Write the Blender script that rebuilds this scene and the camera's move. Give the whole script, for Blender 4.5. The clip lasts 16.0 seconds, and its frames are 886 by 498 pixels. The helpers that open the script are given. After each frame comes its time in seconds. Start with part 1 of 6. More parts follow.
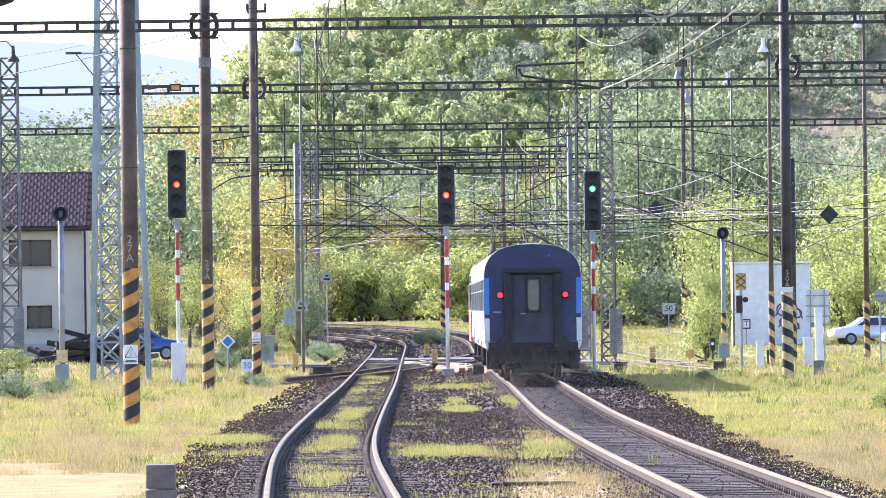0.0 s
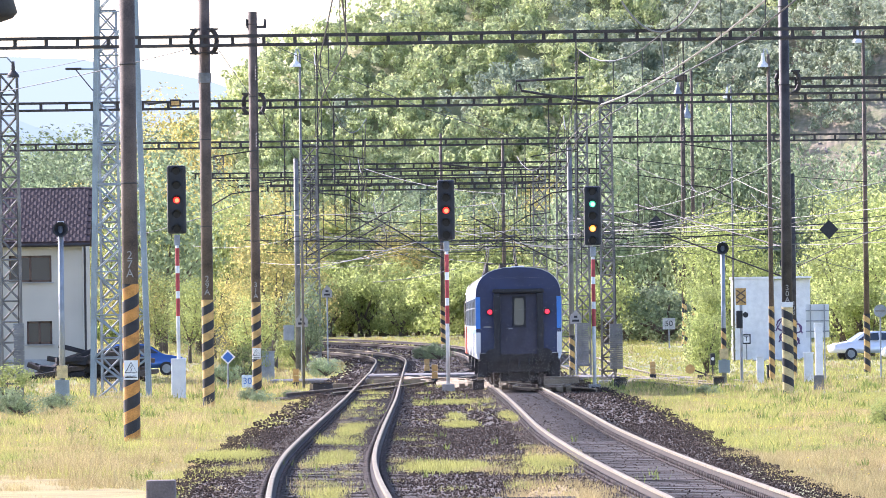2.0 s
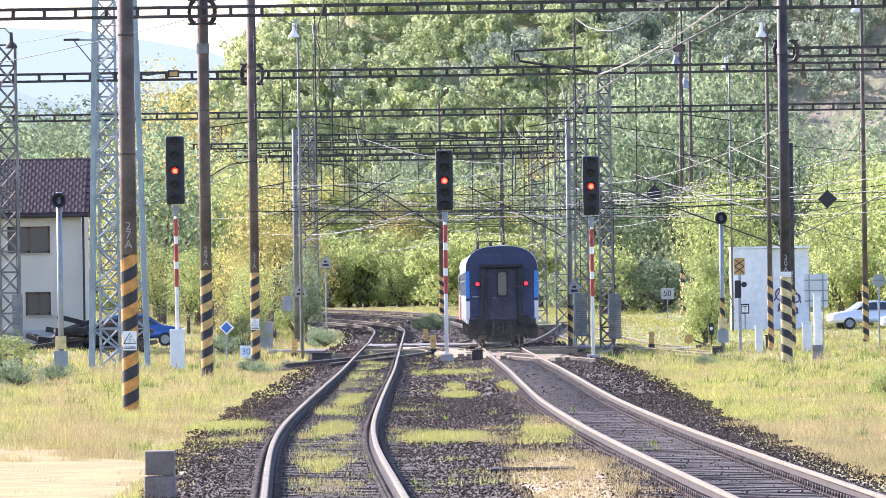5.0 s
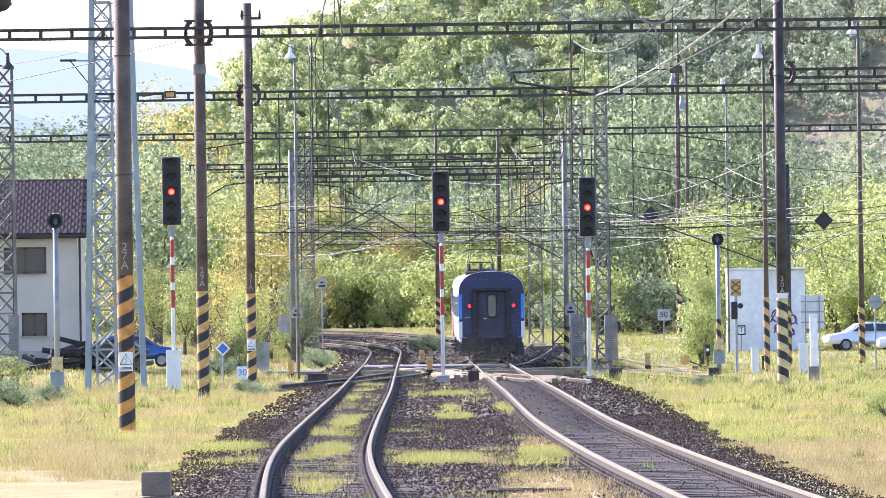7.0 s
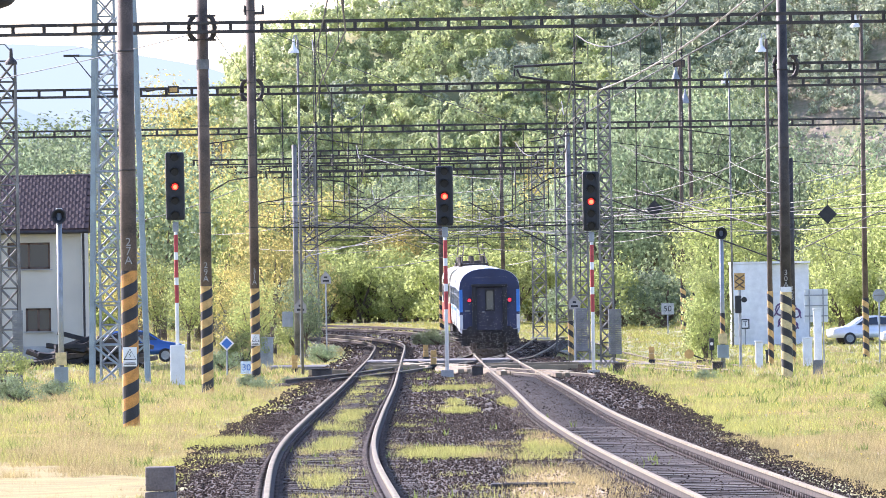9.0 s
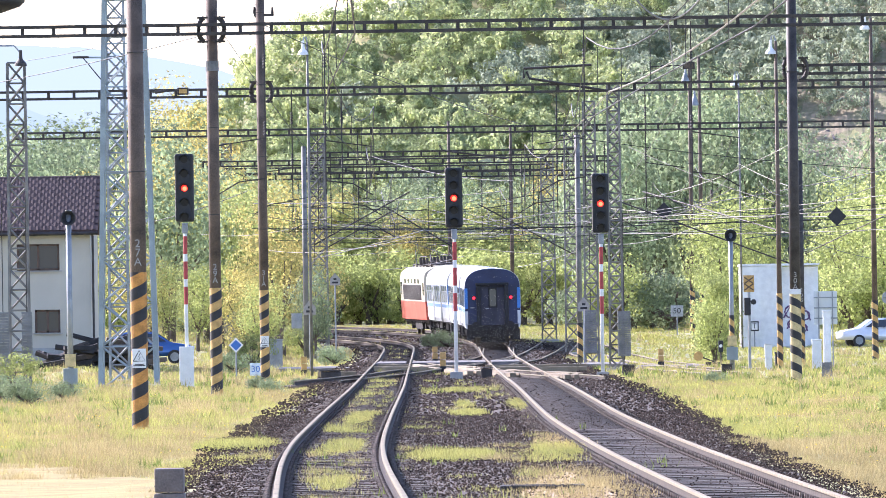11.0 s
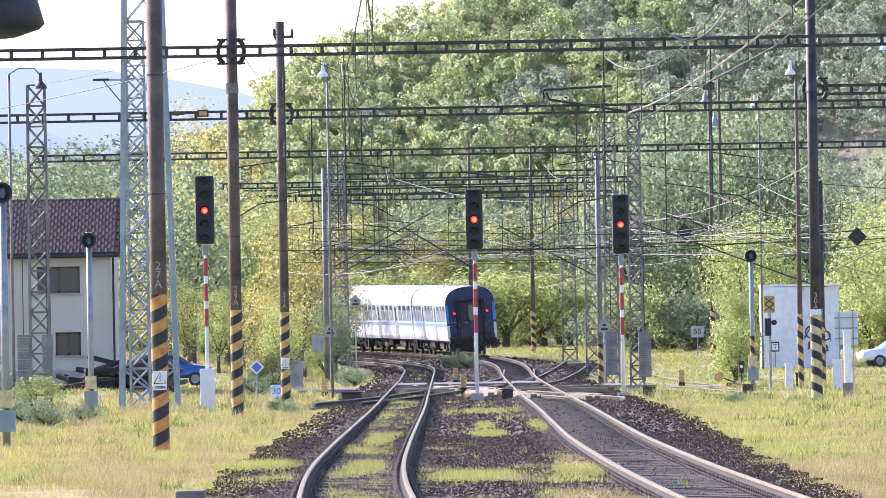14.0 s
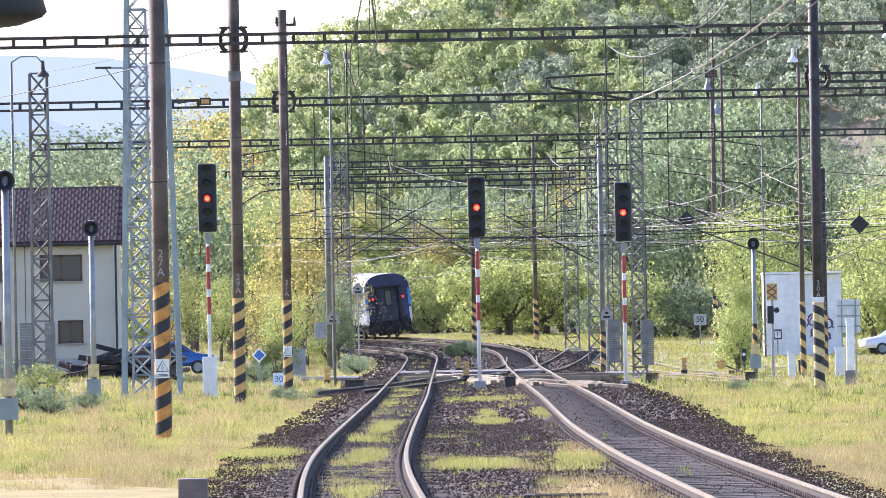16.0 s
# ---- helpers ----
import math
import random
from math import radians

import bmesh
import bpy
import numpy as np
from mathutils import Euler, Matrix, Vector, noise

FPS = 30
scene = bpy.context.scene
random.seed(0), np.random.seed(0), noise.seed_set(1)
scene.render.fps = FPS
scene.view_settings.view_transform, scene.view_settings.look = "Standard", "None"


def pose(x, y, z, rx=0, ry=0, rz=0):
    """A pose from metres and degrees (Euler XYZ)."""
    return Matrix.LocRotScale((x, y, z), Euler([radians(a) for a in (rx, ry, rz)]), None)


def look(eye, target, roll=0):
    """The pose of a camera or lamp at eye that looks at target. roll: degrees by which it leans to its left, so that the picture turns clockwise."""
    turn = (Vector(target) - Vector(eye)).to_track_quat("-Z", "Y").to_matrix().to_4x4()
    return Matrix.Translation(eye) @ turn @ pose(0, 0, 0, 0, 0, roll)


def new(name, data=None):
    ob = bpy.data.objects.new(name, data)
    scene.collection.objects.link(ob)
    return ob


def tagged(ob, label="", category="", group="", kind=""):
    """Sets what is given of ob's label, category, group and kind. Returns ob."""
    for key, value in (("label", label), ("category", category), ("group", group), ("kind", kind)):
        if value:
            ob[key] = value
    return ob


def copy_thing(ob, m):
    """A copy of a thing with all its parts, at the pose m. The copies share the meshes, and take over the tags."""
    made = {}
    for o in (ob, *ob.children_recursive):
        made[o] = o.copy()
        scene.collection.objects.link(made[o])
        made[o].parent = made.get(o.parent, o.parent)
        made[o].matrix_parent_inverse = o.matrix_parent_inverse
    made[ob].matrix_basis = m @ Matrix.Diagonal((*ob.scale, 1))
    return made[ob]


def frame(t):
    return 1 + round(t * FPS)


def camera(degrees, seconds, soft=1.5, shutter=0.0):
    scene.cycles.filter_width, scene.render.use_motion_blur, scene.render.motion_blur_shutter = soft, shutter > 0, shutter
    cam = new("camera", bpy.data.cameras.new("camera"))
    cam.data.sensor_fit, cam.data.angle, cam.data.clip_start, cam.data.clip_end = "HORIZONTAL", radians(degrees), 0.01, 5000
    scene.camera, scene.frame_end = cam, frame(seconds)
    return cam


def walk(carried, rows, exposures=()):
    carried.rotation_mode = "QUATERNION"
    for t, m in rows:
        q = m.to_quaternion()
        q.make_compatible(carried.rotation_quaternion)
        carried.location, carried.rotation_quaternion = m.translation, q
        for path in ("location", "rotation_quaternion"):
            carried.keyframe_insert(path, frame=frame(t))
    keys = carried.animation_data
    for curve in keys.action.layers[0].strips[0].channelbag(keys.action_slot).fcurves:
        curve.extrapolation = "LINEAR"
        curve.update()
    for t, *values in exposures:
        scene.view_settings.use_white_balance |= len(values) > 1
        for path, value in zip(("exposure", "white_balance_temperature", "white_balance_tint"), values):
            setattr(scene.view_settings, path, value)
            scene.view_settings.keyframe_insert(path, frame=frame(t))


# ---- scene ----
EXPOSURES = [(0.0, 1.54, 5800, 27), (12.5, 1.54, 5800, 27), (13.3, 1.36, 5800, 27), (16.0, 1.36, 5800, 27)]
cam = camera(5.00, 16.0, soft=0.8)
EYE = 2.15
# seconds, yaw, pitch, roll of a hand-held long lens at one standpoint
ROWS = [
    (0, 0.0000, 0.3330, 0.700),
    (0.5, 0.0046, 0.3856, 0.521),
    (1, 0.0013, 0.4187, 0.592),
    (1.5, -0.0081, 0.4367, 0.560),
    (2, 0.0006, 0.4198, 0.751),
    (2.5, -0.0426, 0.4126, 0.625),
    (3, 0.0055, 0.4593, 0.726),
    (3.5, 0.0058, 0.2902, 0.778),
    (4, -0.0037, 0.2469, 0.834),
    (6.5, -0.0080, 0.3197, 0.849),
    (7, -0.0281, 0.3701, 0.800),
    (7.5, -0.0393, 0.3702, 0.585),
    (8, -0.0534, 0.3226, 0.696),
    (8.5, 0.0135, 0.3069, 0.833),
    (9, -0.0064, 0.3396, 0.923),
    (11.5, 0.0503, 0.3510, 0.858),
    (12, -0.0098, 0.3159, 0.829),
    (12.5, -0.0156, 0.3669, 0.978),
    (13, 0.2639, 0.3789, 1.034),
    (13.5, 0.2371, 0.3835, 1.157),
    (14, 0.1620, 0.4737, 1.026),
    (14.5, 0.1348, 0.4405, 1.012),
    (15, 0.1198, 0.4597, 0.985),
    (15.5, 0.1584, 0.4268, 1.200),
    (16, 0.1762, 0.4056, 1.054),
]
walk(cam, [(t, pose(0, 0, EYE, 90 + pitch, roll, yaw)) for t, yaw, pitch, roll in ROWS], EXPOSURES)

# ---- world and sun ----
SUN_TO = Vector((-0.66, 0.58, 0.50)).normalized()
world = bpy.data.worlds.new("sky")
scene.world = world
world.use_nodes = True
wn = world.node_tree.nodes
sky = wn.new("ShaderNodeTexSky")
sky.sky_type, sky.sun_disc = "NISHITA", False
sky.sun_elevation = math.asin(SUN_TO.z)
sky.sun_rotation = math.atan2(SUN_TO.x, SUN_TO.y)
sky.dust_density, sky.air_density, sky.ozone_density = 1.5, 1.0, 1.2
wn["Background"].inputs["Strength"].default_value = 0.15
world.node_tree.links.new(sky.outputs[0], wn["Background"].inputs["Color"])
sun = new("sun", bpy.data.lights.new("sun", "SUN"))
sun.data.energy, sun.data.angle, sun.data.color = 3.9, radians(0.6), (1.0, 0.94, 0.84)
sun.matrix_world = look(SUN_TO * 300, (0, 0, 0))


# ---- materials ----
def mat(name, base, rough=0.7, metal=0.0, var=0.25, scale=6.0, dark=None, bump=0.15, fine=40.0, island=0.0, rnd=0.0, trans=0.0, stretch=None):
    """Two scales of colour change, a fine relief, and a change from piece to piece."""
    m = bpy.data.materials.new(name)
    m.use_nodes = True
    n, l = m.node_tree.nodes, m.node_tree.links
    b = n["Principled BSDF"]
    tc = n.new("ShaderNodeTexCoord")
    vec = tc.outputs["Object"]
    if stretch:
        mp = n.new("ShaderNodeMapping")
        mp.inputs["Scale"].default_value = stretch
        l.new(vec, mp.inputs["Vector"])
        vec = mp.outputs[0]
    big, small = n.new("ShaderNodeTexNoise"), n.new("ShaderNodeTexNoise")
    big.inputs["Scale"].default_value, small.inputs["Scale"].default_value = scale, fine
    big.inputs["Detail"].default_value, small.inputs["Detail"].default_value = 4, 3
    l.new(vec, big.inputs["Vector"]), l.new(vec, small.inputs["Vector"])
    add = n.new("ShaderNodeMath")
    add.operation = "MULTIPLY_ADD"
    l.new(big.outputs["Fac"], add.inputs[0])
    add.inputs[1].default_value = 0.6
    mul = n.new("ShaderNodeMath")
    mul.operation = "MULTIPLY"
    l.new(small.outputs["Fac"], mul.inputs[0])
    mul.inputs[1].default_value = 0.4
    l.new(mul.outputs[0], add.inputs[2])
    ramp = n.new("ShaderNodeValToRGB")
    d = dark or tuple(c * (1 - 1.3 * var) for c in base)
    ramp.color_ramp.elements[0].position, ramp.color_ramp.elements[1].position = 0.36, 0.62
    ramp.color_ramp.elements[0].color = (*d, 1)
    ramp.color_ramp.elements[1].color = (*[min(1, c * (1 + 0.5 * var)) for c in base], 1)
    l.new(add.outputs[0], ramp.inputs[0])
    col = ramp.outputs[0]
    for amount, node, sock in ((island, "ShaderNodeNewGeometry", "Random Per Island"), (rnd, "ShaderNodeObjectInfo", "Random")):
        if amount:
            g, hsv = n.new(node), n.new("ShaderNodeHueSaturation")
            mr = n.new("ShaderNodeMapRange")
            mr.inputs["To Min"].default_value, mr.inputs["To Max"].default_value = 1 - amount, 1 + amount
            l.new(g.outputs[sock], mr.inputs["Value"])
            l.new(mr.outputs[0], hsv.inputs["Value"])
            l.new(col, hsv.inputs["Color"])
            col = hsv.outputs[0]
    l.new(col, b.inputs["Base Color"])
    b.inputs["Roughness"].default_value, b.inputs["Metallic"].default_value = rough, metal
    if bump:
        bp = n.new("ShaderNodeBump")
        bp.inputs["Strength"].default_value, bp.inputs["Distance"].default_value = bump, 0.02
        l.new(add.outputs[0], bp.inputs["Height"])
        l.new(bp.outputs[0], b.inputs["Normal"])
    if trans:
        t, mix = n.new("ShaderNodeBsdfTranslucent"), n.new("ShaderNodeMixShader")
        l.new(col, t.inputs["Color"])
        mix.inputs[0].default_value = trans
        l.new(b.outputs[0], mix.inputs[1]), l.new(t.outputs[0], mix.inputs[2])
        l.new(mix.outputs[0], n["Material Output"].inputs["Surface"])
    return m


def glow(name, color, strength):
    m = bpy.data.materials.new(name)
    m.use_nodes = True
    b = m.node_tree.nodes["Principled BSDF"]
    b.inputs["Base Color"].default_value = (*[c * 0.5 for c in color], 1)
    b.inputs["Emission Color"].default_value = (*color, 1)
    b.inputs["Emission Strength"].default_value = strength
    return m


def glassy(name, base, rough=0.08):
    m = bpy.data.materials.new(name)
    m.use_nodes = True
    b = m.node_tree.nodes["Principled BSDF"]
    b.inputs["Base Color"].default_value = (*base, 1)
    b.inputs["Roughness"].default_value = rough
    b.inputs["Specular IOR Level"].default_value = 0.8
    return m


RUST = mat("rusty_brown_mast", (0.14, 0.10, 0.07), 0.75, 0.2, 0.5, 1.5, bump=0.3)
DARKIRON = mat("dark_iron", (0.065, 0.056, 0.05), 0.65, 0.4, 0.4, 3)
GALV = mat("galvanised_steel", (0.30, 0.32, 0.33), 0.5, 0.5, 0.3, 2)
LATTICE = mat("weathered_lattice_steel", (0.22, 0.21, 0.19), 0.65, 0.3, 0.5, 1.2)
PALEBLUE = mat("pale_blue_grey_paint", (0.27, 0.32, 0.325), 0.6, 0.0, 0.25, 1.5)
ORANGE = mat("faded_orange_paint", (0.55, 0.25, 0.05), 0.7, 0, 0.3, 5)
PALEYELLOW = mat("bleached_yellow_paint", (0.58, 0.46, 0.22), 0.7, 0, 0.3, 5)
YELLOW = mat("faded_yellow_paint", (0.55, 0.34, 0.11), 0.7, 0, 0.3, 5)
BLACKP = mat("black_paint", (0.02, 0.02, 0.022), 0.6, 0, 0.4, 5)
WHITEP = mat("white_paint", (0.75, 0.75, 0.72), 0.55, 0, 0.12, 3)
REDP = mat("red_paint", (0.42, 0.05, 0.05), 0.55, 0, 0.25, 4)
SIGNALBLACK = mat("matt_black_signal_casing", (0.014, 0.015, 0.017), 0.55, 0, 0.3, 4)
BLUEP = mat("blue_sign_paint", (0.05, 0.16, 0.48), 0.5, 0, 0.1, 4)
CABLE = mat("dark_cable", (0.03, 0.03, 0.03), 0.6, 0.3, 0.2, 3, bump=0)
PALECABLE = mat("pale_weathered_cable", (0.28, 0.26, 0.21), 0.6, 0.2, 0.2, 3, bump=0)
CONCRETE = mat("grey_concrete", (0.36, 0.35, 0.32), 0.85, 0, 0.25, 1.2, bump=0.3)
WEIGHT = mat("cast_counterweight", (0.19, 0.19, 0.185), 0.8, 0, 0.35, 3)
RAILTOP = mat("worn_rail_steel", (0.275, 0.235, 0.165), 0.8, 0.0, 0.3, 3, bump=0.05)
RAILTOP.node_tree.nodes["Principled BSDF"].inputs["Specular IOR Level"].default_value = 0.12
RAILSIDE = mat("rusty_rail", (0.05, 0.034, 0.025), 0.8, 0.2, 0.4, 4)
SLEEPER = mat("oily_sleeper", (0.085, 0.066, 0.05), 0.85, 0, 0.45, 3, bump=0.4, rnd=0.3)
PLATE = mat("rusty_baseplate", (0.07, 0.05, 0.04), 0.75, 0.3, 0.4, 9, island=0.35)
STONE = mat("dark_ballast_stone", (0.066, 0.046, 0.034), 0.9, 0, 0.4, 3, bump=0.3, island=0.75)
STONE.node_tree.nodes["Principled BSDF"].inputs["Specular IOR Level"].default_value = 0.2
PLANK = mat("weathered_plank", (0.31, 0.24, 0.15), 0.85, 0, 0.3, 2, rnd=0.2)
ROOFTILE = mat("plum_brown_roof_tile", (0.066, 0.046, 0.045), 0.75, 0, 0.3, 2, rnd=0.18)
ROOFTILE.node_tree.nodes["Principled BSDF"].inputs["Specular IOR Level"].default_value = 0.15
PLASTER = mat("cream_plaster", (0.54, 0.49, 0.39), 0.9, 0, 0.1, 0.6)
WINDOWFRAME = mat("brown_window_frame", (0.12, 0.07, 0.045), 0.6, 0, 0.3, 6)
GLASS = glassy("window_glass", (0.03, 0.035, 0.04))
# light grey base paints the reflection in the coach side windows
COACHGLASS = glassy("pale_reflection_coach_glass", (0.36, 0.39, 0.41), 0.2)
LENSDARK = glassy("dark_lens", (0.012, 0.012, 0.014), 0.2)
LENSDARK.node_tree.nodes["Principled BSDF"].inputs["Specular IOR Level"].default_value = 0.25
LENSRED = glow("red_lamp", (1.0, 0.025, 0.012), 0.75)
LENSAMBER = glow("amber_lamp", (1.0, 0.25, 0.02), 1.1)
LENSGREEN = glow("green_lamp", (0.05, 0.50, 0.26), 0.55)
FILAMENT = {"red_lamp": glow("red_lamp_centre", (1.0, 0.15, 0.05), 1.5), "amber_lamp": glow("amber_lamp_centre", (1.0, 0.42, 0.08), 1.5), "green_lamp": glow("green_lamp_centre", (0.35, 0.9, 0.7), 0.9)}
GRASSBLADE = mat("sunlit_grass", (0.43, 0.395, 0.115), 0.7, 0, 0.35, 0.25, dark=(0.28, 0.30, 0.08), bump=0, island=0.35, trans=0.4)
DRYGRASS = mat("dry_straw_grass", (0.47, 0.375, 0.17), 0.8, 0, 0.3, 0.4, bump=0, island=0.3, trans=0.35)
WEED = mat("fresh_green_weed", (0.22, 0.27, 0.06), 0.7, 0, 0.3, 1.5, bump=0, island=0.35, trans=0.4)
BARK = mat("grey_brown_bark", (0.13, 0.10, 0.075), 0.9, 0, 0.4, 4, bump=0.5)
# shaded and sunlit leaf tones for the hill; paleness and blue imitate haze
LEAFSHADE = mat("shaded_blue_green_hill_leaves", (0.37, 0.40, 0.26), 0.75, 0, 0.4, 0.14, dark=(0.24, 0.29, 0.20), bump=0, fine=0.3, island=0.25, trans=0.55)
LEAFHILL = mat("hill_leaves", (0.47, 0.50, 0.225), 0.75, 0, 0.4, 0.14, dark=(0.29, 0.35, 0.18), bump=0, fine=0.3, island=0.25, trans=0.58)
LEAFGREEN = mat("spring_green_leaves", (0.38, 0.43, 0.145), 0.7, 0, 0.3, 0.3, bump=0, fine=2, island=0.35, rnd=0.2, trans=0.66)
LEAFYELLOW = mat("yellow_green_leaves", (0.52, 0.42, 0.13), 0.7, 0, 0.3, 0.3, dark=(0.28, 0.28, 0.10), bump=0, fine=2, island=0.45, rnd=0.2, trans=0.6)
LEAFDARK = mat("deep_green_leaves", (0.27, 0.335, 0.18), 0.7, 0, 0.35, 0.3, bump=0, fine=2, island=0.35, rnd=0.2, trans=0.62)


# ---- mesh helpers ----
def finish(bm):
    me = bpy.data.meshes.new("mesh")
    bm.normal_update()
    bm.to_mesh(me)
    bm.free()
    return me


def part(name, bm, material, parent=None, label="", smooth=False, place=None):
    """One mesh object under a thing or under a part."""
    me = bm if isinstance(bm, bpy.types.Mesh) else finish(bm)
    if not me.materials:
        me.materials.append(material)
    if smooth:
        me.polygons.foreach_set("use_smooth", [True] * len(me.polygons))
    ob = new(name, me)
    if parent:
        ob.parent = parent
    if place is not None:
        ob.matrix_basis = place
    if label:
        tagged(ob, label)
    return ob


def thing(name, m, label, category, group="", kind=""):
    ob = new(name)
    ob.matrix_basis = m
    return tagged(ob, label, category, group, kind)


def B():
    return bmesh.new()


def box(bm, x0, x1, y0, y1, z0, z1, bevel=0.0):
    r = bmesh.ops.create_cube(bm, size=1, matrix=Matrix.Translation(((x0 + x1) / 2, (y0 + y1) / 2, (z0 + z1) / 2)) @ Matrix.Diagonal((x1 - x0, y1 - y0, z1 - z0, 1)))
    if bevel:
        edges = list({e for v in r["verts"] for e in v.link_edges})
        bmesh.ops.bevel(bm, geom=edges, offset=bevel, segments=2, affect="EDGES", profile=0.6)
    return bm


def rod(bm, a, b, r0, r1=None, n=8):
    a, b = Vector(a), Vector(b)
    d = b - a
    m = Matrix.Translation((a + b) / 2) @ d.to_track_quat("Z", "Y").to_matrix().to_4x4()
    bmesh.ops.create_cone(bm, cap_ends=True, segments=n, radius1=r0, radius2=r0 if r1 is None else r1, depth=d.length, matrix=m)
    return bm


def strip(bm, pts, r, n=4):
    """One tube along a run of points."""
    pts = [Vector(p) for p in pts]
    rings = []
    for i, p in enumerate(pts):
        d = (pts[min(i + 1, len(pts) - 1)] - pts[max(i - 1, 0)]).normalized()
        q = d.to_track_quat("Z", "Y").to_matrix()
        rings.append([bm.verts.new(p + q @ Vector((r * math.cos(k * 2 * math.pi / n), r * math.sin(k * 2 * math.pi / n), 0))) for k in range(n)])
    for a, b in zip(rings, rings[1:]):
        for k in range(n):
            bm.faces.new((a[k], a[(k + 1) % n], b[(k + 1) % n], b[k]))
    bm.faces.new(list(reversed(rings[0]))), bm.faces.new(rings[-1])
    return bm


def ring(bm, centre, r, t, axis="Y", n=20):
    """A ring of radius r and thickness t about an axis."""
    c = Vector(centre)
    q = {"X": Euler((0, radians(90), 0)), "Y": Euler((radians(90), 0, 0)), "Z": Euler((0, 0, 0))}[axis].to_matrix()
    pts = [c + q @ Vector((r * math.cos(k * 2 * math.pi / n), r * math.sin(k * 2 * math.pi / n), 0)) for k in range(n + 1)]
    return strip(bm, pts, t, 5)


def lathe(bm, profile, m=Matrix(), n=20):
    """Turns (radius, height) pairs about z."""
    rows = []
    for r, z in profile:
        rows.append([bm.verts.new(m @ Vector((r * math.cos(k * 2 * math.pi / n), r * math.sin(k * 2 * math.pi / n), z))) for k in range(n)])
    for a, b in zip(rows, rows[1:]):
        for k in range(n):
            bm.faces.new((a[k], a[(k + 1) % n], b[(k + 1) % n], b[k]))
    bm.faces.new(list(reversed(rows[0]))), bm.faces.new(rows[-1])
    return bm


def raw(verts, faces):
    me = bpy.data.meshes.new("mesh")
    me.from_pydata([tuple(v) for v in verts], [], [tuple(q) for q in faces])
    me.update()
    return me


def quads_mesh(co):
    """A mesh out of an array (n, k, 3) of separate faces of k corners."""
    n, k = co.shape[:2]
    me = bpy.data.meshes.new("mesh")
    me.vertices.add(n * k)
    me.vertices.foreach_set("co", co.astype(np.float32).ravel())
    me.loops.add(n * k)
    me.loops.foreach_set("vertex_index", np.arange(n * k, dtype=np.int32))
    me.polygons.add(n)
    me.polygons.foreach_set("loop_start", np.arange(0, n * k, k, dtype=np.int32))
    me.update(calc_edges=True)
    return me


def solids_mesh(template_v, template_f, mats):
    """Many copies of one small solid, joined: mats is an array (n, 3, 4)."""
    tv, tf = np.array(template_v, float), np.array(template_f, np.int32)
    co = np.einsum("nij,vj->nvi", mats[:, :, :3], tv) + mats[:, None, :, 3]
    n, k = len(mats), tf.shape[1]
    idx = (tf[None] + np.arange(n)[:, None, None] * len(tv)).reshape(-1)
    me = bpy.data.meshes.new("mesh")
    me.vertices.add(n * len(tv))
    me.vertices.foreach_set("co", co.astype(np.float32).ravel())
    me.loops.add(len(idx))
    me.loops.foreach_set("vertex_index", idx.astype(np.int32))
    me.polygons.add(n * len(tf))
    me.polygons.foreach_set("loop_start", np.arange(0, len(idx), k, dtype=np.int32))
    me.update(calc_edges=True)
    return me


CUBE_V = [(x, y, z) for x in (-0.5, 0.5) for y in (-0.5, 0.5) for z in (-0.5, 0.5)]
CUBE_F = [(0, 1, 3, 2), (4, 6, 7, 5), (0, 4, 5, 1), (2, 3, 7, 6), (0, 2, 6, 4), (1, 5, 7, 3)]


def words(text, size, material, parent, place, name="lettering"):
    cu = bpy.data.curves.new(name, "FONT")
    cu.body, cu.size, cu.align_x, cu.align_y, cu.extrude = text, size, "CENTER", "CENTER", 0.004
    ob = bpy.data.objects.new(name, cu)
    me = bpy.data.meshes.new_from_object(ob)
    bpy.data.objects.remove(ob)
    return part(name, me, material, parent, place=place)



# ---- the lie of the land ----
def smooth01(a):
    a = np.clip(a, 0, 1)
    return a * a * (3 - 2 * a)


def rail_z(y):
    """Height of the rails: level, then a climb into the curve."""
    y = np.asarray(y, float)
    return np.interp(y, [468, 500, 527, 548, 620, 780], [0.0, 0.17, 0.37, 0.53, 1.06, 2.2])


def line(points, bend_at, radius, ramp=40.0):
    """A track's middle line, a point a metre: smooth through (y, x), then an arc to the left."""
    ys = np.arange(-40.0, bend_at, 1.0)
    xs = np.interp(ys, [p[0] for p in points], [p[1] for p in points])
    k = np.exp(-0.5 * (np.arange(-36, 37) / 12.0) ** 2)
    k /= k.sum()
    xs = np.convolve(np.pad(xs, 36, mode="edge"), k, "valid")
    pts = list(zip(xs, ys))
    head = math.atan2(xs[-1] - xs[-2], 1.0)
    x, y, turn = xs[-1], ys[-1], 0.0
    for i in range(260):
        turn = min(turn + 1 / ramp, 1.0)
        head -= turn / radius
        x, y = x + math.sin(head), y + math.cos(head)
        pts.append((x, y))
    p = np.array(pts)
    return np.column_stack([p, rail_z(p[:, 1])])


RIGHT = line([(-40, 6.3), (60, 4.4), (124, 3.50), (133, 3.36), (162, 3.0), (206, 2.70), (290, 2.62), (330, 2.50), (385, 2.36), (470, 2.26), (530, 2.05)], 504, 300, 130.0)
LEFT = line([(-40, 0.8), (60, -0.45), (100, -1.05), (122, -1.38), (143, -1.72), (168, -1.95), (215, -2.05), (296, -2.15), (349, -2.3), (470, -2.62), (560, -2.7)], 505, 330)


def cant(y):
    """Degrees by which the tracks lean into the curve."""
    return np.interp(y, [505, 530, 556, 578, 608, 640], [0, 0.8, 1.8, 3.8, 5.2, 5.4])


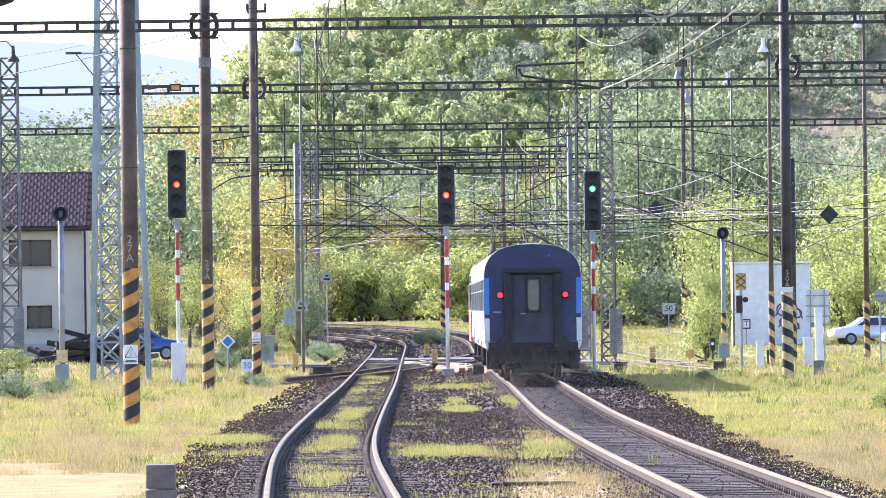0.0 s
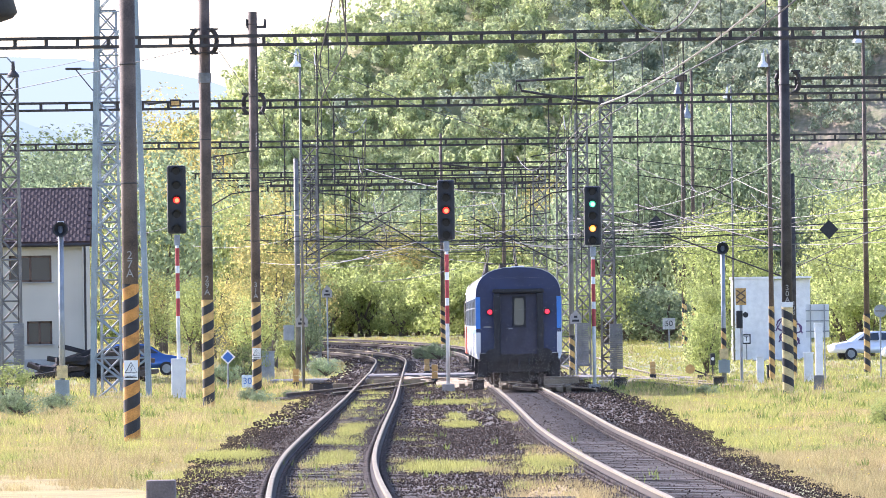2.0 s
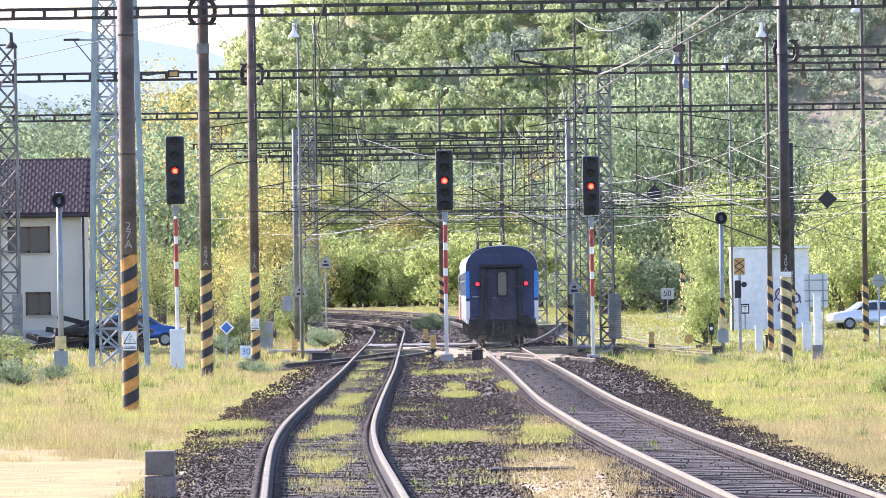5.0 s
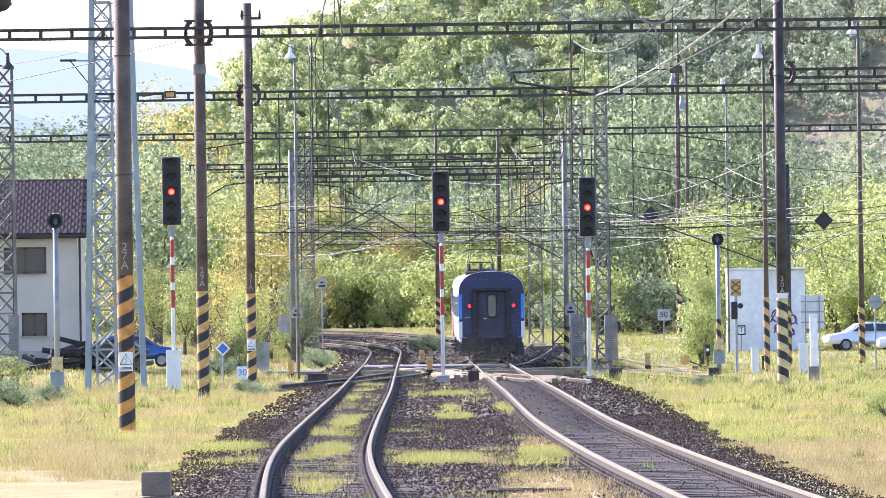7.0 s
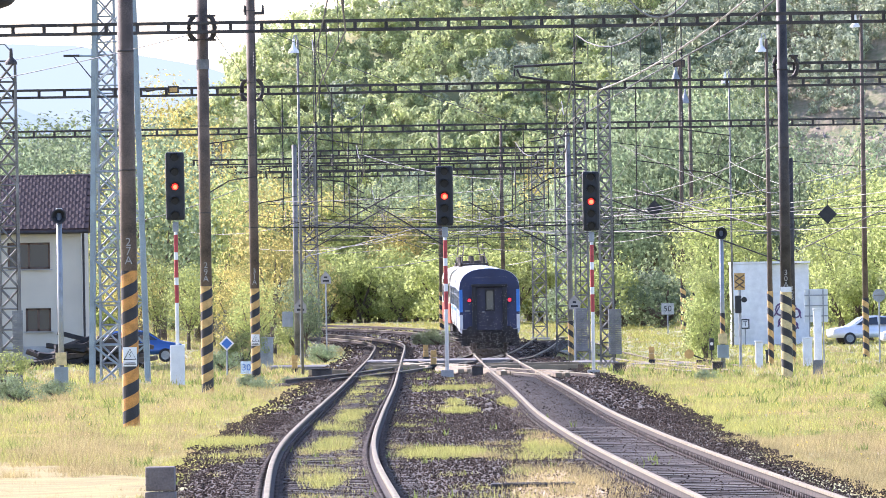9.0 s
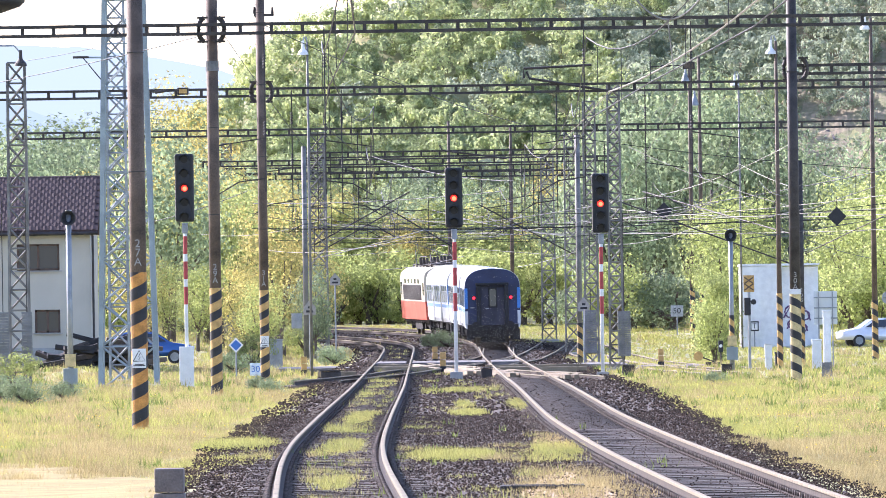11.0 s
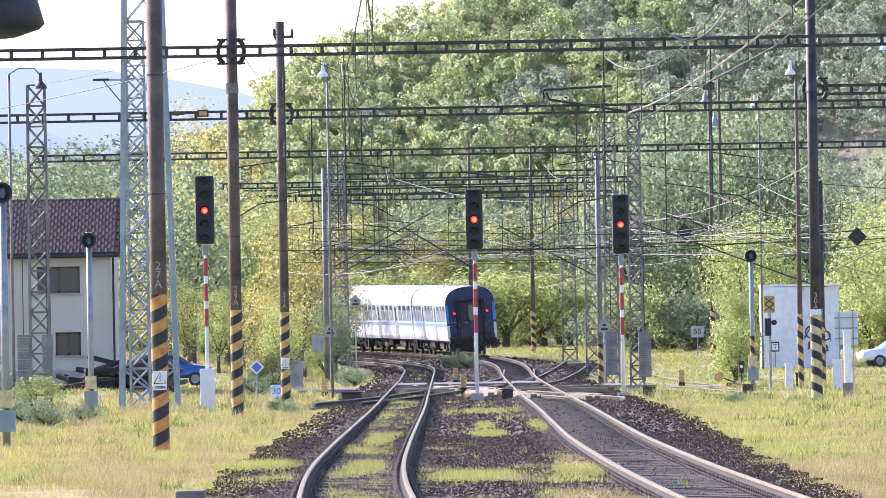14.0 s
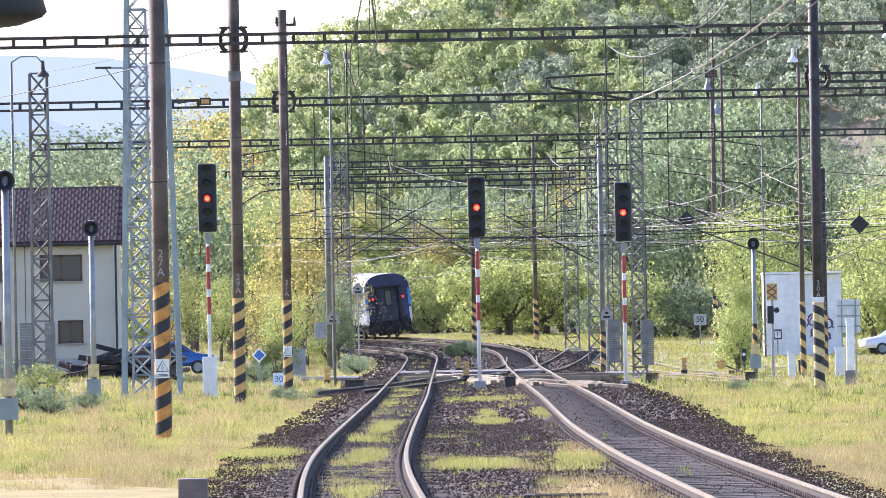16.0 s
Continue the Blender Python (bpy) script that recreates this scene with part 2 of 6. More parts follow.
def ground_z(x, y):
    x, y = np.asarray(x, float), np.asarray(y, float)
    xr, xl = np.interp(y, RIGHT[:, 1], RIGHT[:, 0]), np.interp(y, LEFT[:, 1], LEFT[:, 0])
    far = smooth01((y - 640) / 80)
    d = np.minimum(np.abs(x - xr), np.abs(x - xl))
    d = np.where((x > xl) & (x < xr), np.minimum(d, 1.5), d)
    bed = -0.24 - 0.16 * smooth01((d - 1.6) / 1.6)
    z = bed * (1 - far) - 0.35 * far + rail_z(np.minimum(y, 700))
    side = np.minimum(np.abs(x), 60)
    z = z + 0.05 * np.sin(x * 0.7 + y * 0.045) * smooth01((side - 7) / 6)
    z = z + 0.9 * smooth01((-x - 9) / 8) * smooth01((y - 380) / 110)
    # wooded hill across the valley, its shoulder falling to the left
    cap = np.clip(25 + 0.85 * (x + 18.0), -1, 90) + 1.2 * np.sin(x * 0.23)
    hill = np.minimum(0.36 * np.clip(y - 1150, 0, 400), np.maximum(cap, 0))
    # gentler bank at the foot, steeper rocky flank on the far side
    hill = hill + 5 * smooth01((y - 700) / 450) + 0.25 * np.clip(x - 28, 0, 60) * smooth01((y - 900) / 250)
    return z + hill


def sheet(xs, ys):
    gx, gy = np.meshgrid(xs, ys)
    co = np.stack([gx, gy, ground_z(gx, gy)], -1).reshape(-1, 3)
    w = len(xs)
    i = (np.arange(len(ys) - 1)[:, None] * w + np.arange(w - 1)[None]).reshape(-1)
    return raw(co, np.stack([i, i + 1, i + 1 + w, i + w], -1))


def ground_material():
    """Soil, straw and turf by noise; bare dark ballast comes from the stones themselves."""
    m = mat("meadow_soil", (0.27, 0.24, 0.10), 0.95, 0, 0.4, 0.22, dark=(0.15, 0.17, 0.07), bump=0.4, fine=8)
    return m


xs = np.unique(np.round(np.concatenate([np.linspace(-4000, -120, 25), np.linspace(-120, -20, 41), np.linspace(-20, 20, 61), np.linspace(20, 120, 41), np.linspace(120, 4000, 25)]), 2))
ys = np.unique(np.round(np.concatenate([np.linspace(-1500, -40, 12), np.linspace(-40, 640, 171), np.linspace(640, 1600, 65), np.linspace(1600, 4600, 40)]), 2))
ground = part("ground", sheet(xs, ys), ground_material(), smooth=True)
# pale blue hills far beyond the valley, ridge behind ridge; haze painted as glow
def ridge(y, line_x, line_z, colour, rough, name):
    v, fcs = [], []
    for k in range(560):
        x = -1500 + 4 * k
        top = float(np.interp(x, line_x, line_z)) + rough * noise.noise((x * 0.012, y, 0)) + 0.2 * rough * noise.noise((x * 0.08, 4, 0))
        v += [(x, y, -20), (x, y + 3, top)]
        if k:
            fcs.append((2 * k - 2, 2 * k, 2 * k + 1, 2 * k - 1))
    # even emission on a black base paints the haze over each ridge
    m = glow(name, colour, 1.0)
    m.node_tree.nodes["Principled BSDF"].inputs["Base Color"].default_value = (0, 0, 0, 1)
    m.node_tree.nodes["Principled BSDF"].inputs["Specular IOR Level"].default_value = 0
    tagged(part("backdrop_hills", raw(v, fcs), m), "distant hills beyond the valley, haze painted on as pale blue glow", "distant hills", kind="structure")


ridge(4400, [-1500, -700, -250, -160, -100, -40, 200, 700], [165, 150, 124, 119, 108, 90, 60, 90], (0.27, 0.33, 0.365), 3, "haze_glow_far_ridge")
ridge(4200, [-1500, -700, -330, -230, -190, -168, -140, -60, 200, 700], [150, 140, 112, 101, 94, 86, 80, 72, 60, 80], (0.235, 0.30, 0.34), 3, "haze_glow_near_ridge")
tagged(ground, "sunlit meadow and soil rising to a wooded hill", "ground", kind="structure")


# ---- tracks ----
def sweep(path, profile, offset):
    """A rail: its section swept along the line, offset sideways."""
    t = np.gradient(path, axis=0)
    t[:, 2] = 0
    t /= np.linalg.norm(t, axis=1)[:, None]
    nrm = np.stack([t[:, 1], -t[:, 0], np.zeros(len(t))], -1)
    v = []
    for p, n in zip(path, nrm):
        v += [(p[0] + n[0] * (offset + a), p[1] + n[1] * (offset + a), p[2] + b) for a, b in profile]
    k = len(profile)
    fcs = [(i * k + j, i * k + (j + 1) % k, (i + 1) * k + (j + 1) % k, (i + 1) * k + j) for i in range(len(path) - 1) for j in range(k)]
    fcs += [tuple(range(k)), tuple(reversed(range((len(path) - 1) * k, len(path) * k)))]
    return raw(v, fcs)


RAIL = [(-0.036, -0.006), (-0.026, 0.0), (0.026, 0.0), (0.036, -0.006), (0.036, -0.035), (0.009, -0.048), (0.009, -0.125), (0.07, -0.142), (0.07, -0.154), (-0.07, -0.154), (-0.07, -0.142), (-0.009, -0.125), (-0.009, -0.048), (-0.036, -0.035)]


def rail(path, offset, parent):
    me = sweep(path, RAIL, offset)
    me.materials.append(RAILTOP)
    me.materials.append(RAILSIDE)
    k = len(RAIL)
    me.polygons.foreach_set("material_index", [0 if (i % k) in (0, 1, 2, 3, 13) else 1 for i in range(len(me.polygons))])
    return part("rail", me, None, parent)


def along(path, step, start, end):
    """Places and headings at even steps between two distances."""
    seg = np.concatenate([[0], np.cumsum(np.linalg.norm(np.diff(path[:, :2], axis=0), axis=1))])
    s0, s1 = np.interp([start, end], path[:, 1], seg)
    s = np.arange(s0, s1, step)
    p = np.stack([np.interp(s, seg, path[:, i]) for i in range(3)], -1)
    q = np.stack([np.interp(s + 0.5, seg, path[:, i]) for i in range(2)], -1)
    return p, np.arctan2(q[:, 0] - p[:, 0], q[:, 1] - p[:, 1])


def mats_at(p, head, size, local=(0, 0, 0), jitter=0.0):
    n = len(p)
    a = head + np.random.uniform(-jitter, jitter, n)
    c, s = np.cos(a), np.sin(a)
    m = np.zeros((n, 3, 4))
    m[:, 0, 0], m[:, 0, 1], m[:, 1, 0], m[:, 1, 1] = c * size[0], s * size[1], -s * size[0], c * size[1]
    m[:, 2, 2] = size[2]
    m[:, 0, 3] = p[:, 0] + c * local[0] + s * local[1]
    m[:, 1, 3] = p[:, 1] - s * local[0] + c * local[1]
    m[:, 2, 3] = p[:, 2] + local[2]
    return m


def track(path, label, near, far=660):
    t = thing("railway_track", Matrix(), label, "railway track", "main tracks", "structure")
    p = path[(path[:, 1] > 20) & (path[:, 1] < far)]
    raised = p.copy()
    raised[:, 2] += 1.507 * np.sin(np.radians(cant(p[:, 1])))
    rail(p, -0.7535, t), rail(raised, 0.7535, t)
    fp, fh = along(path, 0.6, near, far)
    part("far_sleepers", solids_mesh(CUBE_V, CUBE_F, mats_at(fp, fh, (2.5, 0.25, 0.2), (0, 0, -0.27), 0.01)), SLEEPER, t, "rows of oily dark sleepers")["kind"] = "stuff"
    fp, fh = along(path, 0.6, 90, 420)
    plates = np.concatenate([mats_at(fp, fh, (w, 0.17, h), (o * 0.7535 + dx, 0, z)) for o in (-1, 1) for w, h, dx, z in ((0.36, 0.03, 0, -0.158), (0.05, 0.07, 0.11, -0.12), (0.05, 0.07, -0.11, -0.12))])
    part("baseplates", solids_mesh(CUBE_V, CUBE_F, plates), PLATE, t, "rusty rail baseplates with clips")["kind"] = "stuff"
    return t


track_right = track(RIGHT, "main track of worn steel rails on dark sleepers", 195)
track_left = track(LEFT, "weedy main track of worn rails curving away", 195)



# ---- train ----
def hull(length, section, y0=None):
    """A closed body: the section (x, z) drawn along y."""
    bm = B()
    a = -length / 2 if y0 is None else y0
    ends = [[bm.verts.new((x, y, z)) for x, z in section] for y in (a, a + length)]
    k = len(section)
    for j in range(k):
        bm.faces.new((ends[0][j], ends[0][(j + 1) % k], ends[1][(j + 1) % k], ends[1][j]))
    bm.faces.new(list(reversed(ends[0]))), bm.faces.new(ends[1])
    bmesh.ops.recalc_face_normals(bm, faces=bm.faces)
    return bm


def roof_arc(w, z0, z1, n=14):
    """Left to right over the top, a flattened arch."""
    out = []
    for i in range(n + 1):
        a = math.pi * i / n
        out.append((-w * math.copysign(abs(math.cos(a)) ** 0.72, math.cos(a)), z0 + (z1 - z0) * math.sin(a) ** 0.85))
    return out


COACHBLUE = mat("deep_blue_coach_paint", (0.018, 0.028, 0.085), 0.45, 0, 0.25, 1.5, bump=0.05)
COACHLIGHT = mat("bright_blue_coach_paint", (0.05, 0.22, 0.62), 0.4, 0, 0.15, 1.5, bump=0.05)
COACHGREY = mat("light_grey_coach_paint", (0.68, 0.69, 0.68), 0.4, 0, 0.1, 1.0, bump=0.05)
COACHROOF = mat("dusty_grey_roof_paint", (0.55, 0.56, 0.56), 0.5, 0.1, 0.2, 0.8, bump=0.1)
UNDERSIDE = mat("sooty_underframe", (0.03, 0.028, 0.027), 0.8, 0.1, 0.4, 4)
RUBBER = mat("black_rubber_bellows", (0.02, 0.02, 0.022), 0.7, 0, 0.3, 4)
LOCORED = mat("faded_red_loco_paint", (0.55, 0.11, 0.06), 0.5, 0, 0.2, 1.2, bump=0.05)
LOCOCREAM = mat("cream_loco_paint", (0.66, 0.60, 0.44), 0.5, 0, 0.15, 1.0, bump=0.05)
WHEEL = mat("wheel_steel", (0.10, 0.085, 0.075), 0.5, 0.7, 0.3, 5)
PALEPANE = glassy("reflecting_pane", (0.10, 0.105, 0.09), 0.15)


def bogie(parent, y):
    b = B()
    for sx in (-1, 1):
        box(b, sx * 0.98 - 0.07, sx * 0.98 + 0.07, y - 1.7, y + 1.7, 0.52, 0.78, 0.03)
        for dy in (-1.25, 1.25):
            box(b, sx * 1.02 - 0.1, sx * 1.02 + 0.1, y + dy - 0.2, y + dy + 0.2, 0.35, 0.7, 0.03)
            rod(b, (sx * 1.02, y + dy + 0.35, 0.5), (sx * 1.02, y + dy + 0.35, 0.9), 0.09, n=8)
    box(b, -1.0, 1.0, y - 0.3, y + 0.3, 0.5, 0.85)
    bo = part("bogie", b, UNDERSIDE, parent, "sooty two-axle bogie")
    for dy in (-1.25, 1.25):
        w = B()
        for sx in (-1, 1):
            rod(w, (sx * 0.69, y + dy, 0.46), (sx * 0.82, y + dy, 0.46), 0.46, n=24)
            rod(w, (sx * 0.67, y + dy, 0.46), (sx * 0.69, y + dy, 0.46), 0.49, n=24)
        rod(w, (-0.8, y + dy, 0.46), (0.8, y + dy, 0.46), 0.08, n=10)
        part("wheelset", w, WHEEL, bo)


def buffers(parent, y, sy):
    for sx in (-1, 1):
        b = B()
        rod(b, (sx * 0.875, y, 1.05), (sx * 0.875, y + sy * 0.42, 1.05), 0.11, n=14)
        rod(b, (sx * 0.875, y + sy * 0.42, 1.05), (sx * 0.875, y + sy * 0.47, 1.05), 0.24, n=20)
        part("buffer", b, UNDERSIDE, parent)
    b = B()
    box(b, -0.05, 0.05, min(y, y + sy * 0.4), max(y, y + sy * 0.4), 0.95, 1.1)
    rod(b, (0.0, y + sy * 0.35, 0.62), (0, y + sy * 0.35, 1.0), 0.04)
    part("coupling_hook", b, UNDERSIDE, parent)
    for x in (-0.35, 0.32, 0.5):
        h = B()
        strip(h, [(x, y, 0.95), (x, y + sy * 0.2, 0.8), (x * 1.05, y + sy * 0.25, 0.45), (x * 1.1, y + sy * 0.1, 0.4)], 0.028, 6)
        part("brake_hose", h, RUBBER, parent)


# band blue is lightened to carry haze in its colour
BANDBLUE = mat("haze_pale_blue_band", (0.16, 0.32, 0.55), 0.5, 0, 0.15, 1.5)
BANDGREY = mat("pale_blue_grey_band", (0.40, 0.46, 0.53), 0.5, 0, 0.12, 1.5)
DOORGREY = mat("dull_grey_door", (0.30, 0.32, 0.33), 0.5, 0.1, 0.2, 2)


def coach(label, tail):
    """A passenger coach about its middle, forward +y."""
    c = thing("passenger_coach", Matrix(), label, "railway coach", "coaches of the train")
    hw, L = 1.415, 20.3
    low = [(-hw + 0.06, 0.95), (-hw, 1.15), (-hw, 1.72)]
    part("lower_side", hull(L, low + [(-x, z) for x, z in reversed(low)]), COACHGREY, c, "light grey lower body side")
    body = part("body", hull(L, [(-hw, 1.726), (-hw, 3.05), (hw, 3.05), (hw, 1.726)]), COACHGREY, c, "light grey body with blue bands")
    arc = roof_arc(hw, 3.05, 3.98)
    roof = part("roof", hull(L, [(x, z + 0.003) for x, z in arc]), COACHROOF, c, "pale dusty arched roof", smooth=False)
    for y in np.linspace(-9.0, 9.0, 12):
        v = B()
        box(v, -0.22, 0.22, y - 0.25, y + 0.25, 3.92, 4.005, 0.02)
        part("roof_ventilator", v, COACHROOF, roof)
    for sx in (-1, 1):
        b = B()
        box(b, sx * (hw + 0.004) - 0.004, sx * (hw + 0.004) + 0.004, -L / 2, L / 2, 1.76, 1.93)
        part("blue_band", b, BANDBLUE, body, "blue band with the paleness of haze in its colour")
        b = B()
        box(b, sx * (hw + 0.003) - 0.004, sx * (hw + 0.003) + 0.004, -L / 2, L / 2, 1.98, 3.0)
        part("window_band", b, BANDGREY, body, "pale blue-grey window band")
        for y in (-9.0, -7.2, -5.4, -1.75, 0.0, 1.75, 5.4, 7.2, 9.0):
            b = B()
            box(b, sx * (hw + 0.005) - 0.012, sx * (hw + 0.005) + 0.012, y - 0.62, y + 0.62, 2.05, 2.95, 0.01)
            w = part("window", b, COACHGLASS, body, "coach window with pale reflection painted in and dark top vent")
            b = B()
            box(b, sx * (hw + 0.018) - 0.004, sx * (hw + 0.018) + 0.004, y - 0.55, y + 0.3, 2.67, 2.93)
            part("top_vent", b, GLASS, w, "dark open top vent")
            b = B()
            box(b, sx * (hw + 0.022) - 0.008, sx * (hw + 0.022) + 0.008, y - 0.62, y + 0.62, 2.62, 2.66)
            for yy in (y - 0.63, y + 0.63, y):
                box(b, sx * (hw + 0.022) - 0.008, sx * (hw + 0.022) + 0.008, yy - 0.022, yy + 0.022, 2.05 if yy != y else 2.64, 2.95)
            part("window_frame", b, GALV, w)
        for y in (-3.6, 3.6):
            b = B()
            box(b, sx * (hw + 0.004) - 0.015, sx * (hw + 0.004) + 0.015, y - 0.6, y + 0.6, 1.0, 3.0, 0.02)
            d = part("door", b, DOORGREY, body, "dull grey entrance door")
            b = B()
            box(b, sx * (hw + 0.022) - 0.008, sx * (hw + 0.022) + 0.008, y - 0.25, y + 0.25, 2.05, 2.85, 0.005)
            part("door_window", b, GLASS, d)
            b = B()
            box(b, sx * 1.38 - 0.2, sx * 1.38 + 0.1, y - 0.4, y + 0.4, 0.55, 0.6)
            part("step", b, UNDERSIDE, c)
    for sy in ((-1, 1)):
        y = sy * L / 2
        yo = y + sy * 0.006
        e = hull(0.012, [(-hw + 0.012, 1.15), (-hw + 0.012, 3.06)] + [(x * 0.985, z - 0.012) for x, z in arc[1:-1]] + [(hw - 0.012, 3.06), (hw - 0.012, 1.15)], min(y, y + sy * 0.012))
        end = part("end_wall", e, COACHBLUE if tail and sy < 0 else COACHROOF, c, "deep blue end wall" if tail and sy < 0 else "dusty grey end wall")
        for sx in (-1, 1):
            b = B()
            box(b, sx * 1.335 - 0.075, sx * 1.335 + 0.075, min(yo, yo + sy * 0.02), max(yo, yo + sy * 0.02), 1.95, 3.0)
            part("corner_panel", b, COACHLIGHT, end, "bright blue corner panel")
            b = B()
            box(b, sx * 1.335 - 0.075, sx * 1.335 + 0.075, min(yo, yo + sy * 0.02), max(yo, yo + sy * 0.02), 1.16, 1.83)
            part("corner_panel", b, COACHGREY, end, "light grey corner panel")
            b = B()
            x = sx * 0.71
            box(b, x - 0.11, x + 0.11, min(yo, yo + sy * 0.3), max(yo, yo + sy * 0.3), 1.05, 3.12, 0.05)
            part("gangway_bellows", b, RUBBER, end, "black rubber gangway bellows")
            b = B()
            rod(b, (sx * 0.945, yo, 2.5), (sx * 0.945, yo + sy * 0.08, 2.5), 0.12, n=18)
            lamp = part("tail_lamp", b, UNDERSIDE, end, "dark tail lamp housing")
            if tail and sy < 0:
                b = B()
                rod(b, (sx * 0.945, yo - 0.08, 2.5), (sx * 0.945, yo - 0.094, 2.5), 0.08, n=18)
                part("lens", b, TAILRED, lamp, "glowing red lens")
        b = B()
        box(b, -0.85, 0.85, min(yo, yo + sy * 0.3), max(yo, yo + sy * 0.3), 3.12, 3.26, 0.05)
        part("gangway_bellows", b, RUBBER, end)
        b = B()
        box(b, -0.62, 0.62, min(yo, yo + sy * 0.05), max(yo, yo + sy * 0.05), 1.1, 3.1, 0.02)
        d = part("gangway_door", b, RUBBER if not tail else GANGDOOR, end, "dark blue gangway door")
        b = B()
        y1 = yo + sy * 0.06
        box(b, -0.15, 0.19, min(y1, y1 + sy * 0.012), max(y1, y1 + sy * 0.012), 2.05, 2.95, 0.004)
        part("door_window", b, PALEPANE, d, "upright pane with rounded corners")
        b = B()
        for x0, x1, z0, z1 in ((-0.2, -0.14, 2.0, 3.0), (0.18, 0.24, 2.0, 3.0), (-0.2, 0.24, 2.94, 3.01), (-0.2, 0.24, 1.99, 2.06), (-0.15, -0.11, 2.88, 2.96), (0.15, 0.19, 2.88, 2.96), (-0.15, -0.11, 2.04, 2.12), (0.15, 0.19, 2.04, 2.12)):
            box(b, x0, x1, min(y1, y1 + sy * 0.03), max(y1, y1 + sy * 0.03), z0, z1, 0.008)
        part("door_window_frame", b, RUBBER, d)
        b = B()
        rod(b, (-0.3, y1, 1.95), (-0.3, y1 + sy * 0.08, 1.95), 0.03)
        rod(b, (-0.36, y1 + sy * 0.08, 1.95), (-0.2, y1 + sy * 0.08, 1.95), 0.02)
        part("door_handle", b, GALV, d, "worn bright handle")
        for bx, bw in ((-1.12, 0.07), (-1.0, 0.16)):
            part("lettering_bar", box(B(), bx - bw / 2, bx + bw / 2, min(yo, yo + sy * 0.01), max(yo, yo + sy * 0.01), 1.98, 2.03), GALV, end)
        b = B()
        box(b, -1.3, 1.3, min(y, y + sy * 0.02), max(y, y + sy * 0.02), 0.85, 1.14, 0.01)
        part("headstock", b, UNDERSIDE, c)
        buffers(c, yo, sy)
    b = B()
    box(b, -1.15, 1.15, -4.6, -2.2, 0.45, 0.95, 0.05)
    box(b, -1.2, 1.2, 0.4, 2.0, 0.5, 0.95, 0.05)
    box(b, -1.1, 1.1, 3.0, 4.7, 0.4, 0.95, 0.05)
    box(b, -1.25, 1.25, -9.95, 9.95, 0.85, 0.96)
    for sy in (-1, 1):
        box(b, -1.2, 1.2, sy * 9.7 - 0.3, sy * 9.7 + 0.3, 0.5, 0.9, 0.04)
        box(b, -0.62, 0.62, sy * 9.4 - 0.2, sy * 9.4 + 0.2, 0.22, 0.55, 0.04)
        for sx in (-1, 1):
            box(b, sx * 1.2 - 0.16, sx * 1.2 + 0.16, sy * 9.85 - 0.2, sy * 9.85 + 0.2, 0.35, 0.9, 0.03)
    part("underframe", b, UNDERSIDE, c, "sooty underframe boxes")
    bogie(c, -7.0), bogie(c, 7.0)
    return c


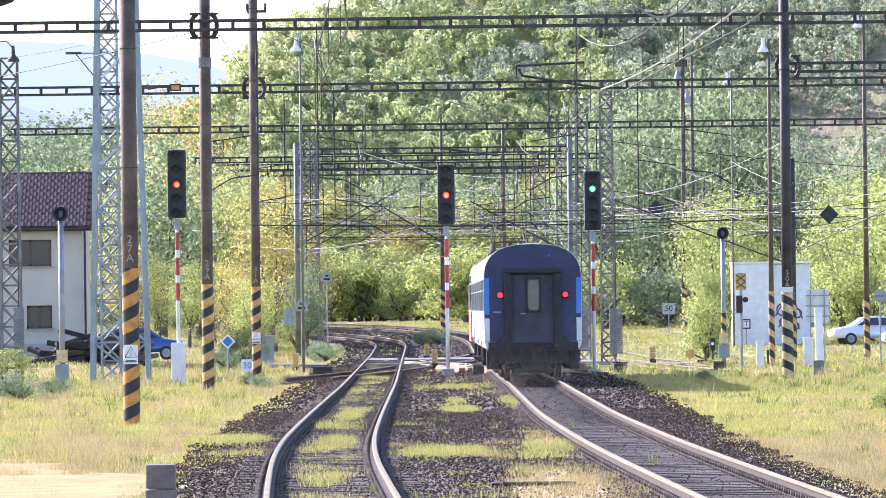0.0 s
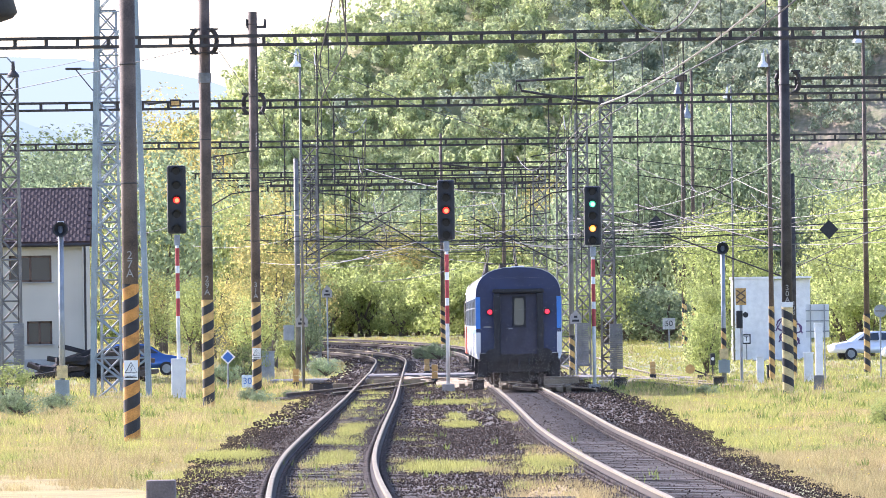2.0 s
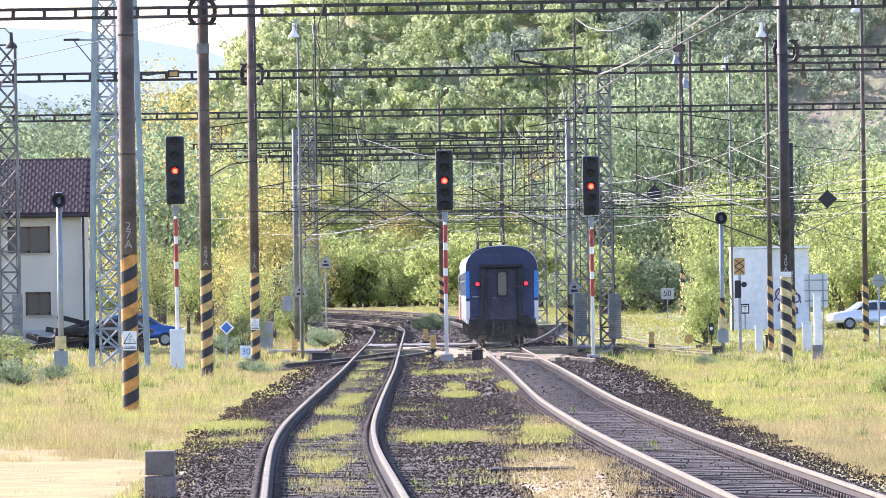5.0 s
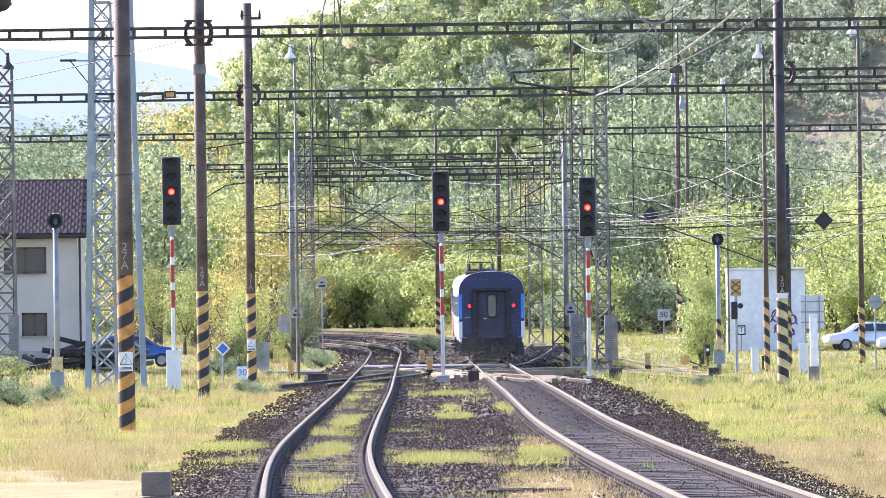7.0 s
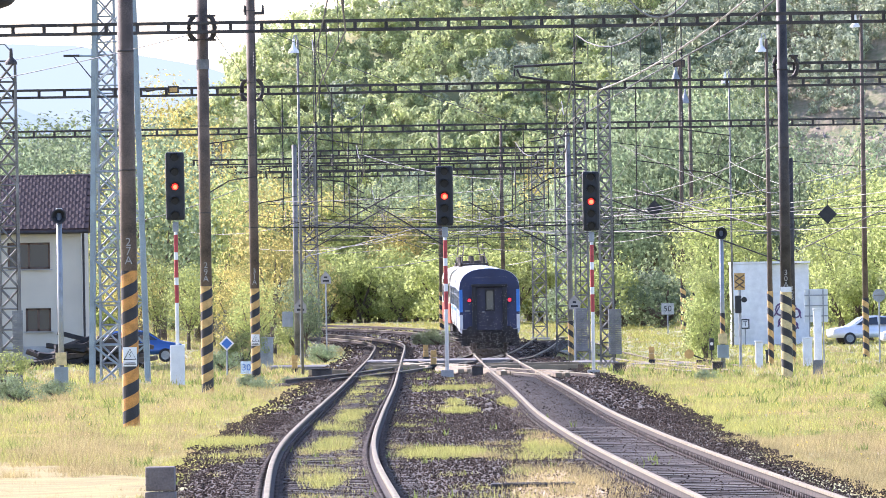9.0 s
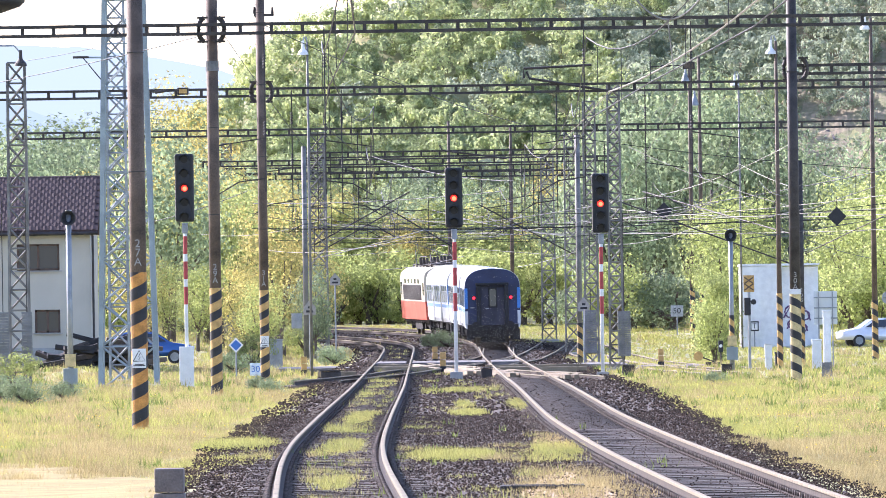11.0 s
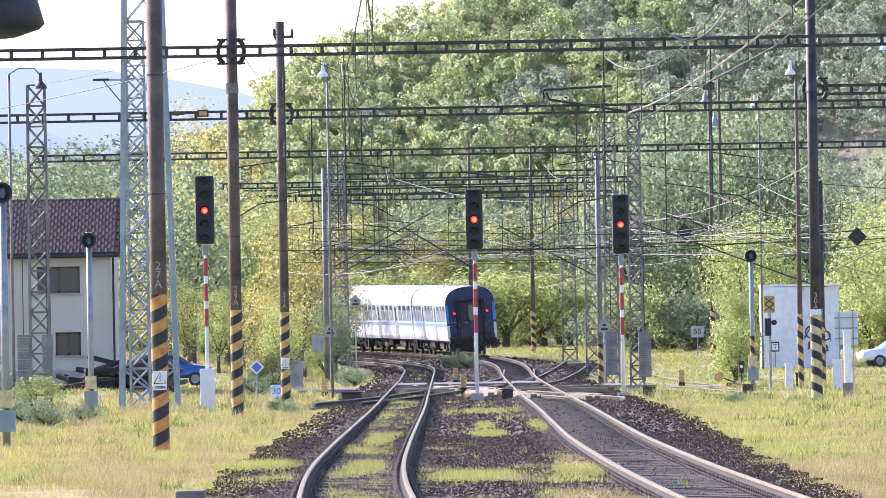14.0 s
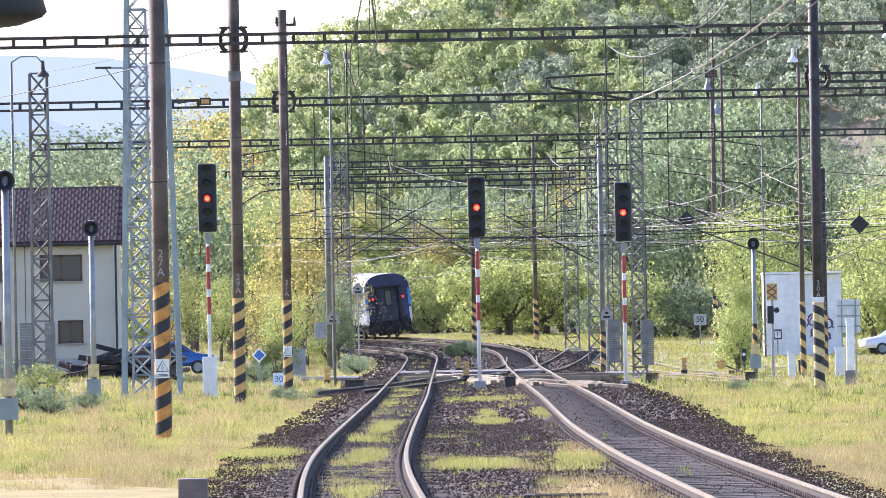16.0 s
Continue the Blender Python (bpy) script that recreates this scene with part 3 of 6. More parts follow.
def locomotive():
    c = thing("electric_locomotive", Matrix(), "red and cream electric locomotive with roof pantographs", "locomotive")
    hw, L = 1.45, 15.6
    part("lower_body", hull(L, [(-hw, 0.95), (-hw, 2.0), (hw, 2.0), (hw, 0.95)]), LOCORED, c, "faded red lower body")
    body = part("upper_body", hull(L - 0.3, [(-hw, 2.004), (-hw + 0.04, 3.35), (hw - 0.04, 3.35), (hw, 2.004)]), LOCOCREAM, c, "cream upper body")
    roof = part("roof", hull(L - 0.5, roof_arc(1.38, 3.354, 3.95)), LOCOCREAM, c, "cream roof")
    for sx in (-1, 1):
        b = B()
        box(b, sx * 1.44 - 0.02, sx * 1.44 + 0.02, -5.6, 5.6, 2.08, 2.95, 0.01)
        g = part("grille", b, UNDERSIDE, body, "dark louvred side grille")
        b = B()
        for k in range(14):
            box(b, sx * 1.47 - 0.012, sx * 1.47 + 0.012, -5.5, 5.5, 2.12 + k * 0.06, 2.14 + k * 0.06)
        part("louvres", b, DARKIRON, g)
        for y in (-6.9, 6.9):
            b = B()
            box(b, sx * 1.43 - 0.02, sx * 1.43 + 0.02, y - 0.4, y + 0.4, 2.35, 3.1, 0.02)
            part("cab_window", b, GLASS, body)
        for k in range(5):
            b = B()
            box(b, sx * 1.415 - 0.02, sx * 1.415 + 0.02, -4.6 + k * 2.1, -3.7 + k * 2.1, 3.02, 3.28, 0.01)
            part("upper_window", b, GLASS, body)
    for sy in (-1, 1):
        y = sy * (L / 2 - 0.15)
        for sx in (-1, 1):
            b = B()
            box(b, sx * 0.62 - 0.5, sx * 0.62 + 0.5, min(y, y + sy * 0.02), max(y, y + sy * 0.02), 2.35, 3.15, 0.005)
            part("windscreen", b, GLASS, body)
        buffers(c, sy * L / 2, sy)
        y = sy * 4.6
        top = 5.15 if sy < 0 else 5.6
        knee = (4.12 + top) / 2
        p = part("pantograph", box(B(), -0.75, 0.75, y - 1.1, y + 1.1, 4.0, 4.08, 0.02), DARKIRON, c, "diamond pantograph of dark tubes")
        for sx in (-1, 1):
            for dy in (-0.9, 0.9):
                part("insulator", rod(B(), (sx * 0.7, y + dy, 3.75), (sx * 0.7, y + dy, 4.02), 0.09, 0.06, 8), DARKIRON, p)
                part("lower_arm", rod(B(), (sx * 0.7, y - dy, 4.1), (sx * 0.55, y + dy, knee), 0.022), DARKIRON, p)
                part("upper_arm", rod(B(), (sx * 0.55, y + dy, knee), (sx * 0.5, y, top), 0.016), DARKIRON, p)
        part("collector_bow", strip(B(), [(-0.95, y, top - 0.18), (-0.7, y, top), (0.7, y, top), (0.95, y, top - 0.18)], 0.024, 6), DARKIRON, p)
    b = B()
    for k in range(9):
        x, y = (-0.6, 0.0, 0.6)[k % 3], -2 + (k // 3) * 2.0
        rod(b, (x, y, 3.8), (x, y, 4.45), 0.12, 0.08, 8)
    strip(b, [(-0.6, -2, 4.5), (-0.6, 2, 4.5), (0.6, 2, 4.5), (0.6, -2, 4.5)], 0.03, 6)
    box(b, -0.5, 0.5, -0.8, 0.8, 3.9, 4.2, 0.04)
    part("roof_gear", b, DARKIRON, c, "roof insulators and bus bars")
    b = B()
    box(b, -1.2, 1.2, -2.0, 2.0, 0.35, 0.95, 0.05)
    box(b, -1.3, 1.3, -7.7, 7.7, 0.8, 0.96)
    part("underframe", b, UNDERSIDE, c)
    bogie(c, -4.3), bogie(c, 4.3)
    return c


TAILRED = glow("tail_lamp_red", (1.0, 0.03, 0.05), 0.75)
GANGDOOR = mat("dark_slate_door_paint", (0.026, 0.026, 0.05), 0.5, 0, 0.3, 3, bump=0.05)
last_coach = coach("blue and grey passenger coach with lit tail lamps", True)
middle_coach = coach("blue and grey passenger coach in the middle of the train", False)
front_coach = coach("blue and grey passenger coach behind the locomotive", False)
loco = locomotive()



# ---- dust whirled up behind the train ----
def dust():
    """Fine motes, thick over the rails and thinning upwards and backwards."""
    r = np.random.default_rng(17)
    n = 24000
    y = -np.abs(r.normal(0, 12.0, n)) - 0.4
    x = r.normal(0, 1.5, n) * (1 - y * 0.03)
    z = 0.05 + r.exponential(0.95, n)
    p = np.stack([x, y, np.minimum(z, 3.6)], -1)
    a, b = r.normal(size=(n, 3)), r.normal(size=(n, 3))
    a /= np.linalg.norm(a, axis=1)[:, None]
    b /= np.linalg.norm(b, axis=1)[:, None]
    return quads_mesh(np.stack([p, p + a * 0.0065, p + b * 0.0065], 1))


DUST = mat("pale_brown_dust", (0.78, 0.75, 0.70), 1.0, 0, 0.1, 1, bump=0, trans=0.5)
dust_cloud = tagged(part("dust_cloud", dust(), DUST), "thin pale brown dust trailing behind the train", "dust", kind="stuff")


# ---- masts and portals ----
def striped(pole, r, z0, z1, light, pitch=0.54, n=20, rising=False):
    """Diagonal warning bands round a mast's foot, light and black."""
    for s in range(-1, max(2, int((z1 - z0) / pitch) + 1) + 1):
        for colour, start in ((light, 0.0), (BLACKP, 0.5)):
            v, fcs = [], []
            for k in range(n + 1):
                a = 2 * math.pi * k / n
                lean = pitch * (-0.36 if rising else 0.36) * math.sin(a * 0.5 + 0.3)
                for half in (0.0, 0.5):
                    z = z0 + (s + start + half) * pitch + lean
                    v.append((r * math.cos(a), r * math.sin(a), min(max(z, z0), z1)))
            runs = [[]]
            for k in range(n):
                q = [v[j] for j in (2 * k, 2 * k + 2, 2 * k + 3, 2 * k + 1)]
                if q[3][2] - q[0][2] > 0.02 and q[2][2] - q[1][2] > 0.02:
                    runs[-1].append(q)
                elif runs[-1]:
                    runs.append([])
            for run in filter(None, runs):
                edge = [run[0][0], run[0][3]] + [p for q in run for p in (q[1], q[2])]
                part("warning_band", raw(edge, [(2 * k, 2 * k + 2, 2 * k + 3, 2 * k + 1) for k in range(len(run))]), colour, pole, "faded warning band" if colour is light else "black warning band")


def tube_mast(x, y, z0, height, r0, r1, light, band_top, label, text="", name="catenary_mast", paint=None):
    m = thing(name, pose(x, y, z0), label, "catenary mast", "tubular masts beside the track")
    part("pole", rod(B(), (0, 0, -0.6), (0, 0, height), r0, r1, 20), paint or RUST, m, smooth=True)
    striped(m, max(r0, r1) * 1.035, 0.05, band_top, light, rising=x < 0)
    if text:
        for k, ch in enumerate(text):
            words(ch, 0.25, CONCRETE, m, pose(0, -r0 * 1.03, band_top + 0.62 - k * 0.2, 90, 0, 0), "number")
    for z in np.arange(band_top + 2.2, height, 2.6):
        part("clamp_band", ring(B(), (0, 0, z), r0 * 0.98, 0.02, "Z", 14), DARKIRON, m)
    return m


def gz(x, y):
    return float(ground_z(x, y))


def sign_plate(parent, r, z, w=0.34, h=0.42):
    b = B()
    box(b, -w / 2, w / 2, -r - 0.03, -r - 0.015, z - h / 2, z + h / 2, 0.004)
    p = part("warning_plate", b, WHITEP, parent, "white high voltage warning plate")
    b = B()
    strip(b, [(-0.13, -r - 0.034, z - 0.06), (0.13, -r - 0.034, z - 0.06), (0, -r - 0.034, z + 0.17), (-0.13, -r - 0.034, z - 0.06)], 0.01, 4)
    strip(b, [(0.02, -r - 0.034, z + 0.1), (-0.02, -r - 0.034, z + 0.04), (0.02, -r - 0.034, z + 0.03), (-0.01, -r - 0.034, z - 0.03)], 0.008, 4)
    box(b, -0.13, 0.13, -r - 0.036, -r - 0.032, z - 0.17, z - 0.15)
    box(b, -0.1, 0.1, -r - 0.036, -r - 0.032, z - 0.14, z - 0.125)
    part("triangle_mark", b, BLACKP, p)


m27 = tube_mast(-6.82, 221.6, gz(-6.82, 221.6), 10.5, 0.178, 0.175, ORANGE, 3.5, "rusty tubular mast with orange and black warning bands", "27A")
sign_plate(m27, 0.17, 1.62, 0.30, 0.42)
m29 = tube_mast(-7.05, 304, gz(-7.05, 304), 13.2, 0.17, 0.175, YELLOW, 3.35, "rusty tubular portal mast with yellow and black bands", "29A")
m31 = tube_mast(-6.72, 365, gz(-6.72, 365), 13.85, 0.165, 0.165, YELLOW, 3.4, "tall rusty portal mast with yellow and black bands", "31A")
sign_plate(m31, 0.17, 1.55, 0.3, 0.4)
part("crossarm", box(B(), -0.22, 0.5, -0.05, 0.05, 13.25, 13.35, 0.01), DARKIRON, m31)
for x in (-0.2, 0.45):
    part("insulator", rod(B(), (x, 0, 13.35), (x, 0, 13.6), 0.06, 0.03, 10), DARKIRON, m31)
part("pale_sleeve", rod(B(), (0, 0, 9.85), (0, 0, 10.15), 0.2, n=20), WEIGHT, m29, "grey sleeve below the beam")
m30 = tube_mast(11.47, 338, gz(11.47, 338), 14.2, 0.185, 0.165, PALEYELLOW, 3.0, "dark tubular mast with pale yellow and black bands", "30A", paint=DARKIRON)
b = B()
box(b, -0.18, 0.18, -0.225, -0.2, 2.97, 3.15, 0.01)
part("white_plate", b, WHITEP, m30)
tube_mast(14.5, 420, gz(14.5, 420), 8.6, 0.13, 0.125, YELLOW, 2.6, "short dark mast with yellow and black bands", "30B", paint=DARKIRON)


def bell_hood(mast, dx, z, material):
    """A bell-shaped lamp hung from a short bracket on a mast."""
    hood = part("hood", lathe(B(), [(0.05, 0.3), (0.08, 0.0), (0.11, -0.06), (0.24, -0.42), (0.27, -0.6), (0.22, -0.6)], pose(dx, 0, z), 18), material, mast, "bell-shaped lamp hood")
    part("bracket", strip(B(), [(0, 0, z + 0.1), (dx * 0.5, 0, z + 0.4), (dx, 0, z + 0.3)], 0.03, 6), DARKIRON, hood)


for x, y, h, r, bt in ((14.40, 605, 15.9, 0.15, 2.8), (15.16, 612, 16.6, 0.15, 2.6), (16.0, 620, 8.6, 0.14, 2.5), (0.0, 612, 13.0, 0.15, 2.6), (3.9, 640, 13.0, 0.15, 2.6)):
    line_mast = tube_mast(x, y, gz(x, y), h, r, r * 0.55, YELLOW, bt, "thin brown line mast with yellow and black bands")
    if x == 14.40:
        bell_hood(line_mast, -0.22, h - 0.3, GALV)
    if x == 15.16:
        bell_hood(line_mast, -0.28, h - 2.3, GALV)


def lattice(x, y, height, w, d, label, taper=0.85, material=None, bays=None, name="lattice_mast", leg=0.055):
    """Four corner angles with crossed bracing on every side."""
    material = material or LATTICE
    m = thing(name, pose(x, y, gz(x, y) - 0.05), label, "lattice mast", "lattice masts")
    bays = bays or max(4, int(height / (w * 1.0)))
    for sx in (-1, 1):
        for sy in (-1, 1):
            part("leg", rod(B(), (sx * w / 2, sy * d / 2, -0.3), (sx * w / 2 * taper, sy * d / 2 * taper, height), leg, n=4), material, m)

    def brace(a, c):
        part("brace", rod(B(), a, c, 0.024 if material is PALEBLUE else 0.033, n=4), material, m)
    for i in range(bays):
        z0, z1 = height * i / bays, height * (i + 1) / bays
        f0, f1 = 1 - (1 - taper) * i / bays, 1 - (1 - taper) * (i + 1) / bays
        for s in (-1, 1):
            brace((-w / 2 * f0, s * d / 2 * f0, z0), (w / 2 * f1, s * d / 2 * f1, z1))
            brace((w / 2 * f0, s * d / 2 * f0, z0), (-w / 2 * f1, s * d / 2 * f1, z1))
            brace((s * w / 2 * f0, -d / 2 * f0, z0), (s * w / 2 * f1, d / 2 * f1, z1))
        brace((-w / 2 * f1, -d / 2 * f1, z1), (w / 2 * f1, -d / 2 * f1, z1))
    b = B()
    box(b, -w / 2 - 0.15, w / 2 + 0.15, -d / 2 - 0.15, d / 2 + 0.15, -0.4, 0.18, 0.03)
    part("footing", b, CONCRETE, m, "concrete footing")
    return m


def counterweight(x, y, z0, h, w=0.5, n=22):
    """A stack of cast discs hung in a guide."""
    t = thing("counterweight_stack", pose(x, y, z0), "grey stack of cast tensioning weights", "counterweight", "tensioning weights")
    for k in range(n):
        b = B()
        g = h / n
        box(b, -w / 2, w / 2, -w / 2, w / 2, k * g, k * g + g * 0.9, 0.012)
        part("weight", b, WEIGHT, t)
    part("hanging_rod", rod(B(), (0, 0, -0.15), (0, 0, h + 4.0), 0.018, n=6), DARKIRON, t)
    return t


l1 = lattice(-15.1, 355, 11.55, 0.70, 0.6, "weathered lattice mast with lamp bracket")
lattice(-6.62, 510, 11.4, 0.92, 0.7, "weathered lattice portal mast")
lattice(-7.15, 545, 11.2, 0.95, 0.8, "weathered lattice portal mast")
lattice(-12.6, 575, 11.2, 0.62, 0.6, "weathered lattice portal mast")
lattice(5.55, 575, 10.6, 0.8, 0.7, "weathered lattice portal mast")
lattice(6.15, 510, 11.3, 0.8, 0.7, "weathered lattice portal mast")
lattice(6.3, 455, 11.9, 0.6, 0.6, "weathered lattice portal mast")
lattice(6.75, 415, 11.8, 0.55, 0.55, "weathered lattice portal mast with weights")
lattice(-12.5, 382, 14.5, 0.72, 0.7, "slim pale galvanised lattice mast", taper=0.9, material=GALV)
tower = lattice(-11.2, 352, 19.5, 1.95, 1.6, "pale blue-grey painted lattice floodlight tower", 0.55, PALEBLUE, 13, "floodlight_tower", 0.11)
counterweight(6.0, 437, 0.25, 1.85, 0.52)
counterweight(7.05, 414, 0.2, 1.85, 0.52)
counterweight(-6.75, 505, 0.95, 1.75, 0.55)
counterweight(-14.72, 352, 0.45, 1.9, 0.36)
counterweight(-15.55, 352, 0.25, 2.1, 0.42)
counterweight(-12.35, 570, 1.2, 1.8, 0.75)
grey = thing("steel_post", pose(-7.15, 500, gz(-7.15, 500)), "grey steel post with white number plate", "post")
part("pole", rod(B(), (0, 0, -0.3), (0, 0, 10.6), 0.14, 0.12, 14), LATTICE, grey, smooth=True)
grey = thing("steel_post", pose(5.95, 470, gz(5.95, 470)), "grey steel post with banded foot", "post")
part("pole", rod(B(), (0, 0, -0.3), (0, 0, 10.6), 0.13, 0.12, 14), LATTICE, grey, smooth=True)
striped(grey, 0.134, 0.3, 1.9, YELLOW)


def beam(y, x0, x1, z, depth, panel, label, slope=0.0, r=0.05):
    """A portal beam: two chords and upright battens in two planes."""
    t = thing("portal_beam", pose(0, y, 0), label, "portal beam", "portal beams across the tracks")
    for zz, nm in ((z, "lower_chord"), (z + depth, "upper_chord")):
        for dy in (-0.16, 0.16):
            part(nm, box(B(), x0, x1, dy - r, dy + r, zz - r * 0.9, zz + r * 0.9), DARKIRON, t)
    for x in np.arange(x0 + 0.3, x1, panel):
        b = B()
        box(b, x - 0.05, x + 0.05, -0.15, 0.15, z + 0.03, z + depth - 0.03)
        part("batten", b, DARKIRON, t)
    return t


def collar(x, y, z, r=0.36):
    t = thing("beam_collar", pose(x, y, z), "dark curved clamp joining beam to mast", "clamp", "beam clamps")
    for sx in (-1, 1):
        pts = [(sx * (0.17 + r * 0.6 * math.sin(a)), -0.02, -0.36 * math.cos(a)) for a in np.linspace(0.15, math.pi - 0.15, 9)]
        part("clamp_half", strip(B(), pts, 0.075, 8), DARKIRON, t)
        for zz in (-0.36, 0.36):
            part("clamp_lug", box(B(), min(sx * 0.1, sx * 0.42), max(sx * 0.1, sx * 0.42), -0.12, 0.12, zz - 0.03, zz + 0.03), DARKIRON, t)
    return t


beam(303.4, -19.5, 21.0, 10.55, 0.27, 0.93, "dark steel portal beam with upright battens")
beam(366.4, -23.0, 24.0, 10.02, 0.26, 0.92, "dark steel portal beam with upright battens", r=0.045)
beam(455.4, -19.4, 26.0, 10.15, 0.26, 0.92, "dark steel portal beam on lattice masts", r=0.045)
beam(510.4, -7.2, 6.6, 9.95, 0.26, 0.92, "weathered portal beam between lattice masts", r=0.045)
beam(545.4, -13.5, 8.8, 10.1, 0.26, 0.92, "weathered portal beam far down the line", r=0.045)
beam(575.4, -12.8, 5.9, 10.1, 0.3, 0.95, "weathered portal beam far down the line", r=0.05)
beam(605.4, -13.5, 8.5, 10.15, 0.3, 0.95, "weathered portal beam far down the line", r=0.05)
beam(339.0, 11.6, 19.0, 9.9, 0.28, 0.93, "short dark beam on a single mast", r=0.05)
for p in ((-7.05, 303.6, 10.68), (-6.72, 365.6, 10.15), (11.6, 338.4, 10.05)):
    collar(*p)


bracket = thing("line_bracket", pose(-12.1, 351, 11.1), "pale steel bracket with insulators on the tower", "bracket")
part("arm", strip(B(), [(0.2, 0, 0.0), (-0.85, 0, 0.02)], 0.035, 6), PALEBLUE, bracket)
part("strut", strip(B(), [(0.1, 0, -0.75), (-0.5, 0, 0.0)], 0.022, 6), DARKIRON, bracket)
part("crossbar", box(B(), -0.85, -0.3, -0.06, 0.06, -0.02, 0.06, 0.01), DARKIRON, bracket)
for x, y, z, r in ((-9.5, 364, 10.05, 0.2), (8.7, 366, 10.75, 0.22)):
    t = thing("switch_box", pose(x, y, z), "small dark switch gear box on the beam", "switch box", "switch gear boxes")
    part("case", box(B(), -r, r, -0.12, 0.12, 0, 0.26, 0.02), DARKIRON, t)
    part("cover", box(B(), -r * 0.7, r * 0.7, -0.14, -0.12, 0.05, 0.2, 0.005), YELLOW if x < 0 else RUST, t)
    part("insulated_rod", strip(B(), [(-1.4, 0, 0.1), (-r, 0, 0.14)], 0.02, 6), DARKIRON, t)
    part("insulator", rod(B(), (-1.0, 0, 0.11), (-0.65, 0, 0.13), 0.06, 0.03, 10), DARKIRON, t)


# ---- overhead wires ----
def wire(pts, r, material, label, name="overhead_wire", sag=0.0, n=14):
    """A line strung from point to point, with some slack in every span."""
    b = B()
    for p, q in zip(pts, pts[1:]):
        p, q = Vector(p), Vector(q)
        run = []
        for i in range(n + 1):
            u = i / n
            v = p.lerp(q, u)
            v.z -= sag * 4 * u * (1 - u)
            run.append(v)
        strip(b, run, r, 4)
    return tagged(part(name, b, material), label, "overhead wire", "overhead wires")


SUPPORTS = [60, 125, 185, 244, 303.4, 366.4, 410, 455.4, 510.4, 545.4, 575.4, 605.4, 640, 680]


def catenary(path, label, lift=0.0, start=0):
    def pt(y, z, dx=0.0):
        return (float(np.interp(y, path[:, 1], path[:, 0])) + dx, y, float(np.interp(y, path[:, 1], path[:, 2])) + z + lift)
    zig = [0.3 if i % 2 else -0.3 for i in range(len(SUPPORTS))]
    c = tagged(new("catenary_line"), label, "overhead line", "overhead lines")
    low, high = [], []
    for i in range(start, len(SUPPORTS) - 1):
        y0, y1 = SUPPORTS[i], SUPPORTS[i + 1]
        low += [pt(y0, 5.6, zig[i]), pt(y0 * 0.5 + y1 * 0.5, 5.6, (zig[i] + zig[i + 1]) / 2)]
        run = []
        for k in range(11):
            u = k / 10
            run.append(pt(y0 + (y1 - y0) * u, 7.1 - 3.2 * u * (1 - u), zig[i] * (1 - u) + zig[i + 1] * u))
        high += run[:-1]
        for k in range(1, 10, 2):
            u = k / 10
            p, dx = run[k], zig[i] * (1 - u) + zig[i + 1] * u
            part("dropper", rod(B(), p, pt(y0 + (y1 - y0) * u, 5.6, dx), 0.006, n=4), CABLE, c)
    part("contact_wire", strip(B(), low, 0.011, 4), CABLE, c), part("carrier_wire", strip(B(), high, 0.011, 4), CABLE, c)
    return c


def hanger(path, y, top, side):
    """Hanging post and steady arm under a portal beam, with insulators."""
    x = float(np.interp(y, path[:, 1], path[:, 0]))
    z = float(np.interp(y, path[:, 1], path[:, 2]))
    t = thing("hanger_arm", pose(x + side * 1.5, y - 0.25, 0), "dark hanging rod with insulators and steady arm", "hanger", "hangers under the beams")
    b = B()
    rod(b, (0, 0, top + 0.3), (0, 0, z + 5.7), 0.022, n=6)
    part("rod", b, DARKIRON, t)
    for zz in (top - 0.9, z + 7.4):
        b = B()
        for k in range(5):
            rod(b, (0, 0, zz + k * 0.09), (0, 0, zz + k * 0.09 + 0.05), 0.06, 0.03, 10)
        part("insulator", b, DARKIRON, t, "stack of brown insulator sheds")
    part("steady_arm", strip(B(), [(0, 0, z + 6.1), (-side * 0.8, 0, z + 6.0), (-side * 1.4, 0, z + 5.65)], 0.022, 6), DARKIRON, t)
    part("carrier_arm", strip(B(), [(0, 0, z + 7.3), (-side * 1.4, 0, z + 7.1)], 0.02, 6), DARKIRON, t)


catenary(RIGHT, "contact wire and carrier over the main track")
catenary(LEFT, "contact wire and carrier over the weedy track")
SIDE_R = RIGHT + np.array([6.2, 0, 0.1])
SIDE_R2 = RIGHT + np.array([10.5, 0, 0.1])
SIDE_L = LEFT + np.array([-4.8, 0, 0.1])
catenary(SIDE_R, "contact wire and carrier over a siding", start=4)
catenary(SIDE_R2, "contact wire and carrier over a siding", start=4)
catenary(SIDE_L, "contact wire and carrier over a siding", start=5)
for y, top in ((303.4, 10.4), (366.4, 9.9), (455.4, 10.0), (510.4, 9.8), (545.4, 10.0), (575.4, 10.0), (605.4, 10.0)):
    for path, side in ((RIGHT, 1), (LEFT, -1), (SIDE_L, 1), (SIDE_R, -1)):
        hanger(path, y, top, side)
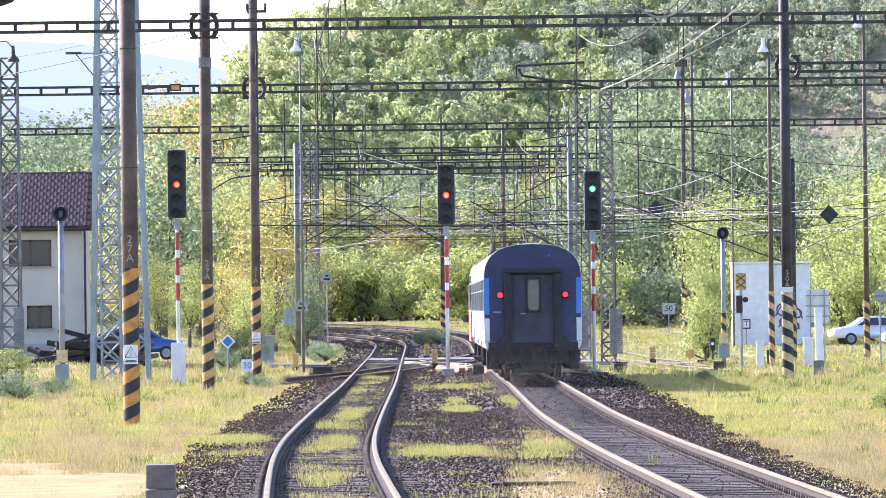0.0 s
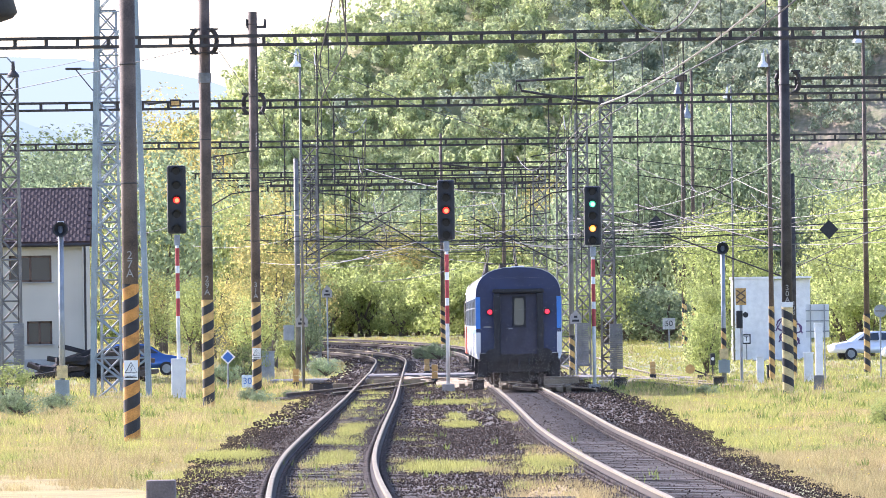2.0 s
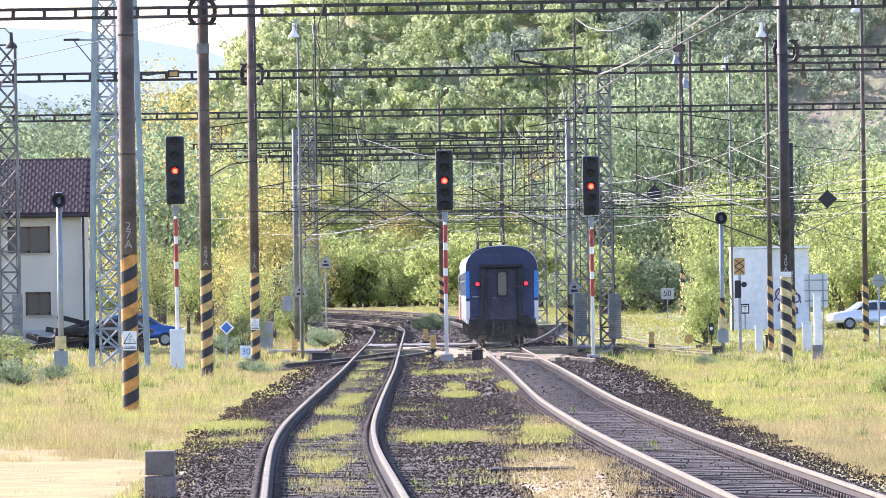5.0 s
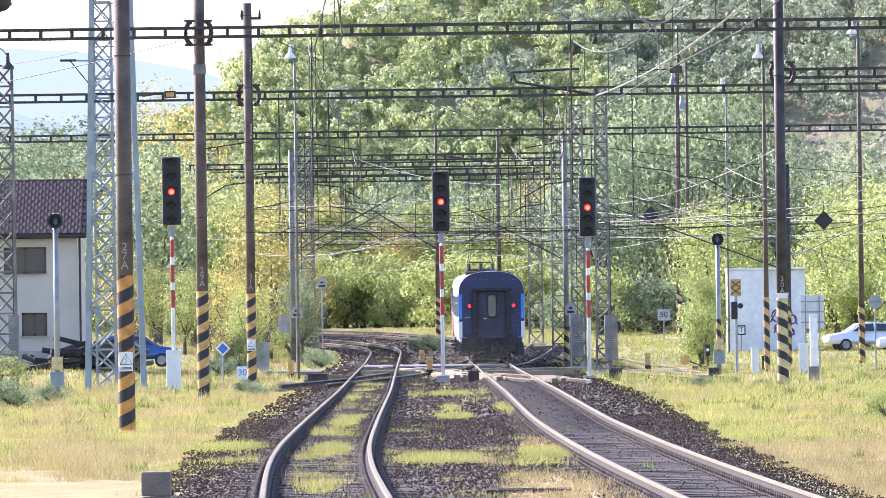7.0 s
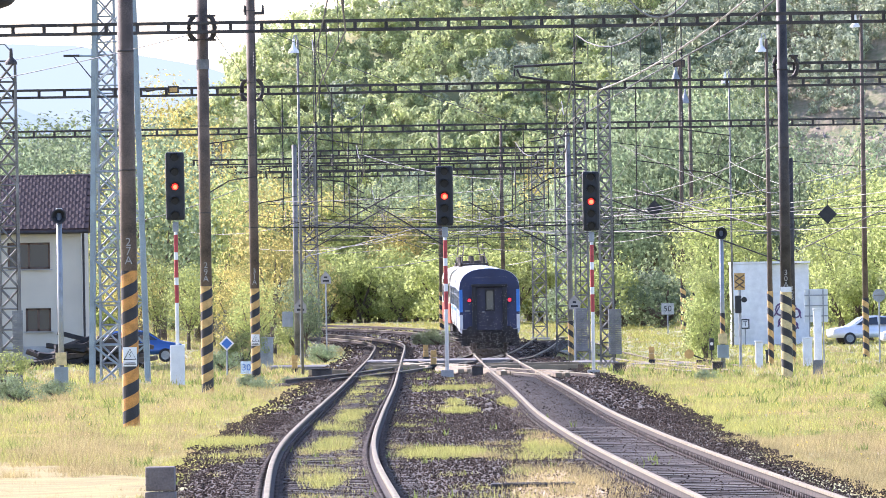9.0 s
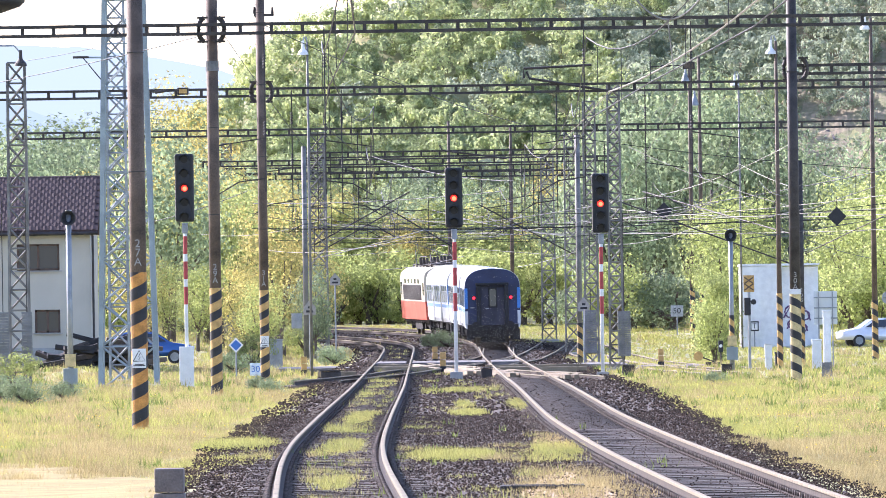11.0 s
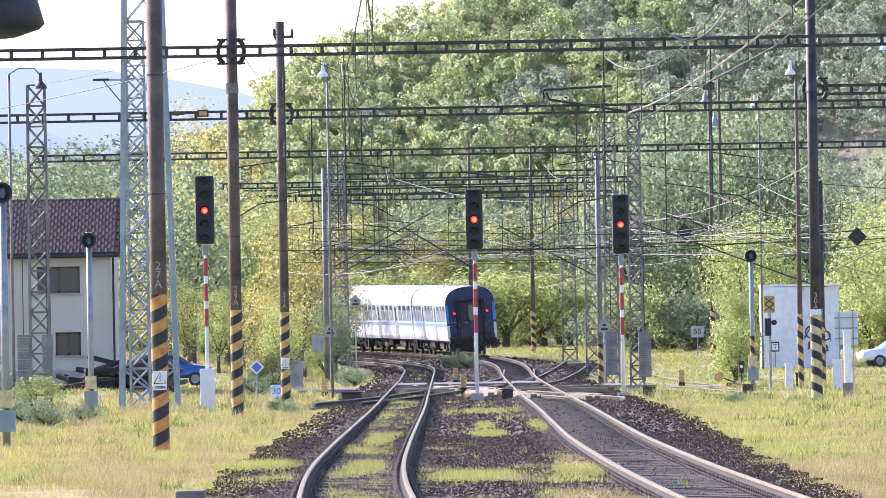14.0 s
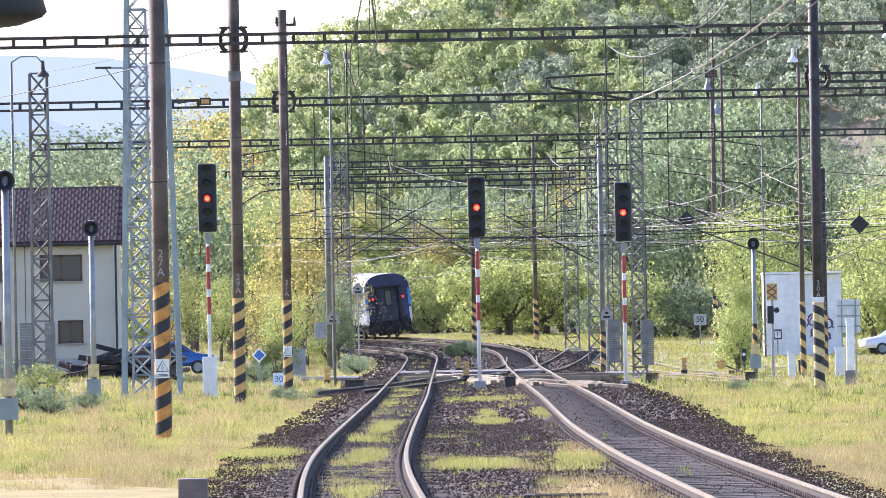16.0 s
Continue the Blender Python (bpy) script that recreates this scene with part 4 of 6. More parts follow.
# cross-span ropes and loose feeders between the masts
for y, x0, x1, z0, z1, sag in ((410, -8, 17, 5.6, 5.7, 0.15), (432, 4.5, 24, 5.2, 7.2, 0.2), (445, -8, 22, 6.9, 6.4, 0.3), (470, -9, 16, 6.1, 6.2, 0.2), (498, -8, 15, 6.8, 6.6, 0.35), (520, -9, 14, 5.9, 6.1, 0.2), (540, -10, 13, 6.6, 6.9, 0.4), (560, -12, 12, 7.3, 7.0, 0.5), (590, -13, 14, 6.5, 6.4, 0.3), (600, -14, 15, 8.2, 8.0, 0.5)):
    wire([(x0, y, z0), (x1, y + 6, z1)], 0.014, CABLE, "thin dark cross-span rope", sag=sag)
for a, c, sag, m, r in (((8.27, 250, 10.2), (5.8, 366, 9.97), 0.35, PALECABLE, 0.03), ((5.8, 366, 9.97), (4.26, 440, 8.9), 0.1, PALECABLE, 0.026), ((5.5, 200, 9.3), (13.2, 300, 12.4), 0.5, PALECABLE, 0.022), ((-19.4, 455, 13.6), (-9.9, 340, 11.6), 0.1, CABLE, 0.012), ((-22, 380, 10.2), (-7.0, 304, 10.6), 0.2, CABLE, 0.014), ((-6.7, 365, 12.6), (3.6, 455, 10.4), 0.3, CABLE, 0.016),
                           ((3.6, 455, 10.2), (19, 452, 8.2), 0.2, CABLE, 0.016), ((-7.0, 304, 11.0), (-3.4, 640, 6.0), 0.6, CABLE, 0.014), ((8.4, 366, 9.9), (6.1, 510, 6.2), 0.9, PALECABLE, 0.012), ((11.5, 338, 7.6), (6.3, 455, 7.0), 0.6, PALECABLE, 0.014), ((22.0, 400, 8.5), (6.4, 455, 6.2), 0.3, CABLE, 0.016), ((23.0, 455, 6.4), (6.3, 510, 7.4), 0.5, PALECABLE, 0.014),
                           ((24.0, 430, 7.0), (11.5, 395, 4.8), 0.2, CABLE, 0.016), ((-7.0, 510, 9.5), (0.0, 612, 6.3), 0.3, CABLE, 0.016), ((-7.0, 510, 8.0), (0.0, 560, 5.2), 0.2, CABLE, 0.018), ((6.1, 510, 5.8), (-1.0, 575, 7.9), 0.2, CABLE, 0.018), ((4.0, 640, 10), (-7, 510, 5.6), 0.3, CABLE, 0.014)):
    wire([a, c], r, m, "slack pale feeder cable" if m is PALECABLE else "taut dark stay wire", "feeder_cable", sag)


for pts, r, m in (([(2.75, 366, 10.5), (2.75, 366, 10.85), (5.2, 366, 10.95)], 0.045, DARKIRON), ([(2.85, 366, 10.75), (2.95, 366, 10.5), (5.7, 366, 10.02)], 0.045, DARKIRON), ([(-0.4, 455, 9.6), (-0.3, 455, 9.35), (2.6, 455, 8.95)], 0.04, DARKIRON), ([(-6.8, 510, 5.6), (-2.0, 512, 8.2)], 0.035, DARKIRON), ([(-6.6, 510, 5.2), (-2.6, 512, 7.4)], 0.03, DARKIRON), ([(1.4, 500, 7.4), (6.1, 505, 4.9)], 0.035, DARKIRON), ([(-3.4, 520, 7.6), (0.2, 520, 5.4)], 0.035, DARKIRON), ([(6.4, 425, 6.9), (14.6, 420, 3.7)], 0.03, DARKIRON), ([(8.4, 440, 7.2), (14.6, 421, 5.0)], 0.028, DARKIRON), ([(14.7, 420, 4.3), (20.5, 400, 7.2)], 0.022, DARKIRON)):
    tagged(part("cantilever_bar", strip(B(), pts, r, 8), m), "dark steel cantilever bar of the overhead line", "cantilever", "cantilever bars")
for a, c, sag in (((6.8, 425, 5.9), (19, 405, 6.7), 0.15), ((6.8, 425, 5.8), (20, 412, 6.2), 0.1), ((7.4, 440, 5.4), (20, 425, 5.35), 0.1), ((7.6, 430, 9.0), (14.7, 420, 6.1), 0.2), ((8.0, 430, 6.2), (12.3, 430, 8.2), 0.9), ((12.3, 430, 8.2), (14.7, 420, 6.9), 0.1), ((5.45, 303, 11.7), (7.8, 303, 11.7), 0.95)):
    wire([a, c], 0.013 if a[1] > 310 else 0.032, PALECABLE, "slack pale cable catching the sun", "feeder_cable", sag)
wire([(6.6, 303, 10.75), (6.75, 303, 9.3)], 0.02, PALECABLE, "slack pale cable catching the sun", "feeder_cable", 0)
rw = random.Random(5)
for k in range(34):
    y = rw.uniform(400, 600)
    half = 0.04 * y
    x0 = rw.uniform(-0.5 * half, half * 0.9)
    x1 = x0 + rw.uniform(4, 12) * rw.choice((-1, 1))
    z = rw.uniform(5.2, 7.6)
    wire([(x0, y, z), (x1, y + rw.uniform(10, 60), z + rw.uniform(-1.4, 1.4))], rw.uniform(0.010, 0.018), PALECABLE if rw.random() < 0.3 else CABLE, "thin slack wire of the overhead net", "feeder_cable", rw.uniform(0.05, 0.5))


# ---- signals ----
def signal(x, y, head_bottom, head_top, lenses, lit, label, cabinet=False, width=0.6):
    z0 = gz(x, y)
    s = thing("light_signal", pose(x, y, z0), label, "railway signal", "main signals")
    hb, ht = head_bottom - z0, head_top - z0
    top = hb - 0.05
    part("mast", rod(B(), (0, 0, -0.2), (0, 0, top), 0.068, 0.06, 14), WHITEP, s, "white signal mast", smooth=True)
    z = top - 0.45
    for k, m in enumerate((REDP, WHITEP, REDP, WHITEP, REDP)):
        h = 0.62 if m is REDP else 0.26
        part("mast_band", rod(B(), (0, 0, z - h), (0, 0, z), 0.072, n=14), m, s, "red mast band" if m is REDP else "white mast band")
        z -= h
    b = B()
    box(b, -width / 2, width / 2, -0.12, 0.2, hb, ht, 0.09)
    head = part("head", b, SIGNALBLACK, s, "black oblong signal head")
    step = (ht - hb - 0.36) / (lenses - 1)
    moving = {}
    for k in range(lenses):
        zl = ht - 0.2 - k * step
        b = B()
        n = 12
        for i in range(n):
            a0, a1 = math.pi * (-0.05 + 1.1 * i / n), math.pi * (-0.05 + 1.1 * (i + 1) / n)
            v = [(0.15 * math.cos(a), yy, zl + 0.15 * math.sin(a)) for a in (a0, a1) for yy in (-0.115, -0.36)]
            w = [(0.16 * math.cos(a), yy, zl + 0.16 * math.sin(a)) for a in (a0, a1) for yy in (-0.115, -0.36)]
            for q in (v, w):
                bm_v = [b.verts.new(p) for p in q]
                b.faces.new((bm_v[0], bm_v[1], bm_v[3], bm_v[2]))
        part("hood", b, SIGNALBLACK, head)
        part("lens", rod(B(), (0, -0.11, zl), (0, -0.128, zl), 0.125, n=20), LENSDARK, head, "dark unlit lens")
        if k in lit:
            # the lens glows in its colour, the filament behind its middle almost white
            b = rod(B(), (0, -0.13, zl), (0, -0.15, zl), 0.115, n=20)
            rod(b, (0.01, -0.151, zl - 0.01), (0.01, -0.156, zl - 0.01), 0.075, n=16)
            me = finish(b)
            me.materials.append(lit[k]), me.materials.append(FILAMENT[lit[k].name])
            me.polygons.foreach_set("material_index", [0 if (p.center.y > -0.1505) else 1 for p in me.polygons])
            moving[k] = part("lamp", me, None, head, "lit lamp")
    b = B()
    box(b, -0.1, 0.1, -0.1, 0.1, top - 0.35, top, 0.02)
    part("neck", b, GALV, s)
    if cabinet:
        b = B()
        box(b, -0.26, 0.24, -0.25, 0.15, 0.05, 1.45, 0.02)
        part("cabinet", b, WHITEP, s, "pale relay cabinet at the foot")
        b = B()
        box(b, -0.32, 0.3, -0.3, 0.2, -0.3, 0.05, 0.02)
    else:
        b = B()
        box(b, -0.22, 0.22, -0.2, 0.2, -0.3, 0.3, 0.03)
    part("footing", b, CONCRETE, s)
    return s, moving


sig_left, _ = signal(-9.24, 354, 5.4, 7.78, 5, {2: LENSRED}, "black signal showing red with relay cabinet", True, 0.66)
sig_mid, _ = signal(0.15, 349, 5.02, 7.08, 5, {2: LENSRED}, "black signal showing red between the tracks")
sig_right, sig_lamps = signal(5.35, 360, 4.85, 6.95, 5, {1: LENSGREEN, 2: LENSRED, 3: LENSAMBER}, "black signal on banded mast with changing lamp")


def horn_post(x, y, z_top, label, boxes=True, foot=0.0):
    z0 = gz(x, y)
    h = z_top - z0
    t = thing("loudspeaker_post", pose(x, y, z0), label, "loudspeaker", "loudspeaker posts")
    part("pole", rod(B(), (0, 0, -0.2), (0, 0, h - 0.15), 0.095, 0.085, 14), GALV, t, "pale grey steel pole", smooth=True)
    m = Matrix.Translation((0, 0.1, h - 0.25)) @ Matrix.Rotation(radians(90), 4, "X")
    part("horn", lathe(B(), [(0.10, -0.25), (0.12, 0.0), (0.22, 0.15), (0.24, 0.3), (0.2, 0.3), (0.08, 0.12), (0.02, 0.1)], m, 24), BLACKP, t, "black round horn")
    part("top_cap", rod(B(), (0, 0.05, h - 0.15), (0, 0.05, h), 0.1, n=16), WHITEP, t)
    if boxes:
        b = B()
        box(b, -0.17, 0.17, -0.24, -0.09, 1.0, 1.4, 0.015)
        part("switch_box", b, PALEYELLOW, t, "dull yellow switch box")
        b = B()
        box(b, -0.22, 0.22, -0.28, -0.09, 0.45, 0.95, 0.015)
        part("cable_box", b, PALEBLUE, t, "pale blue-grey cable box")
    return t


horn_post(-11.95, 318, 5.5, "pale loudspeaker post with black horn and boxes")
horn_post(-10.72, 233, 5.8, "pale loudspeaker post with black horn and boxes")
hr = horn_post(11.0, 398, 5.2, "pale loudspeaker post with banded foot")
striped(hr, 0.1, 1.2, 2.2, YELLOW, 0.5)
horn_post(15.35, 455, 4.9, "short pale loudspeaker post beside the shed", False)


# ---- lamps ----
def lamp_post(x, y, z_top, label, arm=0.0, r=0.055, banded=0.0):
    z0 = gz(x, y)
    h = z_top - z0
    t = thing("yard_lamp", pose(x, y, z0), label, "yard lamp", "yard lamps")
    part("pole", rod(B(), (0, 0, -0.2), (0, 0, h), r, r * 0.5 if banded else r * 0.8, 12), RUST if banded else LATTICE, t, smooth=True)
    if banded:
        striped(t, r * 1.04, 0.05, banded, YELLOW)
    if arm:
        b = B()
        strip(b, [(0, 0, h), (arm * 0.3, 0, h + 0.2), (arm * 0.8, 0, h + 0.2), (arm, 0, h - 0.05)], 0.03, 6)
        part("bracket", b, GALV, t)
    part("hood", lathe(B(), [(0.05, 0.0), (0.07, -0.3), (0.09, -0.34), (0.2, -0.46), (0.22, -0.56), (0.18, -0.56)], pose(arm, 0, h + 0.05), 18), WHITEP if arm < 0.3 else DARKIRON, t, "bell-shaped lamp hood")
    return t


lamp_post(-5.55, 402, 12.9, "slim yard lamp with white bell hood", -0.16)
lamp_post(12.95, 400, 12.6, "slim brown yard lamp with white bell hood and banded foot", -0.2, 0.115, 3.0)
lamp_post(14.9, 520, 14.0, "slim yard lamp with white bell hood", -0.2)
lamp_post(-15.93, 352.6, 11.4, "yard lamp with dark bell hood on lattice mast", 1.1)
lamp_post(19.0, 455, 15.0, "yard lamp with pale bell hood on thin banded mast", -0.25, 0.14, 2.7)
near = thing("platform_lamp", pose(-5.0, 78, gz(-5.0, 78)), "dark platform lamp with wide round hood", "platform lamp")
part("pole", rod(B(), (-0.9, 0, -0.2), (-0.9, 0, 5.6), 0.07, 0.06, 12), DARKIRON, near)
part("arm", strip(B(), [(-0.9, 0, 5.3), (-0.6, 0, 5.6), (1.0, 0, 5.6), (1.34, 0, 5.5)], 0.04, 8), DARKIRON, near)
part("hood", lathe(B(), [(0.06, 0.55), (0.2, 0.45), (0.36, 0.22), (0.42, 0.0), (0.38, -0.04), (0.2, -0.1), (0.02, -0.12)], pose(1.34, 0, 4.98), 28), BLACKP, near, "dark round hood", smooth=True)



# ---- buildings ----
def house():
    """Two-storey house, its long side with the eaves towards the line."""
    x1, y0 = -15.6, 440.0
    z0 = 0.62
    t = thing("house", pose(x1, y0, z0), "cream plastered two-storey house with brown tiled roof", "house")
    W, D, H = 14.0, 9.0, 5.35
    wins = [(-3.2, -1.35, 3.55, 4.7), (-6.6, -4.7, 3.55, 4.7), (-2.45, -1.35, 0.85, 1.85), (-6.2, -4.9, 0.85, 1.85), (-10, -8.2, 3.55, 4.7)]
    xs_ = sorted({-W, 0.0, *[w[0] for w in wins], *[w[1] for w in wins]})
    zs_ = sorted({-1.0, H, *[w[2] for w in wins], *[w[3] for w in wins]})
    b = B()
    grid = {(i, k): b.verts.new((a, 0, c)) for i, a in enumerate(xs_) for k, c in enumerate(zs_)}
    for i in range(len(xs_) - 1):
        for k in range(len(zs_) - 1):
            if not any(w[0] <= xs_[i] < w[1] and w[2] <= zs_[k] < w[3] for w in wins):
                b.faces.new((grid[i, k], grid[i + 1, k], grid[i + 1, k + 1], grid[i, k + 1]))
    back = bmesh.ops.extrude_face_region(b, geom=list(b.faces))
    bmesh.ops.translate(b, verts=[v for v in back["geom"] if isinstance(v, bmesh.types.BMVert)], vec=(0, 0.4, 0))
    bmesh.ops.delete(b, geom=[v for v in b.verts if not v.link_faces], context="VERTS")
    bmesh.ops.recalc_face_normals(b, faces=b.faces)
    part("front_wall", b, PLASTER, t)
    b = B()
    box(b, -0.4, 0.0, 0.4, D, -1, H), box(b, -W, -W + 0.4, 0.4, D, -1, H), box(b, -W + 0.4, -0.4, D - 0.4, D, -1, H)
    for x in (-0.4, -W):
        v = [b.verts.new(p) for p in ((x, 0.4, H), (x, D, H), (x, D / 2, H + 2.1), (x + 0.4, 0.4, H), (x + 0.4, D, H), (x + 0.4, D / 2, H + 2.1))]
        b.faces.new(v[:3]), b.faces.new(v[3:]), b.faces.new((v[0], v[3], v[5], v[2])), b.faces.new((v[1], v[2], v[5], v[4]))
    part("side_wall", b, PLASTER, t)
    b = B()
    box(b, -W, 0, -0.03, 0, -1, 0.2)
    part("plinth", b, CONCRETE, t, "grey plinth")
    for i, w in enumerate(wins):
        f = B()
        for q in ((w[0], w[0] + 0.09, w[2], w[3]), (w[1] - 0.09, w[1], w[2], w[3]), (w[0], w[1], w[2], w[2] + 0.09), (w[0], w[1], w[3] - 0.09, w[3]), ((w[0] + w[1]) / 2 - 0.05, (w[0] + w[1]) / 2 + 0.05, w[2], w[3])):
            box(f, q[0], q[1], 0.12, 0.2, q[2], q[3])
        fr = part("window_frame", f, WINDOWFRAME, t, "brown wooden window frame")
        for a, c in ((w[0] + 0.09, (w[0] + w[1]) / 2 - 0.05), ((w[0] + w[1]) / 2 + 0.05, w[1] - 0.09)):
            part("pane", box(B(), a, c, 0.155, 0.17, w[2] + 0.09, w[3] - 0.09), GLASS, fr)
        part("sill", box(B(), w[0] - 0.1, w[1] + 0.1, -0.12, 0.12, w[2] - 0.05, w[2] - 0.004), CONCRETE, t)
        c = box(B(), w[0] + 0.12, w[0] + (w[1] - w[0]) * 0.24, 0.24, 0.27, w[2] + 0.1, w[3] - 0.1)
        part("curtain", c, COACHLIGHT if i == 0 else PLASTER, t, "drawn curtain")
    rise, over = 2.15, 0.45
    slope = math.atan2(rise, D / 2)
    b = B()
    for s in (0, 1):
        ya, yb = (-over, D / 2) if s == 0 else (D + over, D / 2)
        za, zb = H - over * math.tan(slope), H + rise
        v = [b.verts.new(p) for p in ((-W - 0.3, ya, za), (0.35, ya, za), (0.35, yb, zb), (-W - 0.3, yb, zb), (-W - 0.3, ya, za + 0.12), (0.35, ya, za + 0.12), (0.35, yb, zb + 0.12), (-W - 0.3, yb, zb + 0.12))]
        for q in ((0, 1, 2, 3), (7, 6, 5, 4), (0, 4, 5, 1), (1, 5, 6, 2), (3, 2, 6, 7), (0, 3, 7, 4)):
            b.faces.new([v[i] for i in q])
    bmesh.ops.recalc_face_normals(b, faces=b.faces)
    roof = part("roof", b, ROOFTILE, t, "plum-brown tiled roof")
    b = B()
    rod(b, (-W - 0.3, -over - 0.06, H - over * math.tan(slope)), (0.35, -over - 0.06, H - over * math.tan(slope)), 0.07, n=8)
    rod(b, (0.1, -0.06, H - 0.35), (0.1, -0.06, 0), 0.05, n=8), rod(b, (0.1, -over - 0.06, H - 0.2), (0.1, -0.06, H - 0.35), 0.05, n=8)
    part("gutter", b, DARKIRON, t, "dark gutter and downpipe")
    part("ridge", rod(B(), (-W - 0.3, D / 2, H + rise + 0.1), (0.35, D / 2, H + rise + 0.1), 0.1, n=8), ROOFTILE, roof)
    # tiles, course over course, on the slope seen from the line
    tile = raw([(-0.145, 0, 0), (0.145, 0, 0), (0.145, 0.4, 0.0), (-0.145, 0.4, 0.0), (-0.145, 0, 0.035), (-0.05, 0, 0.055), (0.05, 0, 0.035), (0.145, 0, 0.03), (0.145, 0.4, 0.02), (0.05, 0.4, 0.025), (-0.05, 0.4, 0.045), (-0.145, 0.4, 0.025)],
               [(0, 1, 7, 6, 5, 4), (4, 5, 10, 11), (5, 6, 9, 10), (6, 7, 8, 9), (1, 2, 8, 7), (0, 4, 11, 3), (3, 2, 1, 0)])
    tile.materials.append(ROOFTILE)
    length = math.hypot(D / 2 + over, rise + over * math.tan(slope))
    rows = int(length / 0.34)
    for r in range(rows):
        for k in range(22):
            x = 0.2 - k * 0.3 - (0.15 if r % 2 else 0)
            u = r * 0.34
            part("tile", tile, None, roof, place=pose(x, -over + u * math.cos(slope), H - over * math.tan(slope) + 0.125 + u * math.sin(slope), math.degrees(slope) + 3))
    return t


house()


def relay_shed():
    x0, y0 = 15.2, 530.0
    z0 = gz(17, 530) - 0.05
    t = thing("relay_shed", pose(x0, y0, z0), "white rendered windowless relay shed with low parapet", "shed")
    part("wall", box(B(), 0, 2.1, 0, 5.4, -0.4, 4.35, 0.02), WHITEP, t, "white rendered wall")
    part("wall", box(B(), 2.11, 4.0, 0.35, 5.4, -0.4, 4.31, 0.02), WHITEP, t, "white rendered wall")
    part("roof_edge", box(B(), -0.06, 4.06, -0.06, 5.45, 4.36, 4.47, 0.01), WHITEP, t)
    part("plinth", box(B(), -0.03, 4.03, -0.03, 5.42, -0.45, 0.14), CONCRETE, t)
    b = B()
    for cx, cz, w, h in ((2.55, 1.95, 0.75, 0.65), (3.3, 1.75, 0.55, 0.8), (2.6, 1.3, 0.5, 0.5), (3.2, 1.1, 0.45, 0.5)):
        ring(b, (cx, 0.34, cz), w / 2.4, 0.045, "Y", 12)
        strip(b, [(cx - w / 2, 0.34, cz - h / 2), (cx, 0.34, cz + h / 2), (cx + w / 2, 0.34, cz - h / 3)], 0.04, 5)
    part("scrawl", b, mat("violet_spray_paint", (0.14, 0.07, 0.16), 0.6), t, "violet spray-painted scrawl")
    return t


relay_shed()


def board(x, y, z, w, h, post_h, label, face, name="line_sign", turn=0.0, diamond=False, text="", ink=None, back=None):
    z0 = gz(x, y)
    t = thing(name, pose(x, y, z0, 0, 0, turn), label, "sign", "line signs")
    zc = z - z0
    part("post", rod(B(), (0, 0.04, -0.2), (0, 0.04, zc + h * 0.3), 0.035, n=10), GALV, t)
    b = B()
    box(b, -w / 2, w / 2, -0.02, 0.0, -h / 2, h / 2, 0.006)
    m = pose(0, 0, zc, 0, 45 if diamond else 0, 0)
    part("panel", b, face, t, place=m)
    if back:
        b = B()
        box(b, -w * 0.36, w * 0.36, -0.03, -0.022, -h * 0.36, h * 0.36, 0.003)
        part("inner_panel", b, back, t, place=m)
    if text:
        words(text, h * 0.72, ink or BLACKP, t, pose(0, -0.034 if back else -0.028, zc, 90, 0, 0))
    return t


board(-8.5, 400, 0.93, 0.42, 0.42, 0.6, "white square sign with blue diamond centre", WHITEP, diamond=True, back=BLUEP)
board(-7.2, 372, 0.12, 0.42, 0.46, 0.5, "small white speed board reading 30", mat("pale_blue_white", (0.6, 0.7, 0.78), 0.5), text="30", ink=BLUEP)
board(13.35, 600, 1.95, 0.74, 0.66, 2, "grey speed board reading 50", mat("dull_grey_board", (0.42, 0.43, 0.42), 0.6), text="50", ink=BLACKP)
board(15.82, 529.6, 1.12, 0.44, 0.52, 0.6, "small white board lettered T with dark frame", BLACKP, back=WHITEP, text="T", ink=BLACKP)
large_sign = board(15.2, 412, 2.05, 0.95, 1.35, 2, "pale framed back of a large sign", mat("pale_panel", (0.6, 0.62, 0.6), 0.6, 0, 0.06, 2))
zc = 2.05 - gz(15.2, 412)
for k in (-0.35, 0.0, 0.35):
    part("rail", box(B(), -0.475, 0.475, -0.05, -0.022, zc + k * 1.2 - 0.025, zc + k * 1.2 + 0.025), GALV, large_sign, "grey stiffening rail")
for k in (-0.28, 0.28):
    part("upright", box(B(), k - 0.025, k + 0.025, -0.08, -0.052, 0.0, zc + 0.66), GALV, large_sign, "grey sign upright")
road_sign = thing("road_sign", pose(18.1, 420, gz(18.1, 420)), "grey back of a round road sign on a post", "sign")
zc = 2.43 - gz(18.1, 420)
part("post", rod(B(), (0, 0.04, -0.2), (0, 0.04, zc + 0.25), 0.035, n=10), GALV, road_sign)
part("panel", rod(B(), (0, -0.02, zc), (0, 0.0, zc), 0.27, n=28), GALV, road_sign, "round grey panel")
part("clamp", box(B(), -0.2, 0.2, -0.05, -0.021, zc - 0.03, zc + 0.03, 0.006), LATTICE, road_sign)


BOARDGREY = mat("dusty_pale_board", (0.33, 0.31, 0.28), 0.6, 0, 0.2, 4)


